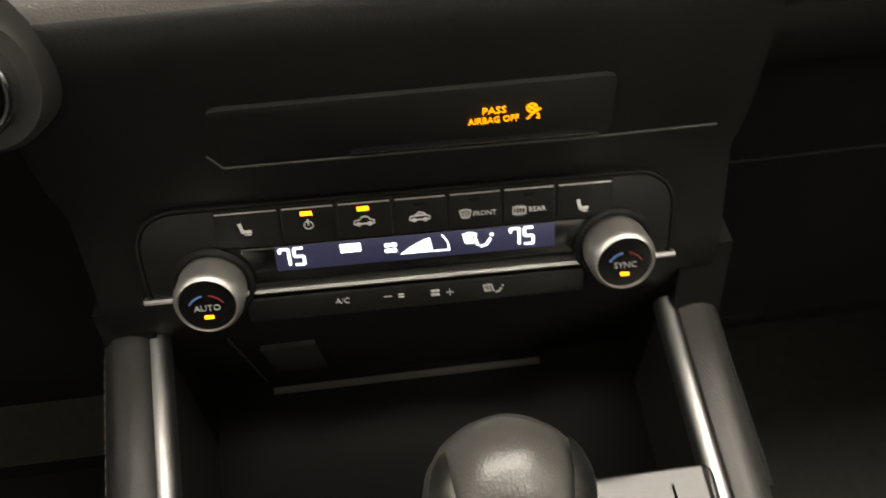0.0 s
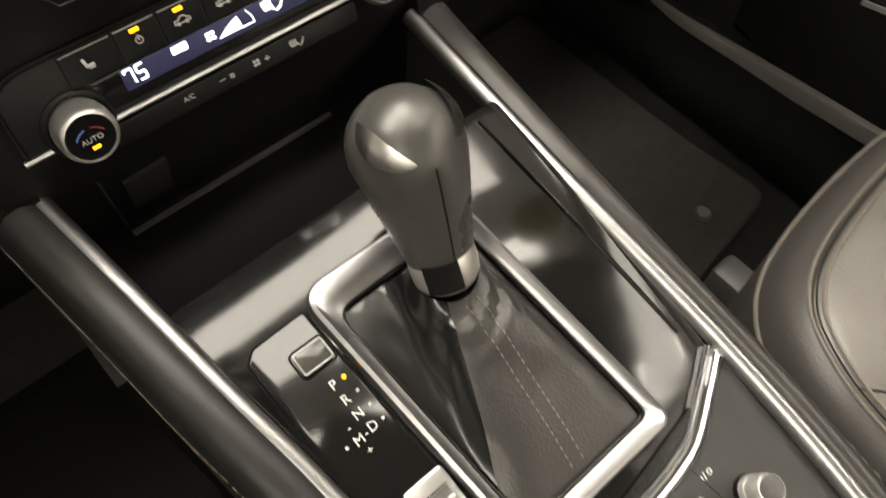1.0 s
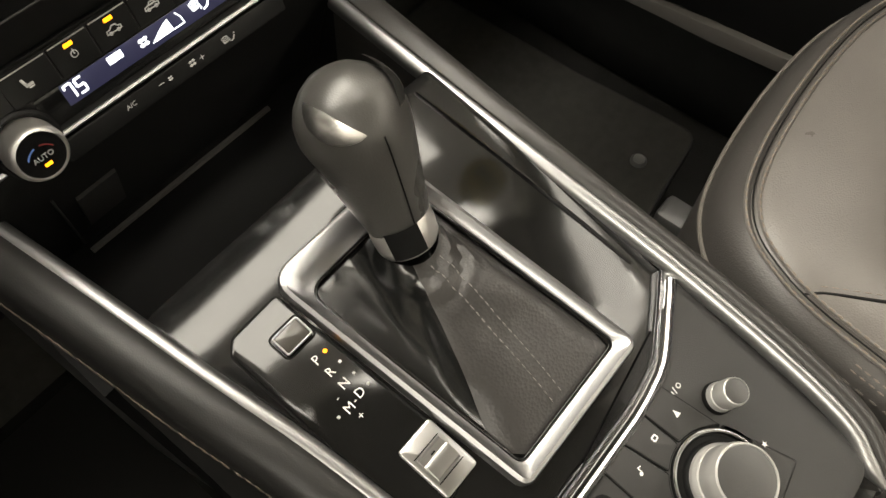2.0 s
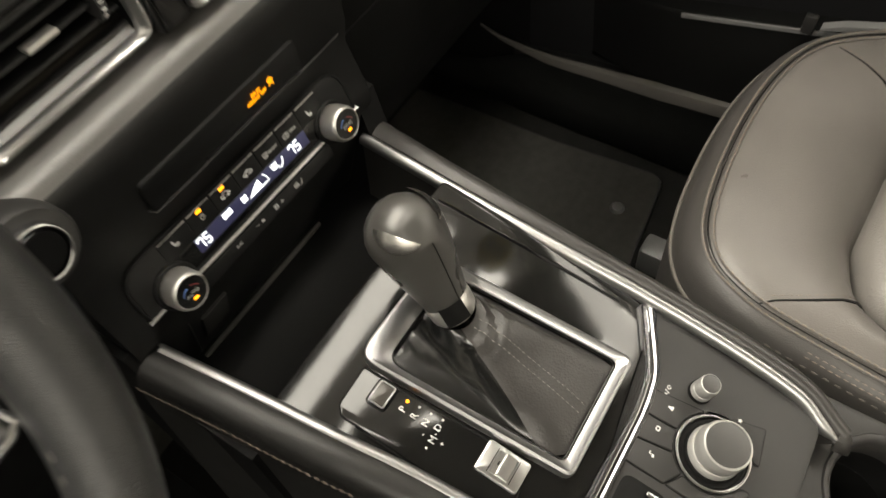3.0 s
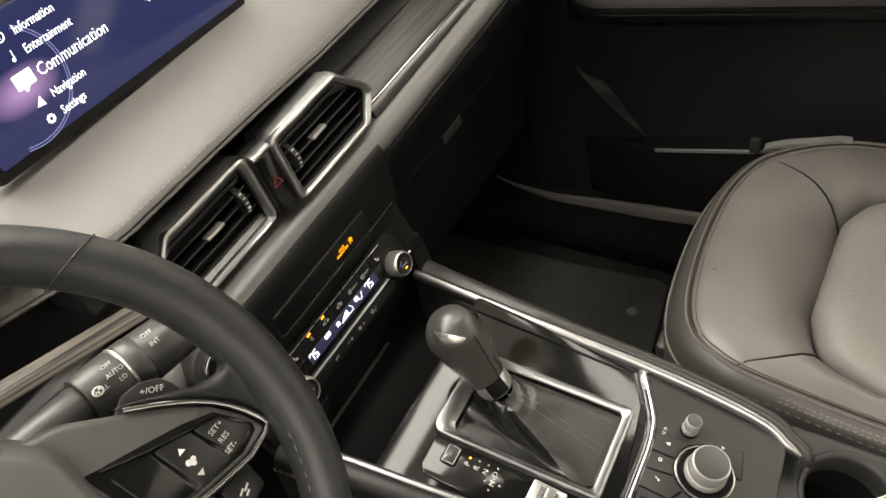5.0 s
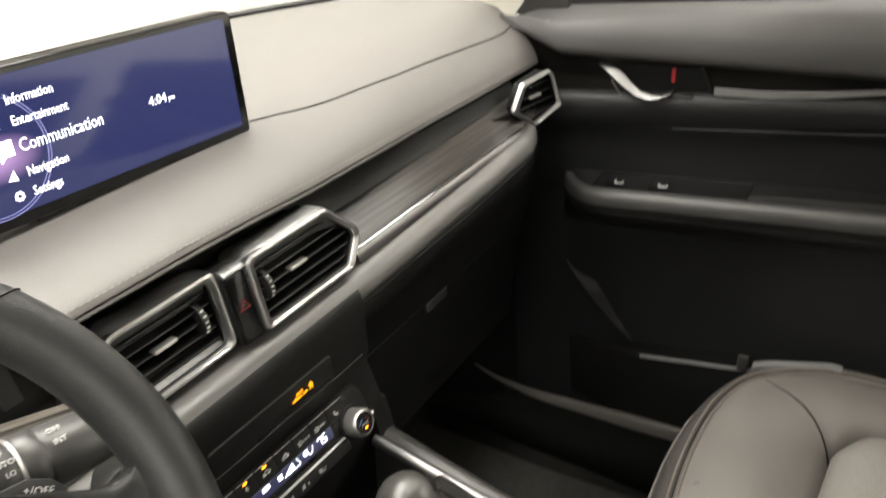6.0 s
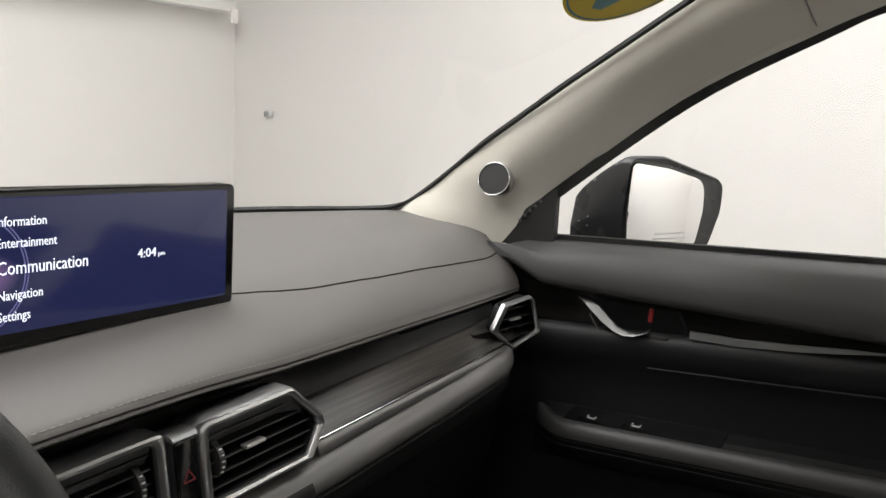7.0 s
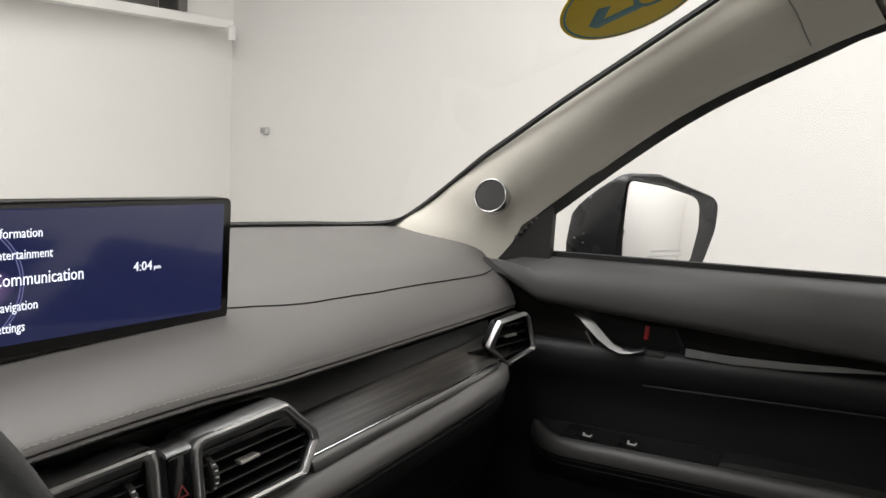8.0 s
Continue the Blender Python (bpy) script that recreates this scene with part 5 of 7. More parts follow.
def climate_knob(u, v, text):
    m = PM @ pose(u, v, 0)
    knob = part("knob", lathe([(0.015, 0.0), (0.0154, 0.002), (0.0156, 0.005), (0.0154, 0.0172), (0.0151, 0.0192), (0.014, 0.0212), (0.0134, 0.0215), (0.0131, 0.0203), (0.001, 0.0203)], 120, m=m, teeth=0.00035, toothed=(2, 3)), BRUSHED, climate, "knurled silver knob")
    part("collar", lathe([(0.0195, -0.004), (0.0195, 0.003), (0.018, 0.0045), (0.0167, 0.0045), (0.0167, 0.001)], 48, m=m), DEEP, knob)
    part("cap", lathe([(0.0129, 0.016), (0.0129, 0.0204), (0.0125, 0.021), (0.0005, 0.0212)], 40, m=m), PIANO, knob, "glossy black cap")
    lettering(text, 0.0043, m @ pose(0, -0.001, 0.0214), DIMPRINT, knob)
    part("lamp", block(-0.0021, 0.0021, -0.0066, -0.0048, 0.0212, 0.0216, 0.0001, m=m), AMBER, knob, "lit amber lamp")
    for a0, a1, mat in ((100, 150, BLUEPRINT), (30, 80, DARKRED)):
        pts = [m @ Vector((0.0087 * math.cos(radians(a0 + (a1 - a0) * k / 10)), -0.003 + 0.0087 * math.sin(radians(a0 + (a1 - a0) * k / 10)), 0.0214)) for k in range(11)]
        part("arc_mark", sweep(pts, [(-0.0004, -0.0001), (0.0004, -0.0001), (0.0004, 0.0002), (-0.0004, 0.0002)], up=(0, -0.94, 0.33)), mat, knob)
    return knob


climate_knob(-0.0972, -0.0105, "AUTO")
climate_knob(0.0955, -0.0085, "SYNC")

# ---- airbag indicator above the panel ----
indicator = thing("airbag_indicator", "black indicator strip with lit orange airbag warning", "indicator", (0.02, 0.305, 0.785))
IM = frame_at((0, 0.3035, 0.0), 0, False)
strip = part("strip", plate(rounded([(-0.074, 0.7745), (0.092, 0.7695), (0.092, 0.7985), (-0.074, 0.8015)], 0.004, 3), -0.006, 0.0003, 0.0001, m=IM), STACK, indicator, "smooth black strip")
part("lip", sweep([(-0.078, 0.301, 0.781), (-0.073, 0.3015, 0.7735), (0.0, 0.3015, 0.7715), (0.09, 0.3015, 0.7685), (0.14, 0.3035, 0.7665)], circle(0.0006, 6)), PLASTIC, indicator)
part("ledge", block(-0.02, 0.086, 0.0, 0.004, 0.0, 0.0012, 0.0003, m=Matrix.Translation((0, 0.2995, 0.7735)) @ pose(0, 0, 0, 0, 1.6, 0)), PIANO, indicator, "glossy ledge under the lit words")
lettering("PASS", 0.0049, IM @ pose(0.041, 0.7877, 0.0013), ORANGE, strip)
lettering("AIRBAG OFF", 0.0045, IM @ pose(0.0408, 0.7829, 0.0013), ORANGE, strip, stretch=0.86)
SIGN = IM @ pose(0.0568, 0.7872, 0)
part("airbag_sign", hoop(circle(0.0025, 14), circle(0.0018, 14), 0.0012, 0.0015, 0.00005, m=SIGN), ORANGE, strip)
for pts in ([(-0.0015, 0.0012), (0.0015, -0.0012)], [(-0.0015, -0.0012), (0.0015, 0.0012)], [(-0.0018, -0.0055), (0.0006, -0.0027), (0.0036, -0.0006)]):
    bar_poly(pts, 0.0008, SIGN, 0.0012, 0.0015, ORANGE, strip, "airbag_sign")
lettering("2", 0.0038, SIGN @ pose(0.0028, -0.0045, 0.0013), ORANGE, strip)

# ---- centre console ----
CM = frame_at((0.004, 0.0, 0.605), 12, True)
console = thing("centre_console", "black centre console with padded rails, silver strips and gloss panel", "console", (0.004, 0.05, 0.0), kind="structure")


def con(u, v, n=0.0):
    return CM @ Vector((u, v, n))


# open tray ahead of the shift panel; near-black paints in its shade
part("tray", loft([[(x, 0.21, 0.6), (x, 0.216, 0.56), (x, 0.23, 0.551), (x, 0.33, 0.551), (x, 0.345, 0.556), (x, 0.345, 0.53), (x, 0.205, 0.53), (x, 0.2, 0.6)] for x in (-0.135, 0.14)]), DEEP, console, "open tray, its shade put into a near-black colour")
# the edge is coloured paler than the tray, as if catching light
part("tray_edge", sweep([(-0.097, 0.331, 0.5565), (0.0, 0.331, 0.5555), (0.078, 0.331, 0.5545)], [(-0.002, -0.0015), (0.002, -0.0015), (0.0015, 0.0015), (-0.0015, 0.0015)]), PALETRIM, console, "edge of the tray, its caught light put into a pale colour")
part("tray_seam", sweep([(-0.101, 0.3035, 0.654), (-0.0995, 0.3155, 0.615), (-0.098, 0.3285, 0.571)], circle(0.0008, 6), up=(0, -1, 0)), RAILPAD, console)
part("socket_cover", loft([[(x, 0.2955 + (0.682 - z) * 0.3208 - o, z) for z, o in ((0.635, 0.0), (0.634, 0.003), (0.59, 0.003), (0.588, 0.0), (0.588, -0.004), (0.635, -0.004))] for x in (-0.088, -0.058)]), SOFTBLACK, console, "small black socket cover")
# tray sides share the near-black that stands for shade
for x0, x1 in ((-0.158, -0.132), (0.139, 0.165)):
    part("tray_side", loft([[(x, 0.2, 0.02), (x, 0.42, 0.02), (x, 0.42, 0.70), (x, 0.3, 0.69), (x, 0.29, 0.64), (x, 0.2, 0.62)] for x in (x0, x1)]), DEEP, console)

# rails
right_line = curve_points([(0.1085, -0.181, 0.563), (0.115, -0.163, 0.5715), (0.1235, -0.138, 0.5835), (0.1285, -0.08, 0.597), (0.1305, 0.0, 0.612), (0.1305, 0.08, 0.624), (0.132, 0.16, 0.634), (0.135, 0.23, 0.641), (0.139, 0.30, 0.647)], 6)
left_line = curve_points([(-0.099, -0.17, 0.588), (-0.099, -0.08, 0.602), (-0.1, 0.0, 0.615), (-0.106, 0.08, 0.631), (-0.116, 0.15, 0.646), (-0.1245, 0.22, 0.658), (-0.135, 0.3, 0.669)], 6)


def rail(line, s):
    if s > 0:
        prof = [(-0.003, -0.012), (-0.003, -0.003), (0.0022, -0.0005), (0.0032, 0.002), (0.0065, 0.0042), (0.0105, 0.0042), (0.0145, 0.0018), (0.017, -0.004), (0.018, -0.014), (0.019, -0.05), (0.022, -0.5), (-0.003, -0.5)]
    else:
        prof = [(-0.003, -0.012), (-0.003, -0.002), (0.003, 0.0045), (0.010, 0.0065), (0.018, 0.005), (0.0245, -0.001), (0.028, -0.012), (0.0295, -0.05), (0.031, -0.5), (-0.003, -0.5)]
    rings = []
    for k, p in enumerate(line):
        d = (line[min(k + 1, len(line) - 1)] - line[max(k - 1, 0)]).normalized()
        side = d.cross(Vector((0, 0, 1))).normalized()
        wide = 1.0 + (0.55 * max(0.0, (p.y - 0.02) / 0.28) if s > 0 else 0.0)
        rings.append([tuple(p + side * (s * a * (wide if a > 0.004 else 1.0)) + side.cross(d) * b) for a, b in prof])
    # the left rail's shade is put into its leather colour
    body = part("rail_pad", loft(rings), RAILPAD if s > 0 else SHADEDRAIL, console, "soft black padded rail")
    ch = [(-0.0078, -0.006), (-0.0076, -0.0025), (-0.0066, 0.0002), (-0.0046, 0.0022), (-0.002, 0.0032), (0.0004, 0.003), (0.0016, 0.002), (0.002, 0.0004), (0.0, -0.006)]
    part("silver_strip", sweep(line, [(s * a, b) for a, b in ch], scale=[min(1.0, 0.25 + 0.16 * k) for k in range(len(line))] if s > 0 else None), RAILSILVER, console, "satin silver strip")
    st = [Vector(p) + Vector((s * 0.0225, 0, 0.0042)) for p in line]
    return body, st


rail(right_line, 1)
_, lst = rail(left_line, -1)
for drop in (-0.0175, -0.022):
    part("rail_stitching", stitches([p + Vector((-0.0068, 0, drop)) for p in lst], 0.0045, 0.0025, 0.00045), TAN_THREAD, console, "tan stitching on the rail")
part("rail_end_cap", loft([[tuple(Vector((0.1085, -0.181, 0.563)) + Vector((a * k, -0.004 - dy, b * k - dz))) for a, b in ((-0.004, -0.004), (-0.001, 0.002), (0.006, 0.0042), (0.0145, 0.0015), (0.018, -0.012), (-0.004, -0.012))] for k, dy, dz in ((1, -0.006, 0), (0.95, 0.0, 0.001), (0.6, 0.006, 0.006), (0.2, 0.008, 0.012))]), RAILPAD, console)

# gloss panel round the shift gate
gloss = [(-0.121, 0.208), (0.124, 0.208), (0.123, 0.10), (0.1215, 0.004), (0.1, -0.0085), (0.073, -0.0235), (0.063, -0.0275), (0.0, -0.031), (-0.075, -0.031), (-0.1, -0.022), (-0.1045, 0.05), (-0.11, 0.13)]
part("gloss_panel", plate(rounded(gloss, 0.006, 3), -0.02, 0.0, 0.0015, m=CM), SHIFTGLOSS, console, "piano black panel with fine dust")
sub = rounded([(-0.1015, 0.028), (-0.1015, 0.158), (-0.094, 0.1645), (-0.06, 0.1655), (-0.053, 0.02), (-0.09, 0.012)], [0.004, 0.006, 0.004, 0.003, 0.003, 0.006], 3)
part("selector_panel", plate(sub, -0.002, 0.0016, 0.0008, m=CM), SHIFTGLOSS, console, "piano black selector panel")
part("panel_edge", hoop(offset(sub, -0.0011), offset(sub, -0.0001), -0.002, 0.0004, 0.0002, m=CM), DEEP, console)
trim_line = [con(u, v, 0.003) for u, v in ((0.119, -0.001), (0.105, -0.0095), (0.09, -0.0182), (0.076, -0.0262), (0.0685, -0.0298), (0.061, -0.0322), (0.045, -0.0348), (0.03, -0.0362), (-0.075, -0.037))]
bow_up = tuple(CM.to_3x3() @ Vector((0, 0, 1)))
part("trim_bow", sweep(trim_line, [(-0.006, -0.008), (-0.006, 0.0008), (-0.0052, 0.0015), (-0.0044, 0.0004), (-0.0026, -0.0012), (0.0, -0.0018), (0.0022, -0.001), (0.0034, 0.001), (0.0044, 0.0022), (0.0055, 0.0014), (0.006, -0.001), (0.006, -0.008)], up=bow_up), CHROME, console, "satin silver bow behind the shift panel")
part("bow_groove", sweep(trim_line, [(-0.0078, -0.008), (-0.0078, -0.0016), (-0.0061, -0.0016), (-0.0061, -0.008)], up=bow_up), DEEP, console, "dark groove beside the bow")
part("panel_ridge", sweep([con(*p) for p in ((0.104, 0.2, 0.0015), (0.1075, 0.12, 0.0015), (0.109, 0.06, 0.0012), (0.1095, 0.02, 0.0005))], [(-0.0012, -0.002), (-0.0006, 0.0006), (0.0006, 0.0006), (0.0012, -0.002)], up=bow_up), PIANO, console, "raised edge of the gloss panel")

# shift gate frame
go = [(-0.0585, 0.1745), (-0.0475, -0.0135), (0.0665, -0.0125), (0.0545, 0.1725)]
gi = [(-0.0465, 0.1535), (-0.0375, -0.0025), (0.0565, -0.0015), (0.0455, 0.1525)]
go_r, gi_r = rounded(go, [0.017, 0.009, 0.009, 0.017], 6), rounded(gi, [0.012, 0.006, 0.006, 0.012], 6)
part("gate_frame", hoop(go_r, gi_r, -0.004, 0.0105, 0.0035, m=CM, dip=0.004), GATESILVER, console, "satin silver frame round the shift lever")
part("gate_well", hoop(offset(gi_r, -0.002), offset(gi_r, 0.0012), -0.02, 0.0045, 0.001, m=CM), PIANO, console)

# selector letters and lamp
for text, u, v in (("P", -0.0716, 0.1218), ("R", -0.0711, 0.1115), ("N", -0.0705, 0.1013), ("D", -0.0683, 0.0913), ("M", -0.0785, 0.0898), ("+", -0.0772, 0.0820), ("-", -0.0735, 0.0906), ("-", -0.0792, 0.0985)):
    lettering(text, 0.008 if text in "PRNDM" else 0.0066, CM @ pose(u, v, 0.0018), PRINT, console)
part("selector_lamp", lathe([(0.0013, 0.0), (0.0013, 0.0021), (0.0003, 0.0023)], 16, m=CM @ pose(-0.0643, 0.1222, 0)), AMBER, console, "lit amber lamp")
for u, v in ((-0.0629, 0.1119), (-0.0623, 0.1016), (-0.0613, 0.0914), (-0.0863, 0.0907)):
    part("selector_dot", block(u - 0.0009, u + 0.0009, v - 0.0009, v + 0.0009, 0.0016, 0.0019, 0.0001, m=CM), GREYPRINT, console)
btn = rounded([(-0.0815, 0.1335), (-0.0605, 0.1335), (-0.0605, 0.1490), (-0.0815, 0.1490)], 0.003, 4)
part("release_recess", hoop(offset(btn, -0.0014), offset(btn, 0.0), 0.001, 0.0021, 0.0004, m=CM), DEEP, console)
part("release_button", plate(offset(btn, 0.0008), 0.0, 0.0044, 0.0014, m=CM), BUTTONREFLECT, console, "small glossy black release button, a reflection's brown put into its colour")
part("release_rim", hoop(offset(btn, 0.0006), offset(btn, 0.0018), 0.003, 0.0049, 0.0005, m=CM), RAILSILVER, console, "thin grey rim of the release button")

# parking brake switch
brake = thing("parking_brake_switch", "silver electric parking brake switch in the gloss panel", "switch", tuple(con(-0.066, 0.035, 0.002)))
bp = rounded([(-0.0795, 0.0165), (-0.053, 0.0165), (-0.053, 0.0535), (-0.0795, 0.0535)], 0.003, 4)
part("switch_plate", plate(bp, 0.0, 0.0045, 0.0018, m=CM), SILVER, brake)
part("switch_tongue", loft([[(u, 0.026, 0.0042), (u, 0.0275, 0.0075), (u, 0.034, 0.0095), (u, 0.0365, 0.009), (u, 0.0375, 0.0056), (u, 0.0415, 0.0058), (u, 0.043, 0.0042)] for u in (-0.0755, -0.0748, -0.0582, -0.0575)], m=CM), SILVER, brake, "raised silver tongue")
part("switch_groove", block(-0.0765, -0.0565, 0.0435, 0.0442, 0.004, 0.0048, 0.0001, m=CM), DEEP, brake)
part("switch_groove", block(-0.0765, -0.0565, 0.0246, 0.0253, 0.004, 0.0048, 0.0001, m=CM), DEEP, brake)
part("switch_lamp", block(-0.068, -0.065, 0.0385, 0.0395, 0.0056, 0.0061, 0.0001, m=CM), DEEP, brake)

# control deck behind the shift panel
deck = [(-0.1, -0.04), (0.0, -0.0405), (0.066, -0.0365), (0.1, -0.0175), (0.122, -0.006), (0.1235, -0.08), (0.117, -0.14), (0.105, -0.168), (0.0, -0.172), (-0.1, -0.172)]
part("control_deck", plate(rounded(deck, [0.003, 0.003, 0.004, 0.004, 0.003, 0.02, 0.02, 0.015, 0.004, 0.004], 4), -0.03, 0.0015, 0.0025, m=CM), SOFTBLACK, console, "matt dark grey control deck")
part("key_slot", plate(rounded([(-0.085, -0.085), (-0.017, -0.083), (-0.017, -0.046), (-0.085, -0.046)], 0.008, 4), 0.0, 0.0022, 0.0003, m=CM), DEEP, console, "dark open slot")
part("slot_tab", block(-0.026, -0.021, -0.082, -0.066, 0.0015, 0.007, 0.002, m=CM), CHROME, console, "bright tab")


def turn_knob(name, label, u, v, r, h, ring):
    m = CM @ pose(u, v, 0.0015)
    k = thing(name, label, "knob", tuple(con(u, v, 0.0015)))
    if ring:
        part("ring", hoop(circle(ring, 48), circle(ring - 0.0028, 48), -0.002, 0.004, 0.0012, m=m), CHROME, k, "bright ring")
        part("dish", lathe([(ring - 0.003, -0.001), (ring - 0.004, 0.0012), (r, 0.0006), (0.002, 0.0006)], 48, m=m), DEEP, k)
    part("base", lathe([(r * 1.2, 0.0), (r * 1.2, h * 0.1), (r * 1.12, h * 0.16), (r * 1.0, h * 0.2)], 48, m=m), DEEP, k)
    part("skirt", lathe([(r * 1.1, h * 0.12), (r * 1.12, h * 0.2), (r * 1.1, h * 0.3), (r * 1.03, h * 0.37), (r * 0.96, h * 0.38)], 48, m=m), KNURL, k, "smooth silver skirt")
    part("grip", lathe([(r * 0.96, h * 0.37), (r * 1.01, h * 0.44), (r * 1.01, h * 0.84), (r * 0.99, h * 0.9), (r * 0.97, h * 0.985), (r * 0.91, h), (r * 0.88, h * 0.97)], 96, m=m, teeth=0.0003, toothed=(1, 2)), KNURL, k, "knurled silver grip")
    part("cap", lathe([(r * 0.9, h * 0.9), (r * 0.89, h * 0.985), (r * 0.8, h * 1.0), (0.0005, h * 0.99)], 40, m=m), STALKGREY, k, "satin dark grey cap")
    return k


turn_knob("command_knob", "large silver-rimmed rotary knob in a bright ring", 0.034, -0.0985, 0.0195, 0.031, 0.0308)
turn_knob("volume_knob", "small silver volume knob on the control deck", 0.0745, -0.0705, 0.0083, 0.0235, None)


def ring_side(a0, a1, n=6, r=0.0322):
    """Points round the rotary knob's ring."""
    return [(0.034 + r * math.cos(radians(a0 + (a1 - a0) * k / n)), -0.0985 + r * math.sin(radians(a0 + (a1 - a0) * k / n))) for k in range(n + 1)]


keys = [([(0.0345, -0.0405), (0.0554, -0.0396), (0.0612, -0.0805)] + ring_side(36, 86), (0.0483, -0.0555)),
        ([(0.0125, -0.041), (0.0333, -0.0405)] + ring_side(90, 120), (0.0272, -0.0535)),
        ([(-0.0085, -0.0745), (-0.0085, -0.0415), (0.0113, -0.041)] + ring_side(124, 152), (0.0052, -0.059)),
        (ring_side(30, -68) + [(0.0445, -0.134), (0.0763, -0.1285), (0.0625, -0.0825)], (0.0706, -0.1075)),
        ([(-0.0085, -0.0765)] + ring_side(157, 245) + [(0.022, -0.135), (-0.0085, -0.134)], (-0.004, -0.1095))]
for i, poly in enumerate(keys):
    poly, c = poly[0], Vector(poly[1])
    k = thing("function_key", "dark grey function key with a small white sign", "key", tuple(con(c.x, c.y, 0.001)), "keys round the rotary knob")
    part("key_cap", plate(rounded(poly, 0.0014, 2), 0.0, 0.0034, 0.0009, m=CM), SOFTBLACK, k)
    part("key_gap", hoop(offset(rounded(poly, 0.0014, 2), -0.0009), offset(rounded(poly, 0.0014, 2), -0.0001), 0.001, 0.0019, 0.0001, m=CM), DEEP, k)
    sgn = CM @ pose(c.x, c.y, 0.0035)
    if i == 0:
        part("sign", plate([(-0.002, -0.002), (0.002, -0.002), (0, 0.0028)], 0, 0.0002, 0.00004, m=sgn), PRINT, k)
    elif i == 1:
        part("sign", hoop(rounded([(-0.002, -0.0018), (0.002, -0.0018), (0.002, 0.0018), (-0.002, 0.0018)], 0.001, 2), rounded([(-0.0012, -0.001), (0.0012, -0.001), (0.0012, 0.001), (-0.0012, 0.001)], 0.0005, 2), 0, 0.0002, 0.00004, m=sgn), PRINT, k)
    elif i == 2:
        part("sign", plate(circle(0.0012, 8), 0, 0.0002, 0.00004, m=sgn), PRINT, k)
        bar_poly([(0.001, 0), (0.001, 0.0035), (0.003, 0.003)], 0.0006, sgn, 0, 0.0002, PRINT, k, "sign")
    elif i == 3:
        part("sign", plate([((0.0022 if q % 2 == 0 else 0.0009) * math.cos(math.pi * q / 5), (0.0022 if q % 2 == 0 else 0.0009) * math.sin(math.pi * q / 5)) for q in range(10)], 0, 0.0002, 0.00004, m=sgn), PRINT, k)
    else:
        part("sign", hoop(circle(0.0018, 12), circle(0.0011, 12), 0, 0.0002, 0.00004, m=sgn), PRINT, k)
bar_poly([(0.055, -0.0595), (0.0575, -0.0595)], 0.0022, CM @ pose(0.0, 0.012, 0), 0.0016, 0.0018, PRINT, console, "volume_sign")
bar_poly([(0.0595, -0.0615), (0.0605, -0.0575)], 0.0005, CM @ pose(0.0, 0.012, 0), 0.0016, 0.0018, PRINT, console, "volume_sign")
part("volume_sign", hoop(circle(0.0017, 12), circle(0.0012, 12), 0.0016, 0.0018, 0.00004, m=CM @ pose(0.064, -0.0475, 0)), PRINT, console)
bar_poly([(0.0855, -0.0775), (0.0885, -0.0785)], 0.0014, CM, 0.0016, 0.0018, PRINT, console, "volume_sign")

# cup holder behind the deck
cup_c = (0.094, -0.247)
part("cup_deck", hoop(rounded([(-0.11, -0.36), (0.172, -0.36), (0.152, -0.165), (-0.11, -0.168)], 0.01, 8), [(cup_c[0] + 0.052 * math.cos(2 * math.pi * (k + 20.5) / 36), cup_c[1] + 0.052 * math.sin(2 * math.pi * (k + 20.5) / 36)) for k in range(36)], -0.1, -0.028, 0.004, m=CM), SOFTBLACK, console, "dark cup holder deck")
part("cup_well", lathe([(0.052, -0.03), (0.05, -0.10), (0.048, -0.104), (0.001, -0.104)], 36, m=CM @ pose(cup_c[0], cup_c[1], 0), caps=False), DEEP, console, "deep black cup well")
part("cup_rim", lathe([(0.0555, -0.032), (0.056, -0.0285), (0.0545, -0.0262), (0.0515, -0.0262), (0.0485, -0.0285), (0.0465, -0.033), (0.046, -0.042), (0.047, -0.06)], 36, m=CM @ pose(cup_c[0], cup_c[1], 0), caps=False), PLASTIC, console, "thick rounded lip of the cup holder")
part("cup_grip", block(-0.012, 0.012, 0.036, 0.05, -0.06, -0.035, 0.003, m=CM @ pose(cup_c[0], cup_c[1], 0, 0, 0, 60)), PLASTIC, console)
paper = thing("paper_slip", "small ivory paper slip lying deep in the cup holder", "paper", tuple(con(0.1, -0.285, -0.09)))
part("sheet", loft([[(-0.014, 0, 0.0), (0.018, 0.003, 0.0), (0.018, 0.0038, 0.0), (-0.014, 0.0008, 0.0)], [(-0.013, -0.006, 0.018), (0.018, -0.003, 0.03), (0.018, -0.0022, 0.03), (-0.013, -0.0052, 0.018)]], m=CM @ pose(0.104, -0.281, -0.1025, 0, 0, 25)), IVORY, paper)
strap = thing("key_strap", "thin ivory cord across the cup holder", "cord", tuple(con(0.08, -0.25, -0.03)))
part("cord", sweep([con(*p) for p in ((0.0475, -0.217, -0.03), (0.0545, -0.2205, -0.0252), (0.075, -0.2385, -0.0248), (0.1, -0.2625, -0.0248), (0.123, -0.284, -0.0252), (0.129, -0.291, -0.031))], [(-0.0011, -0.0005), (0.0011, -0.0005), (0.0011, 0.0005), (-0.0011, 0.0005)]), IVORY, strap)
part("wire_ring", sweep([con(0.049 + 0.009 * math.cos(a), -0.222, -0.034 + 0.009 * math.sin(a)) for a in [2 * math.pi * k / 20 for k in range(20)]], circle(0.0009, 6), up=(0, 1, 0), closed=True), DARKMETAL, strap)

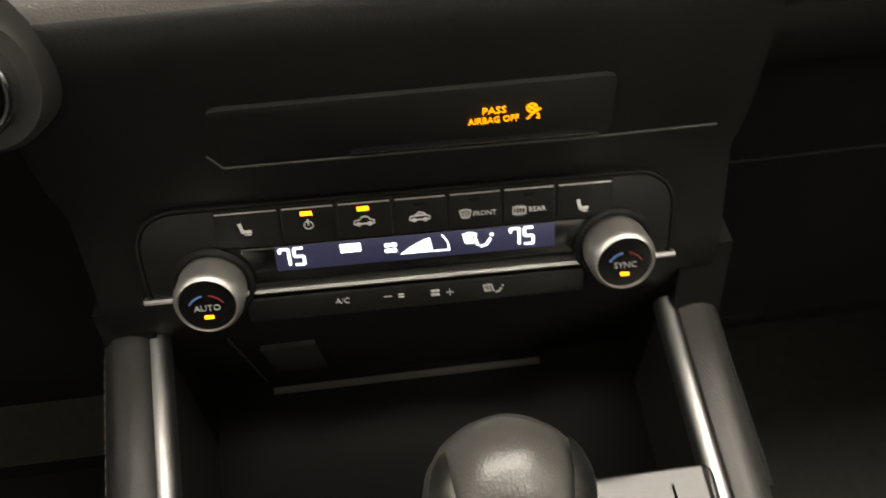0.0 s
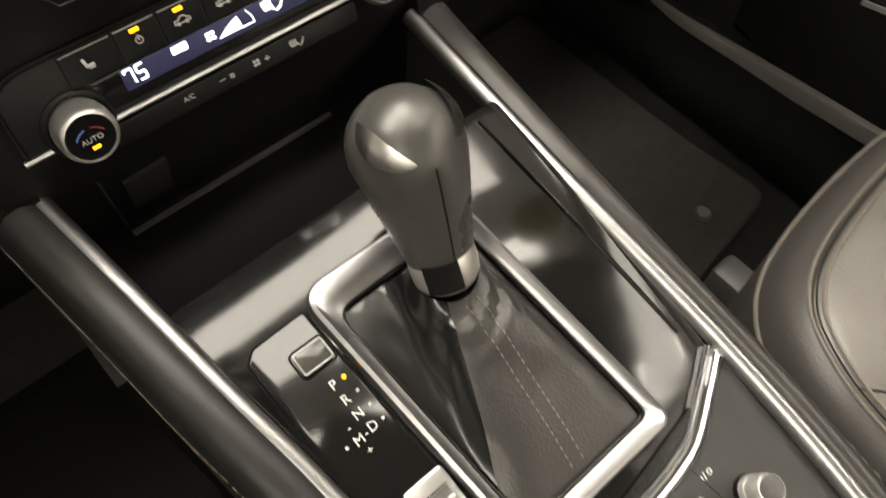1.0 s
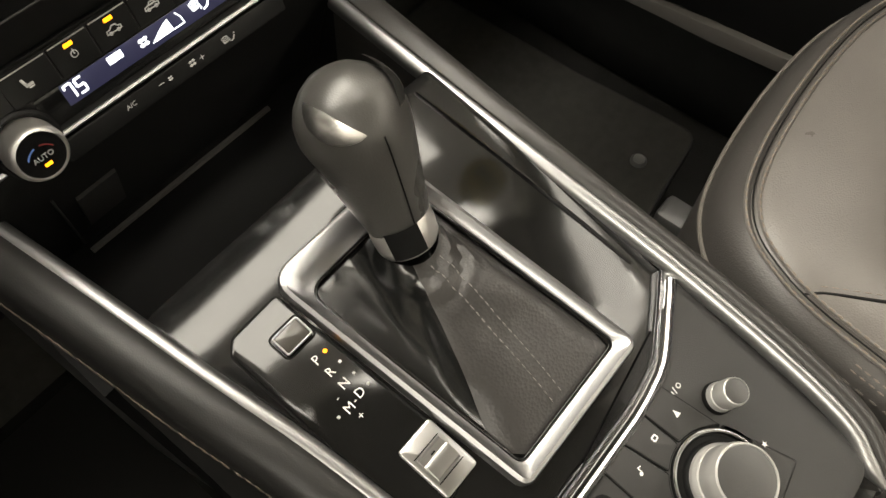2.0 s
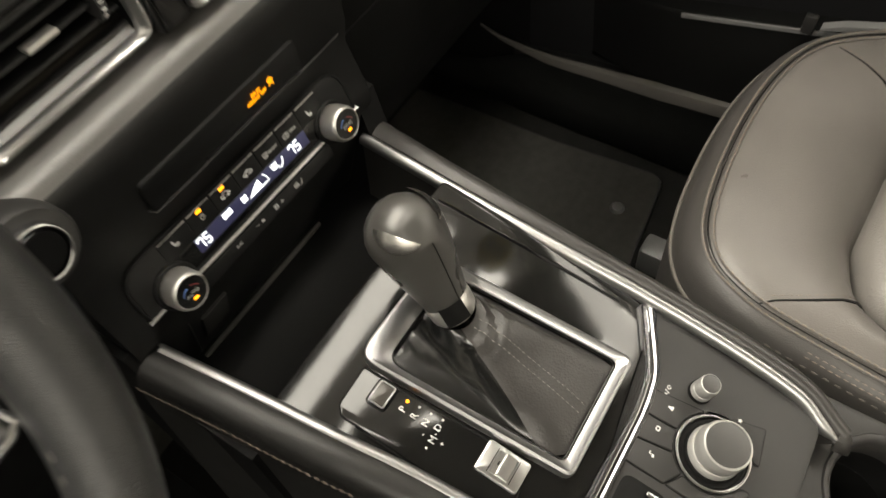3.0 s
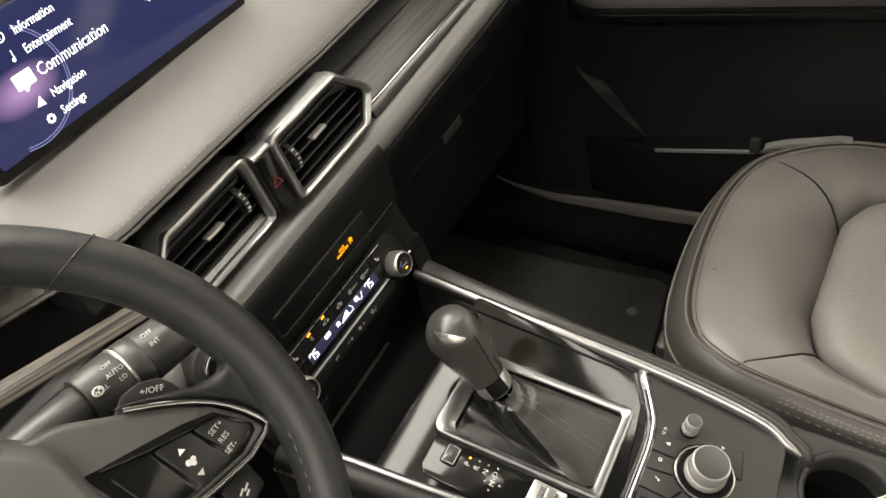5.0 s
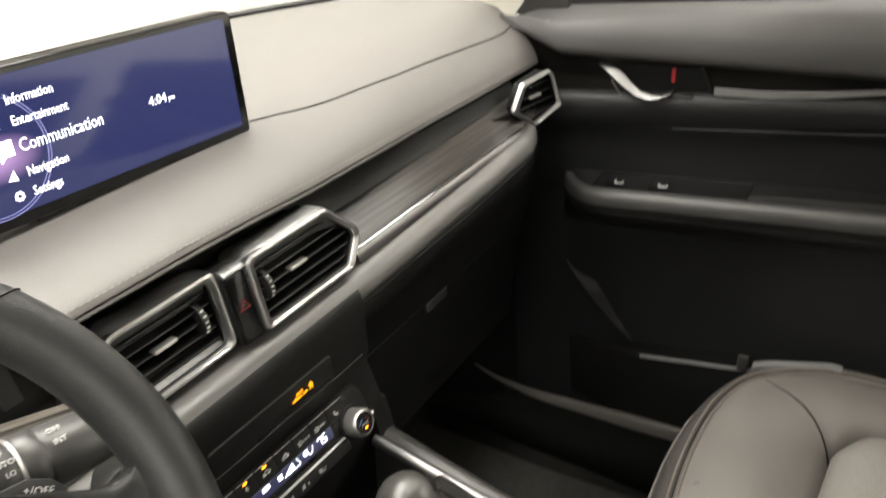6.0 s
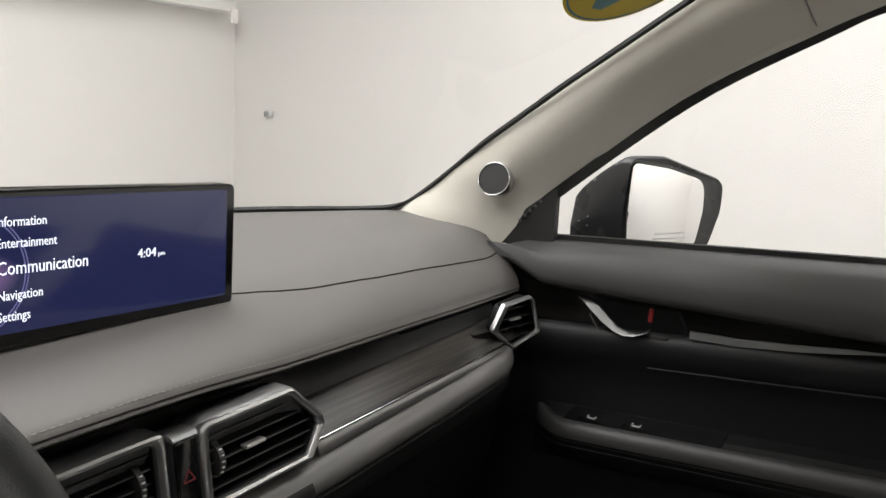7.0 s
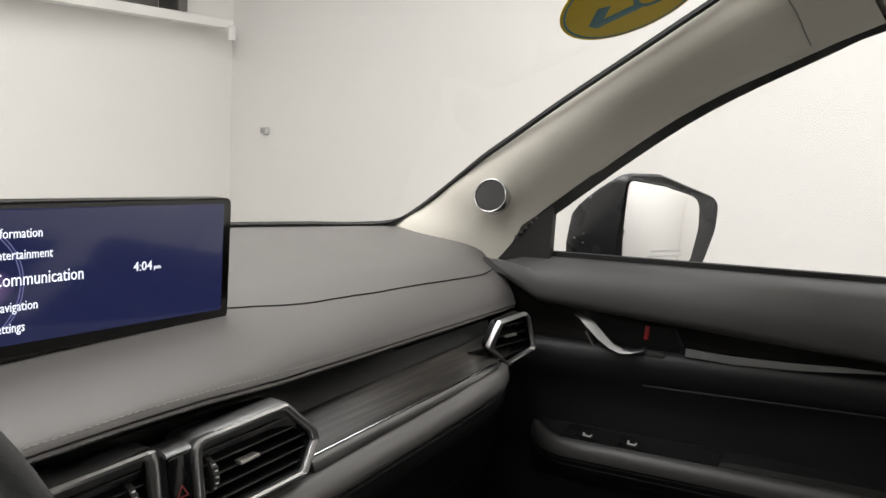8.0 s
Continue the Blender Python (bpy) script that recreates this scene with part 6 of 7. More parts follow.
# ---- shift lever ----
lever_t = thing("shift_lever", "black leather shift lever with silver inserts and stitched boot", "gear lever", (0.016, 0.12, 0.61))
base, head = Vector((0.018, 0.124, 0.652)), Vector((0.0246, 0.1665, 0.7235))
ax = (head - base).normalized()
lx = Vector((1, 0, 0))
ly = ax.cross(lx).normalized()
lx = ly.cross(ax).normalized()
LM = Matrix((lx, ly, ax)).transposed().to_4x4()
LM.translation = base


def knob_r(h):
    """Half widths of the knob (across, along) at the height h over its collar."""
    pts = [(0.015, 0.0195, 0.0188), (0.03, 0.0222, 0.0222), (0.045, 0.0252, 0.0255), (0.06, 0.0283, 0.0287), (0.0725, 0.0306, 0.031), (0.0806, 0.0314, 0.0318), (0.09, 0.0301, 0.0304), (0.098, 0.0263, 0.0266), (0.104, 0.0208, 0.021), (0.109, 0.0137, 0.0138), (0.1115, 0.0065, 0.0065), (0.1121, 0.001, 0.001)]
    for (h0, a0, b0), (h1, a1, b1) in zip(pts, pts[1:]):
        if h <= h1:
            w = (h - h0) / (h1 - h0)
            return a0 + (a1 - a0) * w, b0 + (b1 - b0) * w
    return 0.003, 0.003


rings = []
for h in [0.015, 0.022, 0.03, 0.0375, 0.045, 0.0525, 0.06, 0.0665, 0.0725, 0.0806, 0.0855, 0.09, 0.094, 0.098, 0.101, 0.104, 0.1065, 0.109, 0.1103, 0.1115, 0.1121]:
    a, b = knob_r(h)
    rings.append([((a) * math.copysign(abs(math.cos(q)), math.cos(q)), b * math.copysign(abs(math.sin(q)), math.sin(q)), h) for q in [2 * math.pi * k / 40 for k in range(40)]])
knob = part("knob", loft(rings, m=LM), KNOBLEATHER, lever_t, "black leather wrapped knob")
part("collar", lathe([(0.017, -0.004), (0.0192, 0.0), (0.0198, 0.008), (0.0195, 0.017), (0.0178, 0.019)], 36, m=LM), BRUSHED, lever_t, "satin silver collar")
part("collar_gap", loft([[((0.0203) * math.cos(q), 0.0203 * math.sin(q), h) for q in [radians(205 + 60 * k / 10) for k in range(11)]] for h in (-0.001, 0.018)], closed=False, m=LM), DEEP, lever_t)
for mid in (200, 340):
    rows, lean = [], 1 if mid < 270 else -1
    for i in range(9):
        row = []
        for k in range(17):
            az = mid + 44 * (k / 8 - 1)
            half = 12.5 * math.sin(math.pi * k / 16) ** 0.75 + 0.3
            el = 37 - 0.16 * lean * (az - mid) + half * (i / 4 - 1)
            row.append(tuple(head + 0.0323 * Vector((math.cos(radians(az)) * math.cos(radians(el)), math.sin(radians(az)) * math.cos(radians(el)), math.sin(radians(el))))))
        rows.append(row)
    part("silver_insert", loft(rows, closed=False), INSERT, knob, "polished silver insert")
seam = [LM @ Vector((knob_r(h)[0] * math.cos(radians(262)) + 0.0, -(knob_r(h)[1] + 0.0003) * abs(math.sin(radians(262))), h)) for h in [0.018 + 0.006 * k for k in range(11)]]
part("knob_seam", sweep(seam, circle(0.0005, 5), up=(0, -1, 0)), DEEP, knob)
# boot: from the gate frame up to the collar
col = CM.inverted() @ (base + ax * 0.001)
count = 56
ring0 = []
gl = gi + gi[:1]
per = [(Vector(a), Vector(b)) for a, b in zip(gl, gl[1:])]
for k in range(count):
    q = 2 * math.pi * k / count
    d = Vector((math.cos(q), math.sin(q)))
    best = None
    for a, b in per:
        e = b - a
        den = d.x * e.y - d.y * e.x
        if abs(den) < 1e-9:
            continue
        c = Vector((0.006, 0.075))
        t = ((a.x - c.x) * e.y - (a.y - c.y) * e.x) / den
        s = ((a.x - c.x) * d.y - (a.y - c.y) * d.x) / den
        if t > 0 and -1e-6 <= s <= 1 + 1e-6:
            best = Vector((0.006, 0.075)) + d * t * 0.985
    ring0.append(best)
boot_rings = []
for i in range(27):
    w = i / 26
    ring = []
    for k in range(count):
        q = 2 * math.pi * k / count
        top = Vector((col.x + 0.0185 * math.cos(q), col.y + 0.0185 * math.sin(q)))
        p = ring0[k].lerp(top, w ** 0.9)
        rear = max(0.0, -math.sin(q))
        front = max(0.0, math.sin(q))
        left = max(0.0, -math.cos(q + 0.35))
        n = 0.001 + (col.z - 0.001) * (w ** (1.25 - 0.35 * rear + 1.2 * front + 2.2 * left ** 1.5))
        fold = 0.0016 * math.sin(3 * q + 7 * w) * math.sin(math.pi * w) + 0.0022 * noise.noise(Vector((p.x * 60, p.y * 60, w * 3))) * math.sin(math.pi * w) * (1 - 0.3 * rear)
        high = max(0.0, min(1.0, (w - 0.62) / 0.2)) * max(0.0, min(1.0, (1.0 - w) / 0.08))
        fold *= 1 - 0.75 * left
        fold += 0.0021 * high * max(0.0, 1 - 1.3 * left) * math.sin(38 * w + 2.2 * math.sin(2 * q) + 1.5 * noise.noise(Vector((3 * math.cos(q), 3 * math.sin(q), 2))))
        ridge = 0.0045 * math.exp(-((q - 1.27 * math.pi) / 0.12) ** 2) * math.sin(math.pi * w)
        ring.append((p.x, p.y, n + max(fold, -0.0005 if w < 0.3 else -1) + ridge + 0.006 * rear * math.sin(math.pi * w)))
    boot_rings.append(ring)
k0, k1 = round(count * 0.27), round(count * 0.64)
# one boot, split so that the left flank takes the darkened copy
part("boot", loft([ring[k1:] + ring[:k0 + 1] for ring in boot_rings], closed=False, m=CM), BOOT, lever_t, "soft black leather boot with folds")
part("boot_flank", loft([ring[k0:k1 + 1] for ring in boot_rings], closed=False, m=CM), SHADEDBOOT, lever_t, "left flank of the boot, glossy, its shade put into the colour")
for off in (-0.004, 0.0045):
    pts = []
    k = round(count * 0.75)
    for ring in boot_rings[1:-1]:
        p = Vector(ring[k])
        pts.append(CM @ Vector((p.x + off, p.y, p.z + 0.0009)))
    part("boot_stitching", stitches(pts, 0.0032, 0.0017, 0.00045), THREAD, lever_t, "grey double stitching")

# ---- passenger seat ----
seat = thing("passenger_seat", "dark grey leather seat cushion with perforated centre and tan stitching", "car seat", (0.46, -0.3, 0.02))
outline = [(p.x, p.y) for p in curve_points([Vector((0.184, -0.62)), Vector((0.184, -0.3)), Vector((0.193, -0.12)), Vector((0.216, -0.04)), Vector((0.258, 0.008)), Vector((0.33, 0.034)), Vector((0.45, 0.044)), Vector((0.56, 0.036)), Vector((0.64, 0.006)), Vector((0.69, -0.055)), Vector((0.722, -0.145)), Vector((0.735, -0.3)), Vector((0.738, -0.62))], 7)][::-1]


def cushion_z(x, y):
    """Height of the cushion's top: bolsters at the sides, a lift at the front."""
    side = max(0.0, abs(x - 0.455) / 0.26 - 0.55) / 0.45
    left = 0.02 if x < 0.455 else 0.024
    return 0.495 + left * min(1.2, side) ** 1.5 + 0.012 * max(0.0, min(1.0, (y + 0.25) / 0.25)) - 0.02 * max(0.0, min(1.0, (-0.15 - y) / 0.4))


insert = rounded([(0.245, -0.6), (0.65, -0.6), (0.635, -0.3), (0.602, -0.182), (0.545, -0.153), (0.375, -0.148), (0.3, -0.17), (0.262, -0.26)], [0.01, 0.01, 0.1, 0.06, 0.04, 0.06, 0.06, 0.08], 7)


def insert_fraction(p, c):
    """How far along the way from p to c the centre panel begins."""
    best = 0.35
    for a, b in zip(insert, insert[1:] + insert[:1]):
        d, e, f = Vector(c) - Vector(p), Vector(b) - Vector(a), Vector(a) - Vector(p)
        den = d.x * e.y - d.y * e.x
        if abs(den) > 1e-9:
            t, s = (f.x * e.y - f.y * e.x) / den, (f.x * d.y - f.y * d.x) / den
            if 0 < t < 1 and 0 <= s <= 1:
                best = t
    return best


rings = []
for d, dz in ((0.0, -0.30), (0.0, -0.085), (0.001, -0.06), (0.004, -0.04), (0.010, -0.022), (0.018, -0.0105), (0.028, -0.0035), (0.033, -0.006), (0.038, -0.003), (0.045, 0.002)):
    rings.append([(p[0], p[1], cushion_z(p[0], p[1]) + dz if dz > -0.2 else 0.17) for p in offset(outline, d)])
start_poly = offset(outline, 0.045)
for g, dz in ((0.12, 0.006), (0.28, 0.010), (0.45, 0.011), (0.62, 0.006), (0.76, -0.003), (0.87, -0.015), (0.95, -0.028), (1.01, -0.04), (1.15, -0.046)):
    ring = []
    for p in start_poly:
        c = (0.455, max(-0.5, min(-0.2, p[1] - 0.05)))
        q = Vector(p).lerp(Vector(c), min(1.0, insert_fraction(p, c) * g))
        pucker = 0.0011 * math.sin(38 * q.x + 2 * math.sin(21 * q.y)) * math.sin(17 * q.y + 1.3)
        ring.append((q.x, q.y, cushion_z(q.x, q.y) + dz + pucker))
    rings.append(ring)
# side band in the darkened leather, as its shade
part("cushion_side", loft(rings[:8], caps=False), SHADEDLEATHER, seat, "leather side of the cushion, shade put into its colour")
cushion_mesh = loft(rings[7:], caps=False)
bmesh.ops.recalc_face_normals(cushion_mesh, faces=cushion_mesh.faces)
cushion_tree = BVHTree.FromBMesh(cushion_mesh)
part("cushion", cushion_mesh, LEATHER, seat, "dark grey leather cushion top")


def on_cushion(x, y, lift=0.0):
    hit = cushion_tree.ray_cast(Vector((x, y, 0.8)), Vector((0, 0, -1)))[0]
    return (hit or Vector((x, y, 0.46))) + Vector((0, 0, lift))


rings = []
for d, dz in ((0.0, -0.05), (0.0012, -0.018), (0.005, -0.007), (0.012, 0.003), (0.022, 0.009), (0.037, 0.0135), (0.06, 0.0155), (0.1, 0.016)):
    poly = offset(insert, d) if d < 0.04 else [tuple(Vector(p).lerp(Vector((0.45, max(-0.5, min(-0.25, p[1])))), (d - 0.035) / 0.2)) for p in offset(insert, 0.035)]
    rings.append([(p[0], p[1], 0.490 + 0.006 * max(0.0, min(1.0, (p[1] + 0.3) / 0.15)) + dz - 0.02 * max(0.0, min(1.0, (-0.15 - p[1]) / 0.4))) for p in poly])
part("centre_panel", loft(rings), PERFORATED, seat, "perforated leather centre panel")
seam_poly = offset(outline, 0.033)
seam_pts = [Vector((p[0], p[1], cushion_z(p[0], p[1]) - 0.0015)) for p in seam_poly if p[1] > -0.55]
part("seam_groove", sweep(seam_pts, circle(0.0008, 6)), DEEP, seat)
edge_pts = [Vector((p[0], p[1], cushion_z(p[0], p[1]) - 0.046)) for p in offset(outline, 0.0015) if p[1] > -0.55]
part("edge_piping", sweep(edge_pts, circle(0.0022, 6)), PIPING, seat, "lighter piping round the cushion edge")
for d, lift in ((0.0385, 0.0002), (0.0275, -0.0028)):
    pts = [Vector((p[0], p[1], cushion_z(p[0], p[1]) + lift)) for p in offset(outline, d) if p[1] > -0.55]
    part("stitching", stitches([p + Vector((0, 0, 0.0012)) for p in pts], 0.005, 0.0026, 0.001), TAN_THREAD, seat, "tan top stitching")
    part("stitched_fold", sweep([p - Vector((0, 0, 0.0005)) for p in pts], circle(0.0018, 6)), LEATHER, seat)
for pts in ([(0.625, -0.045), (0.606, -0.082), (0.58, -0.117), (0.54, -0.156)], [(0.226, -0.07), (0.246, -0.1), (0.268, -0.14), (0.29, -0.175)]):
    line = [on_cushion(p.x, p.y, 0.0003) for p in curve_points([Vector((x, y)) for x, y in pts], 6)]
    part("cross_seam", sweep([p - Vector((0, 0, 0.0006)) for p in line], circle(0.0017, 6), scale=[0.5 + 0.9 * k / len(line) for k in range(len(line))]), DEEP, seat)
    part("stitching", stitches([p + Vector((0.004, 0.003, 0.0008)) for p in line], 0.005, 0.003, 0.0004), TAN_THREAD, seat)
low_pts = [Vector((p[0], p[1], cushion_z(p[0], p[1]) - 0.0215)) for p in offset(outline, 0.0072) if -0.55 < p[1] < -0.1 and p[0] < 0.4]
part("stitching", stitches(low_pts, 0.006, 0.0055, 0.0011), PIPING, seat, "bold stitches along the cushion's edge")
for d, dz in ((0.0135, -0.0135), (0.0175, -0.0088)):
    side_pts = [Vector((p[0], p[1], cushion_z(p[0], p[1]) + dz)) for p in offset(outline, d) if -0.55 < p[1] < -0.13 and p[0] < 0.4]
    part("stitching", stitches(side_pts, 0.0048, 0.0028, 0.0008), TAN_THREAD, seat, "tan double stitching")
part("seat_skirt", loft([[(p[0], p[1], z) for p in offset(outline, 0.02 + k)] for z, k in ((0.03, 0.05), (0.1, 0.03), (0.172, 0.004))]), PLASTIC, seat, "black plastic seat base")
part("seat_rail", block(0.485, 0.53, -0.45, 0.1, 0.0825, 0.135, 0.008), SATINGREY, seat, "grey cover on the seat rail")

# ---- floor mat ----
mat_t = thing("floor_mat", "dark grey carpet mat with rounded corners and a fixing stud", "floor mat", (0.5, 0.4, 0.083))
mat_poly = rounded([(0.2, 0.075), (0.678, 0.132), (0.662, 0.34), (0.655, 0.642), (0.2, 0.642)], [0.02, 0.03, 0.1, 0.01, 0.01], 5)
part("carpet_top", plate(mat_poly, 0.0822, 0.0945, 0.004), MAT, mat_t)
part("binding", sweep([(p[0], p[1], 0.0905) for p in mat_poly], circle(0.0035, 6), closed=True), PLASTIC, mat_t)
part("stud", lathe([(0.0135, 0.092), (0.013, 0.0965), (0.009, 0.1005), (0.0075, 0.0995), (0.001, 0.099)], 24, m=pose(0.575, 0.174, 0)), SATINGREY, mat_t, "round grey stud")

# ---- steering wheel ----
WC = (-0.377, 0.148, 1.007)
WM = frame_at(WC, 37, False)
wheel = thing("steering_wheel", "black leather steering wheel with silver-edged button spokes", "steering wheel", WC)
R = 0.1785
wheel_up = tuple(WM.to_3x3() @ Vector((0, 0, 1)))
rings = []
for k in range(96):
    a = 2 * math.pi * k / 96
    grip = 0.0015 * math.exp(-((math.degrees(a) % 180 - 90) / 60) ** 2)
    low = math.exp(-((math.degrees(a) % 180 - 138 if math.degrees(a) > 180 else 99) / 26) ** 2) + math.exp(-((math.degrees(a) - 222) / 26) ** 2)
    grip, rc = grip + 0.002 * low, R + 0.0018 * low
    rings.append([((rc + (0.0178 - grip) * math.cos(q)) * math.cos(a), (rc + (0.0178 - grip) * math.cos(q)) * math.sin(a), 0.0195 * math.sin(q)) for q in [2 * math.pi * j / 18 for j in range(18)]])
part("rim", loft(rings + rings[:1], caps=False, m=WM), RIM, wheel, "black leather wrapped rim")
for a, lean in ((33.3, -3.1), (146.7, 3.1)):
    part("rim_seam", sweep([WM @ Vector(((R + 0.0181 * math.cos(q)) * math.cos(radians(a + lean * math.cos(q))), (R + 0.0181 * math.cos(q)) * math.sin(radians(a + lean * math.cos(q))), 0.0198 * math.sin(q))) for q in [2 * math.pi * j / 24 for j in range(25)]], circle(0.0005, 5), up=tuple(WM.to_3x3() @ Vector((math.cos(radians(a)), math.sin(radians(a)), 0.3)))), PLASTIC, wheel, "stitched seam")
part("rim_stitching", stitches([WM @ Vector((R * math.cos(radians(a)) * 0.92, R * math.sin(radians(a)) * 0.92, 0.0135)) for a in range(-75, -20, 3)], 0.004, 0.003, 0.0004, up=wheel_up), KEYGREY, wheel, "grey stitching inside the rim")


def mirrored(points, s):
    out = [(s * p[0],) + tuple(p[1:]) for p in points]
    return out if s > 0 else out[::-1]


for s in (1, -1):
    # leather web where rim and spoke meet: a narrow strip beside the silver edge that swells up into the rim
    web = (((0.1055, 0.0215), (0.1075, 0.0212), -0.0085), ((0.1143, 0.0133), (0.1175, 0.0147), -0.008), ((0.1225, 0.006), (0.1262, 0.0085), -0.0075),
           ((0.1292, -0.0008), (0.1345, 0.0022), -0.0068), ((0.1363, -0.0085), (0.143, -0.0045), -0.0055), ((0.141, -0.0155), (0.1505, -0.0078), -0.004),
           ((0.144, -0.0205), (0.1575, -0.0085), -0.001), ((0.1465, -0.0255), (0.1632, -0.006), 0.003), ((0.149, -0.031), (0.1668, 0.0015), 0.006),
           ((0.1515, -0.0365), (0.1693, -0.01), 0.009), ((0.1535, -0.0455), (0.1688, -0.0225), 0.01), ((0.1545, -0.054), (0.166, -0.036), 0.01), ((0.155, -0.06), (0.163, -0.047), 0.009))
    rings = []
    for (ix, iy), (ox, oy), oz in web:
        wide = math.hypot(ox - ix, oy - iy)
        ring = []
        for q in (0, 0.06, 0.16, 0.3, 0.46, 0.62, 0.78, 0.9, 1):
            ring.append((s * (ix + (ox - ix) * q), iy + (oy - iy) * q, -0.0095 + (oz + 0.0095) * q * q * (3 - 2 * q) + min(0.0035, 0.22 * wide) * math.sin(math.pi * q) ** 0.6))
        ring += [(s * (ox + 0.0004), oy, oz - 0.006), (s * (ix + ox) / 2, (iy + oy) / 2, -0.022), (s * ix, iy, -0.022)]
        rings.append(ring)
    part("spoke_root", loft(rings, m=WM), RIM, wheel, "leather web at the end of the spoke")
    body = mirrored([(0.045, 0.057), (0.0563, 0.0515), (0.0823, 0.0387), (0.0957, 0.0262), (0.1115, 0.012), (0.1265, -0.0025), (0.14, -0.0195), (0.1483, -0.0375), (0.1515, -0.0525), (0.149, -0.056), (0.13, -0.057), (0.105, -0.0515), (0.06, -0.04)], s)
    sp = part("spoke_plate", loft([at_height(body, -0.03), at_height(body, -0.0095), at_height(offset(body, 0.0015), -0.0074), at_height(offset(body, 0.005), -0.0066)], m=WM), HUBGREY, wheel, "satin grey spoke cover with buttons")
    edge_line = [WM @ Vector((s * x, y, z)) for x, y, z in ((0.1062, 0.0195, -0.0055), (0.1124, 0.0137, -0.0045), (0.1205, 0.0062, -0.0035), (0.1274, -0.001, -0.0035), (0.1345, -0.009, -0.0035), (0.1411, -0.0183, -0.0035), (0.146, -0.0275, -0.0035), (0.1497, -0.0366, -0.0035), (0.152, -0.0455, -0.0035), (0.1533, -0.0535, -0.004), (0.148, -0.0565, -0.004), (0.1314, -0.0583, -0.004), (0.1054, -0.0527, -0.004), (0.0752, -0.0442, -0.005), (0.05, -0.037, -0.006))]
    part("silver_edge", sweep(edge_line, [(-0.0016, -0.004), (-0.0014, 0.001), (-0.0005, 0.0017), (0.0007, 0.0017), (0.0016, 0.001), (0.0016, -0.004)], up=wheel_up), CHROME, sp, "thin silver edge")
    well = mirrored([(0.066, 0.0125), (0.0738, 0.0085), (0.098, -0.002), (0.121, -0.0125), (0.1375, -0.0225), (0.1478, -0.046), (0.1455, -0.051), (0.13, -0.0535), (0.105, -0.048), (0.068, -0.038)], s)
    part("button_well", plate(rounded(well, 0.002, 2), -0.012, -0.0062, 0.0006, m=WM), PIANO, sp, "glossy black button field")
    for poly, mat in (([(0.1215, -0.0192), (0.1365, -0.0265), (0.1462, -0.0465), (0.1265, -0.0495)], KEYBLACK), ([(0.0985, -0.0095), (0.1195, -0.0185), (0.1225, -0.0495), (0.1, -0.0445)], KEYBLACK), ([(0.0735, 0.0005), (0.0965, -0.0085), (0.0975, -0.0435), (0.0745, -0.0375)], PIANO)):
        part("button_pad", plate(rounded(mirrored(poly, s), 0.0018, 2), -0.008, -0.0042, 0.0009, m=WM), mat, sp)
    ridge = [WM @ Vector((s * x, y, -0.0058)) for x, y in ((0.0738, 0.0065), (0.0954, -0.0058), (0.1141, -0.0152), (0.1345, -0.0248))]
    part("field_ridge", sweep(ridge, [(-0.0016, -0.002), (-0.001, 0.0006), (0.0002, 0.0012), (0.0014, 0.0002), (0.0018, -0.002)], up=wheel_up), SMOKECHROME, sp, "smoked ridge over the button field")
    for poly in ([(0.106, -0.0605), (0.13, -0.0635), (0.1275, -0.081), (0.113, -0.083), (0.104, -0.0755)], [(0.079, -0.0525), (0.1035, -0.0595), (0.1015, -0.0745), (0.082, -0.069)]):
        part("button_pad", plate(rounded(mirrored(poly, s), 0.0025, 2), -0.026, -0.0185, 0.001, m=WM), KEYBLACK, sp)
for text, x, y, size in (("SET+", 0.1305, -0.0295, 0.005), ("RES", 0.1295, -0.037, 0.005), ("SET-", 0.1275, -0.0445, 0.0048)):
    lettering(text, size, WM @ pose(x, y, -0.004, 0, 0, -2), GREYPRINT, wheel)
part("button_sign", plate([(-0.0026, -0.0014), (0.0026, -0.0014), (0, 0.0022)], 0, 0.0002, 0.00004, m=WM @ pose(0.108, -0.0215, -0.0041)), PRINT, wheel)
part("button_sign", plate([(-0.0026, 0.0014), (0, -0.0022), (0.0026, 0.0014)], 0, 0.0002, 0.00004, m=WM @ pose(0.106, -0.0395, -0.0041)), PRINT, wheel)
for dx, dy, r in ((-0.0018, 0.0008, 0.002), (0.0016, 0.0004, 0.0018), (0.0002, -0.0016, 0.0017)):
    part("button_sign", plate(circle(r, 10), 0, 0.0002, 0.00004, m=WM @ pose(0.1075 + dx, -0.0305 + dy, -0.0041)), PRINT, wheel)
for x, y, turn in ((0.1165, -0.0725, 20), (0.0915, -0.064, 20)):
    for dx, dy, w in ((-0.002, 0.0018, 0.0024), (0.0018, 0.0, 0.0026), (-0.001, -0.0022, 0.002)):
        part("button_sign", block(dx - w, dx + w, dy - 0.0007, dy + 0.0007, 0, 0.0002, 0.00005, m=WM @ pose(x, y, -0.0184, 0, 0, turn)), PRINT, wheel)
hub_poly = rounded([(-0.068, 0.035), (-0.05, 0.066), (0.05, 0.066), (0.068, 0.035), (0.062, -0.045), (0.034, -0.09), (-0.034, -0.09), (-0.062, -0.045)], 0.02, 5)
part("hub", loft([[(x * k, -0.012 + (y + 0.012) * k, z) for x, y in hub_poly] for k, z in ((1.06, -0.05), (1.03, -0.012), (1.0, -0.003), (0.96, 0.003), (0.88, 0.007), (0.6, 0.011), (0.2, 0.012))], m=WM), HUBGREY, wheel, "dark grey airbag hub")
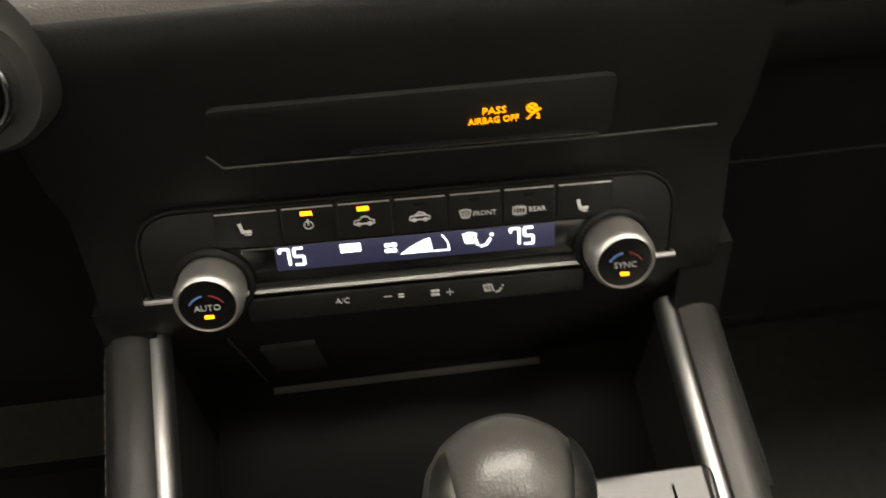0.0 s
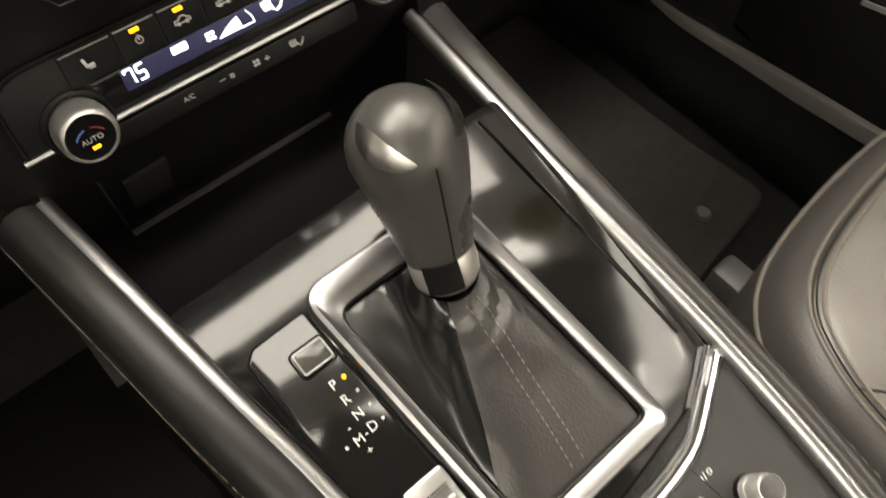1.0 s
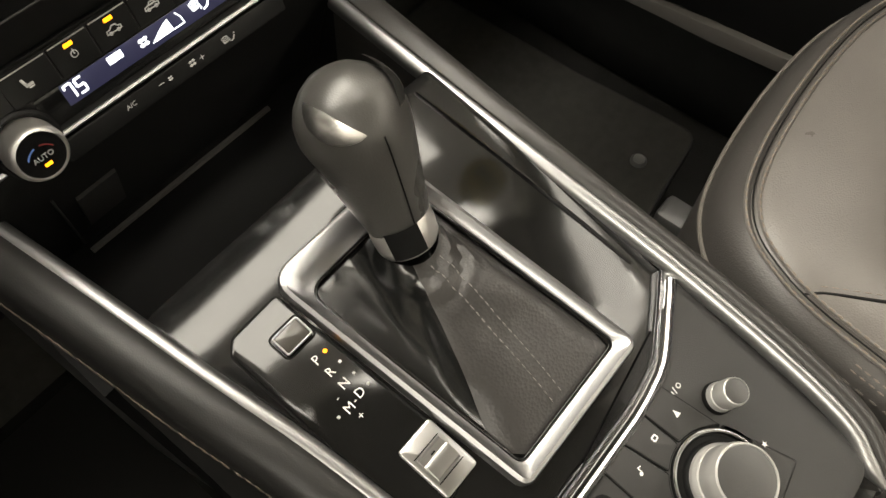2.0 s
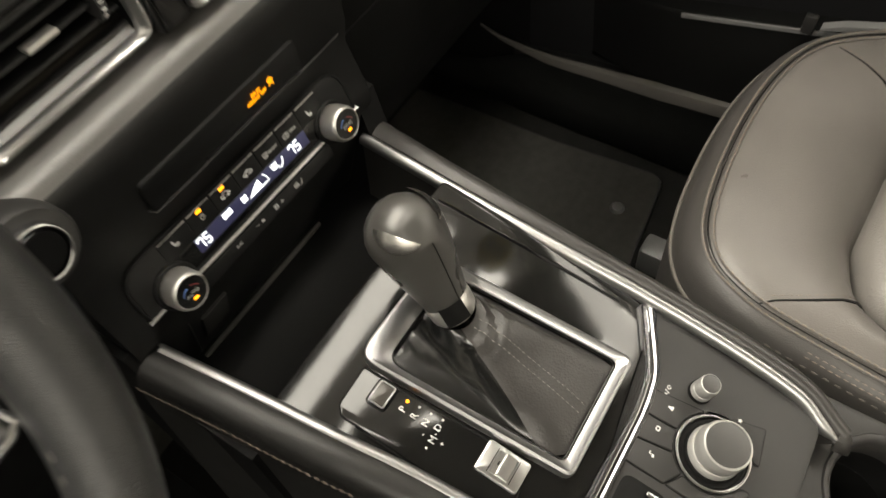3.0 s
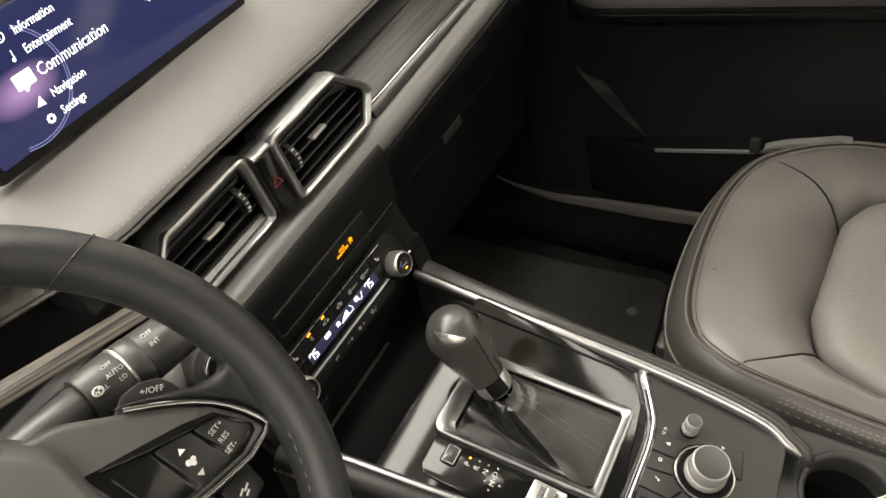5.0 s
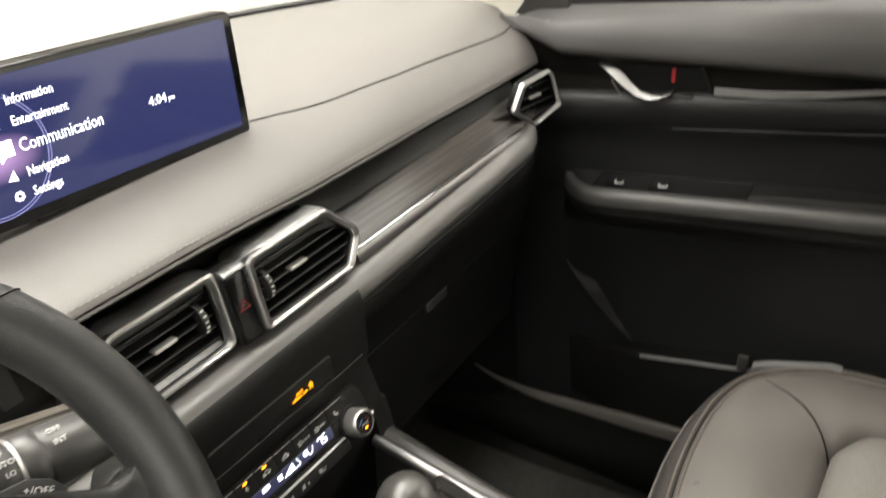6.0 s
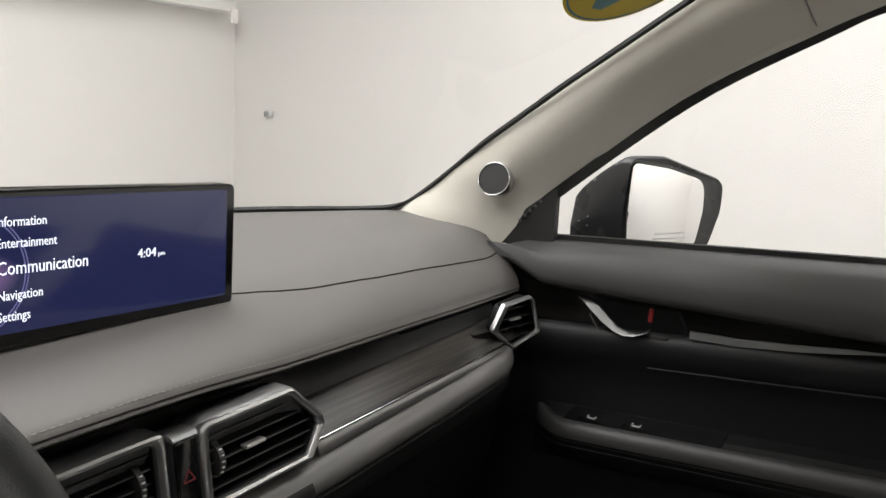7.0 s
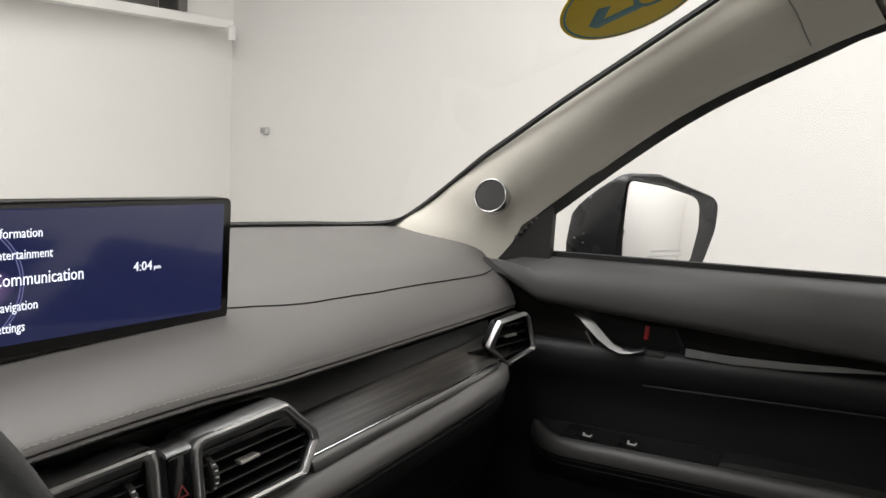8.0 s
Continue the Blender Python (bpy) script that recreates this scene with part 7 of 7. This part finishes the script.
part("lower_spoke", plate(rounded([(-0.03, -0.172), (0.03, -0.172), (0.045, -0.085), (-0.045, -0.085)], 0.006, 3), -0.03, -0.012, 0.004, m=WM), PLASTIC, wheel)
part("column", lathe([(0.055, -0.14), (0.06, -0.07), (0.05, -0.05)], 32, m=WM), DEEP, wheel)

# ---- wiper stalk, shift paddle and start button ----
stalk = thing("wiper_stalk", "black wiper stalk with white print behind the steering wheel", "stalk", (-0.25, 0.24, 0.965))
sa, sb = Vector((-0.31, 0.243, 0.982)), Vector((-0.165, 0.236, 0.951))
sd = (sb - sa).normalized()
sz = Vector((-0.1, -0.75, 0.66))
sz = (sz - sd * sz.dot(sd)).normalized()
TSM = Matrix((sd, sz.cross(sd), sz)).transposed().to_4x4()
TSM.translation = sa


def stalk_piece(name, x0, x1, r0, r1, mat, label=""):
    return part(name, loft([[(x, r * math.cos(q), r * 0.92 * math.sin(q)) for q in [2 * math.pi * j / 24 for j in range(24)]] for x, r in ((x0, r0 * 0.93), (x0 + 0.0015, r0), (x1 - 0.0015, r1), (x1, r1 * 0.94))], m=TSM), mat, stalk, label)


stalk_piece("stem", -0.015, 0.044, 0.0125, 0.015, STALKGREY)
stalk_piece("sleeve", 0.0445, 0.075, 0.0195, 0.0205, STALKGREY, "grey-black turning sleeve")
stalk_piece("band", 0.0753, 0.0778, 0.0207, 0.0207, BRUSHED, "bright band")
stalk_piece("middle_sleeve", 0.0781, 0.091, 0.0203, 0.0203, STALKGREY)
stalk_piece("tip_sleeve", 0.0913, 0.135, 0.0198, 0.018, STALKGREY)


def on_stalk(text, x, turn, size):
    r = 0.0212 if x < 0.078 else 0.0204
    a = radians(turn)
    lettering(text, size, TSM @ Matrix.Translation((x, r * math.sin(a), r * 0.93 * math.cos(a))) @ pose(0, 0, 0, -turn, 0, 0), GREYPRINT, stalk)


for text, x, turn, size in (("OFF", 0.066, 32, 0.0048), ("AUTO", 0.067, 13, 0.0048), ("LO", 0.069, -5, 0.0045), ("PULL", 0.0535, 0, 0.0046), ("OFF", 0.1005, 36, 0.0052), ("INT", 0.1005, 12, 0.005)):
    on_stalk(text, x, turn, size)
wash = TSM @ Matrix.Translation((0.051, 0.001, 0.0192))
part("wash_sign", hoop(circle(0.0042, 14, 0.0034), circle(0.0028, 14, 0.0022), 0.0, 0.0005, 0.00005, m=wash), PRINT, stalk)
for dx, dy in ((-0.0015, 0), (0.0015, 0.001), (0, -0.001)):
    part("wash_sign", plate(circle(0.0009, 8), 0.0, 0.0006, 0.00005, m=wash @ pose(dx, dy, 0)), PRINT, stalk)
paddle = thing("shift_paddle", "dark paddle with white print behind the wheel spoke", "paddle", (-0.245, 0.2, 0.98))
part("blade", plate(rounded([(0.105, 0.014), (0.1195, 0.0198), (0.1325, 0.0172), (0.1425, 0.0095), (0.1452, 0.001), (0.146, -0.02), (0.12, -0.02), (0.10, 0.0)], 0.004, 4), -0.048, -0.0445, 0.0012, m=WM), SOFTBLACK, paddle, "grey-black paddle blade")
lettering("+/OFF", 0.0058, WM @ pose(0.1335, 0.0082, -0.0443, 0, 0, -38), PRINT, paddle)
start = thing("start_button", "black engine start button in a bright ring on the dash", "button", (-0.15, 0.295, 0.845))
SB = frame_at((-0.15, 0.292, 0.831), 15, False)
part("ring", hoop(circle(0.0195, 32), circle(0.0165, 32), -0.006, 0.004, 0.0014, m=SB), CHROME, start, "bright ring")
part("cap", lathe([(0.0163, -0.006), (0.0163, 0.001), (0.0145, 0.003), (0.001, 0.0034)], 32, m=SB), PIANO, start)
part("pod", lathe([(0.03, -0.03), (0.029, -0.008), (0.0265, -0.004), (0.001, -0.004)], 32, m=SB), SOFTBLACK, start)
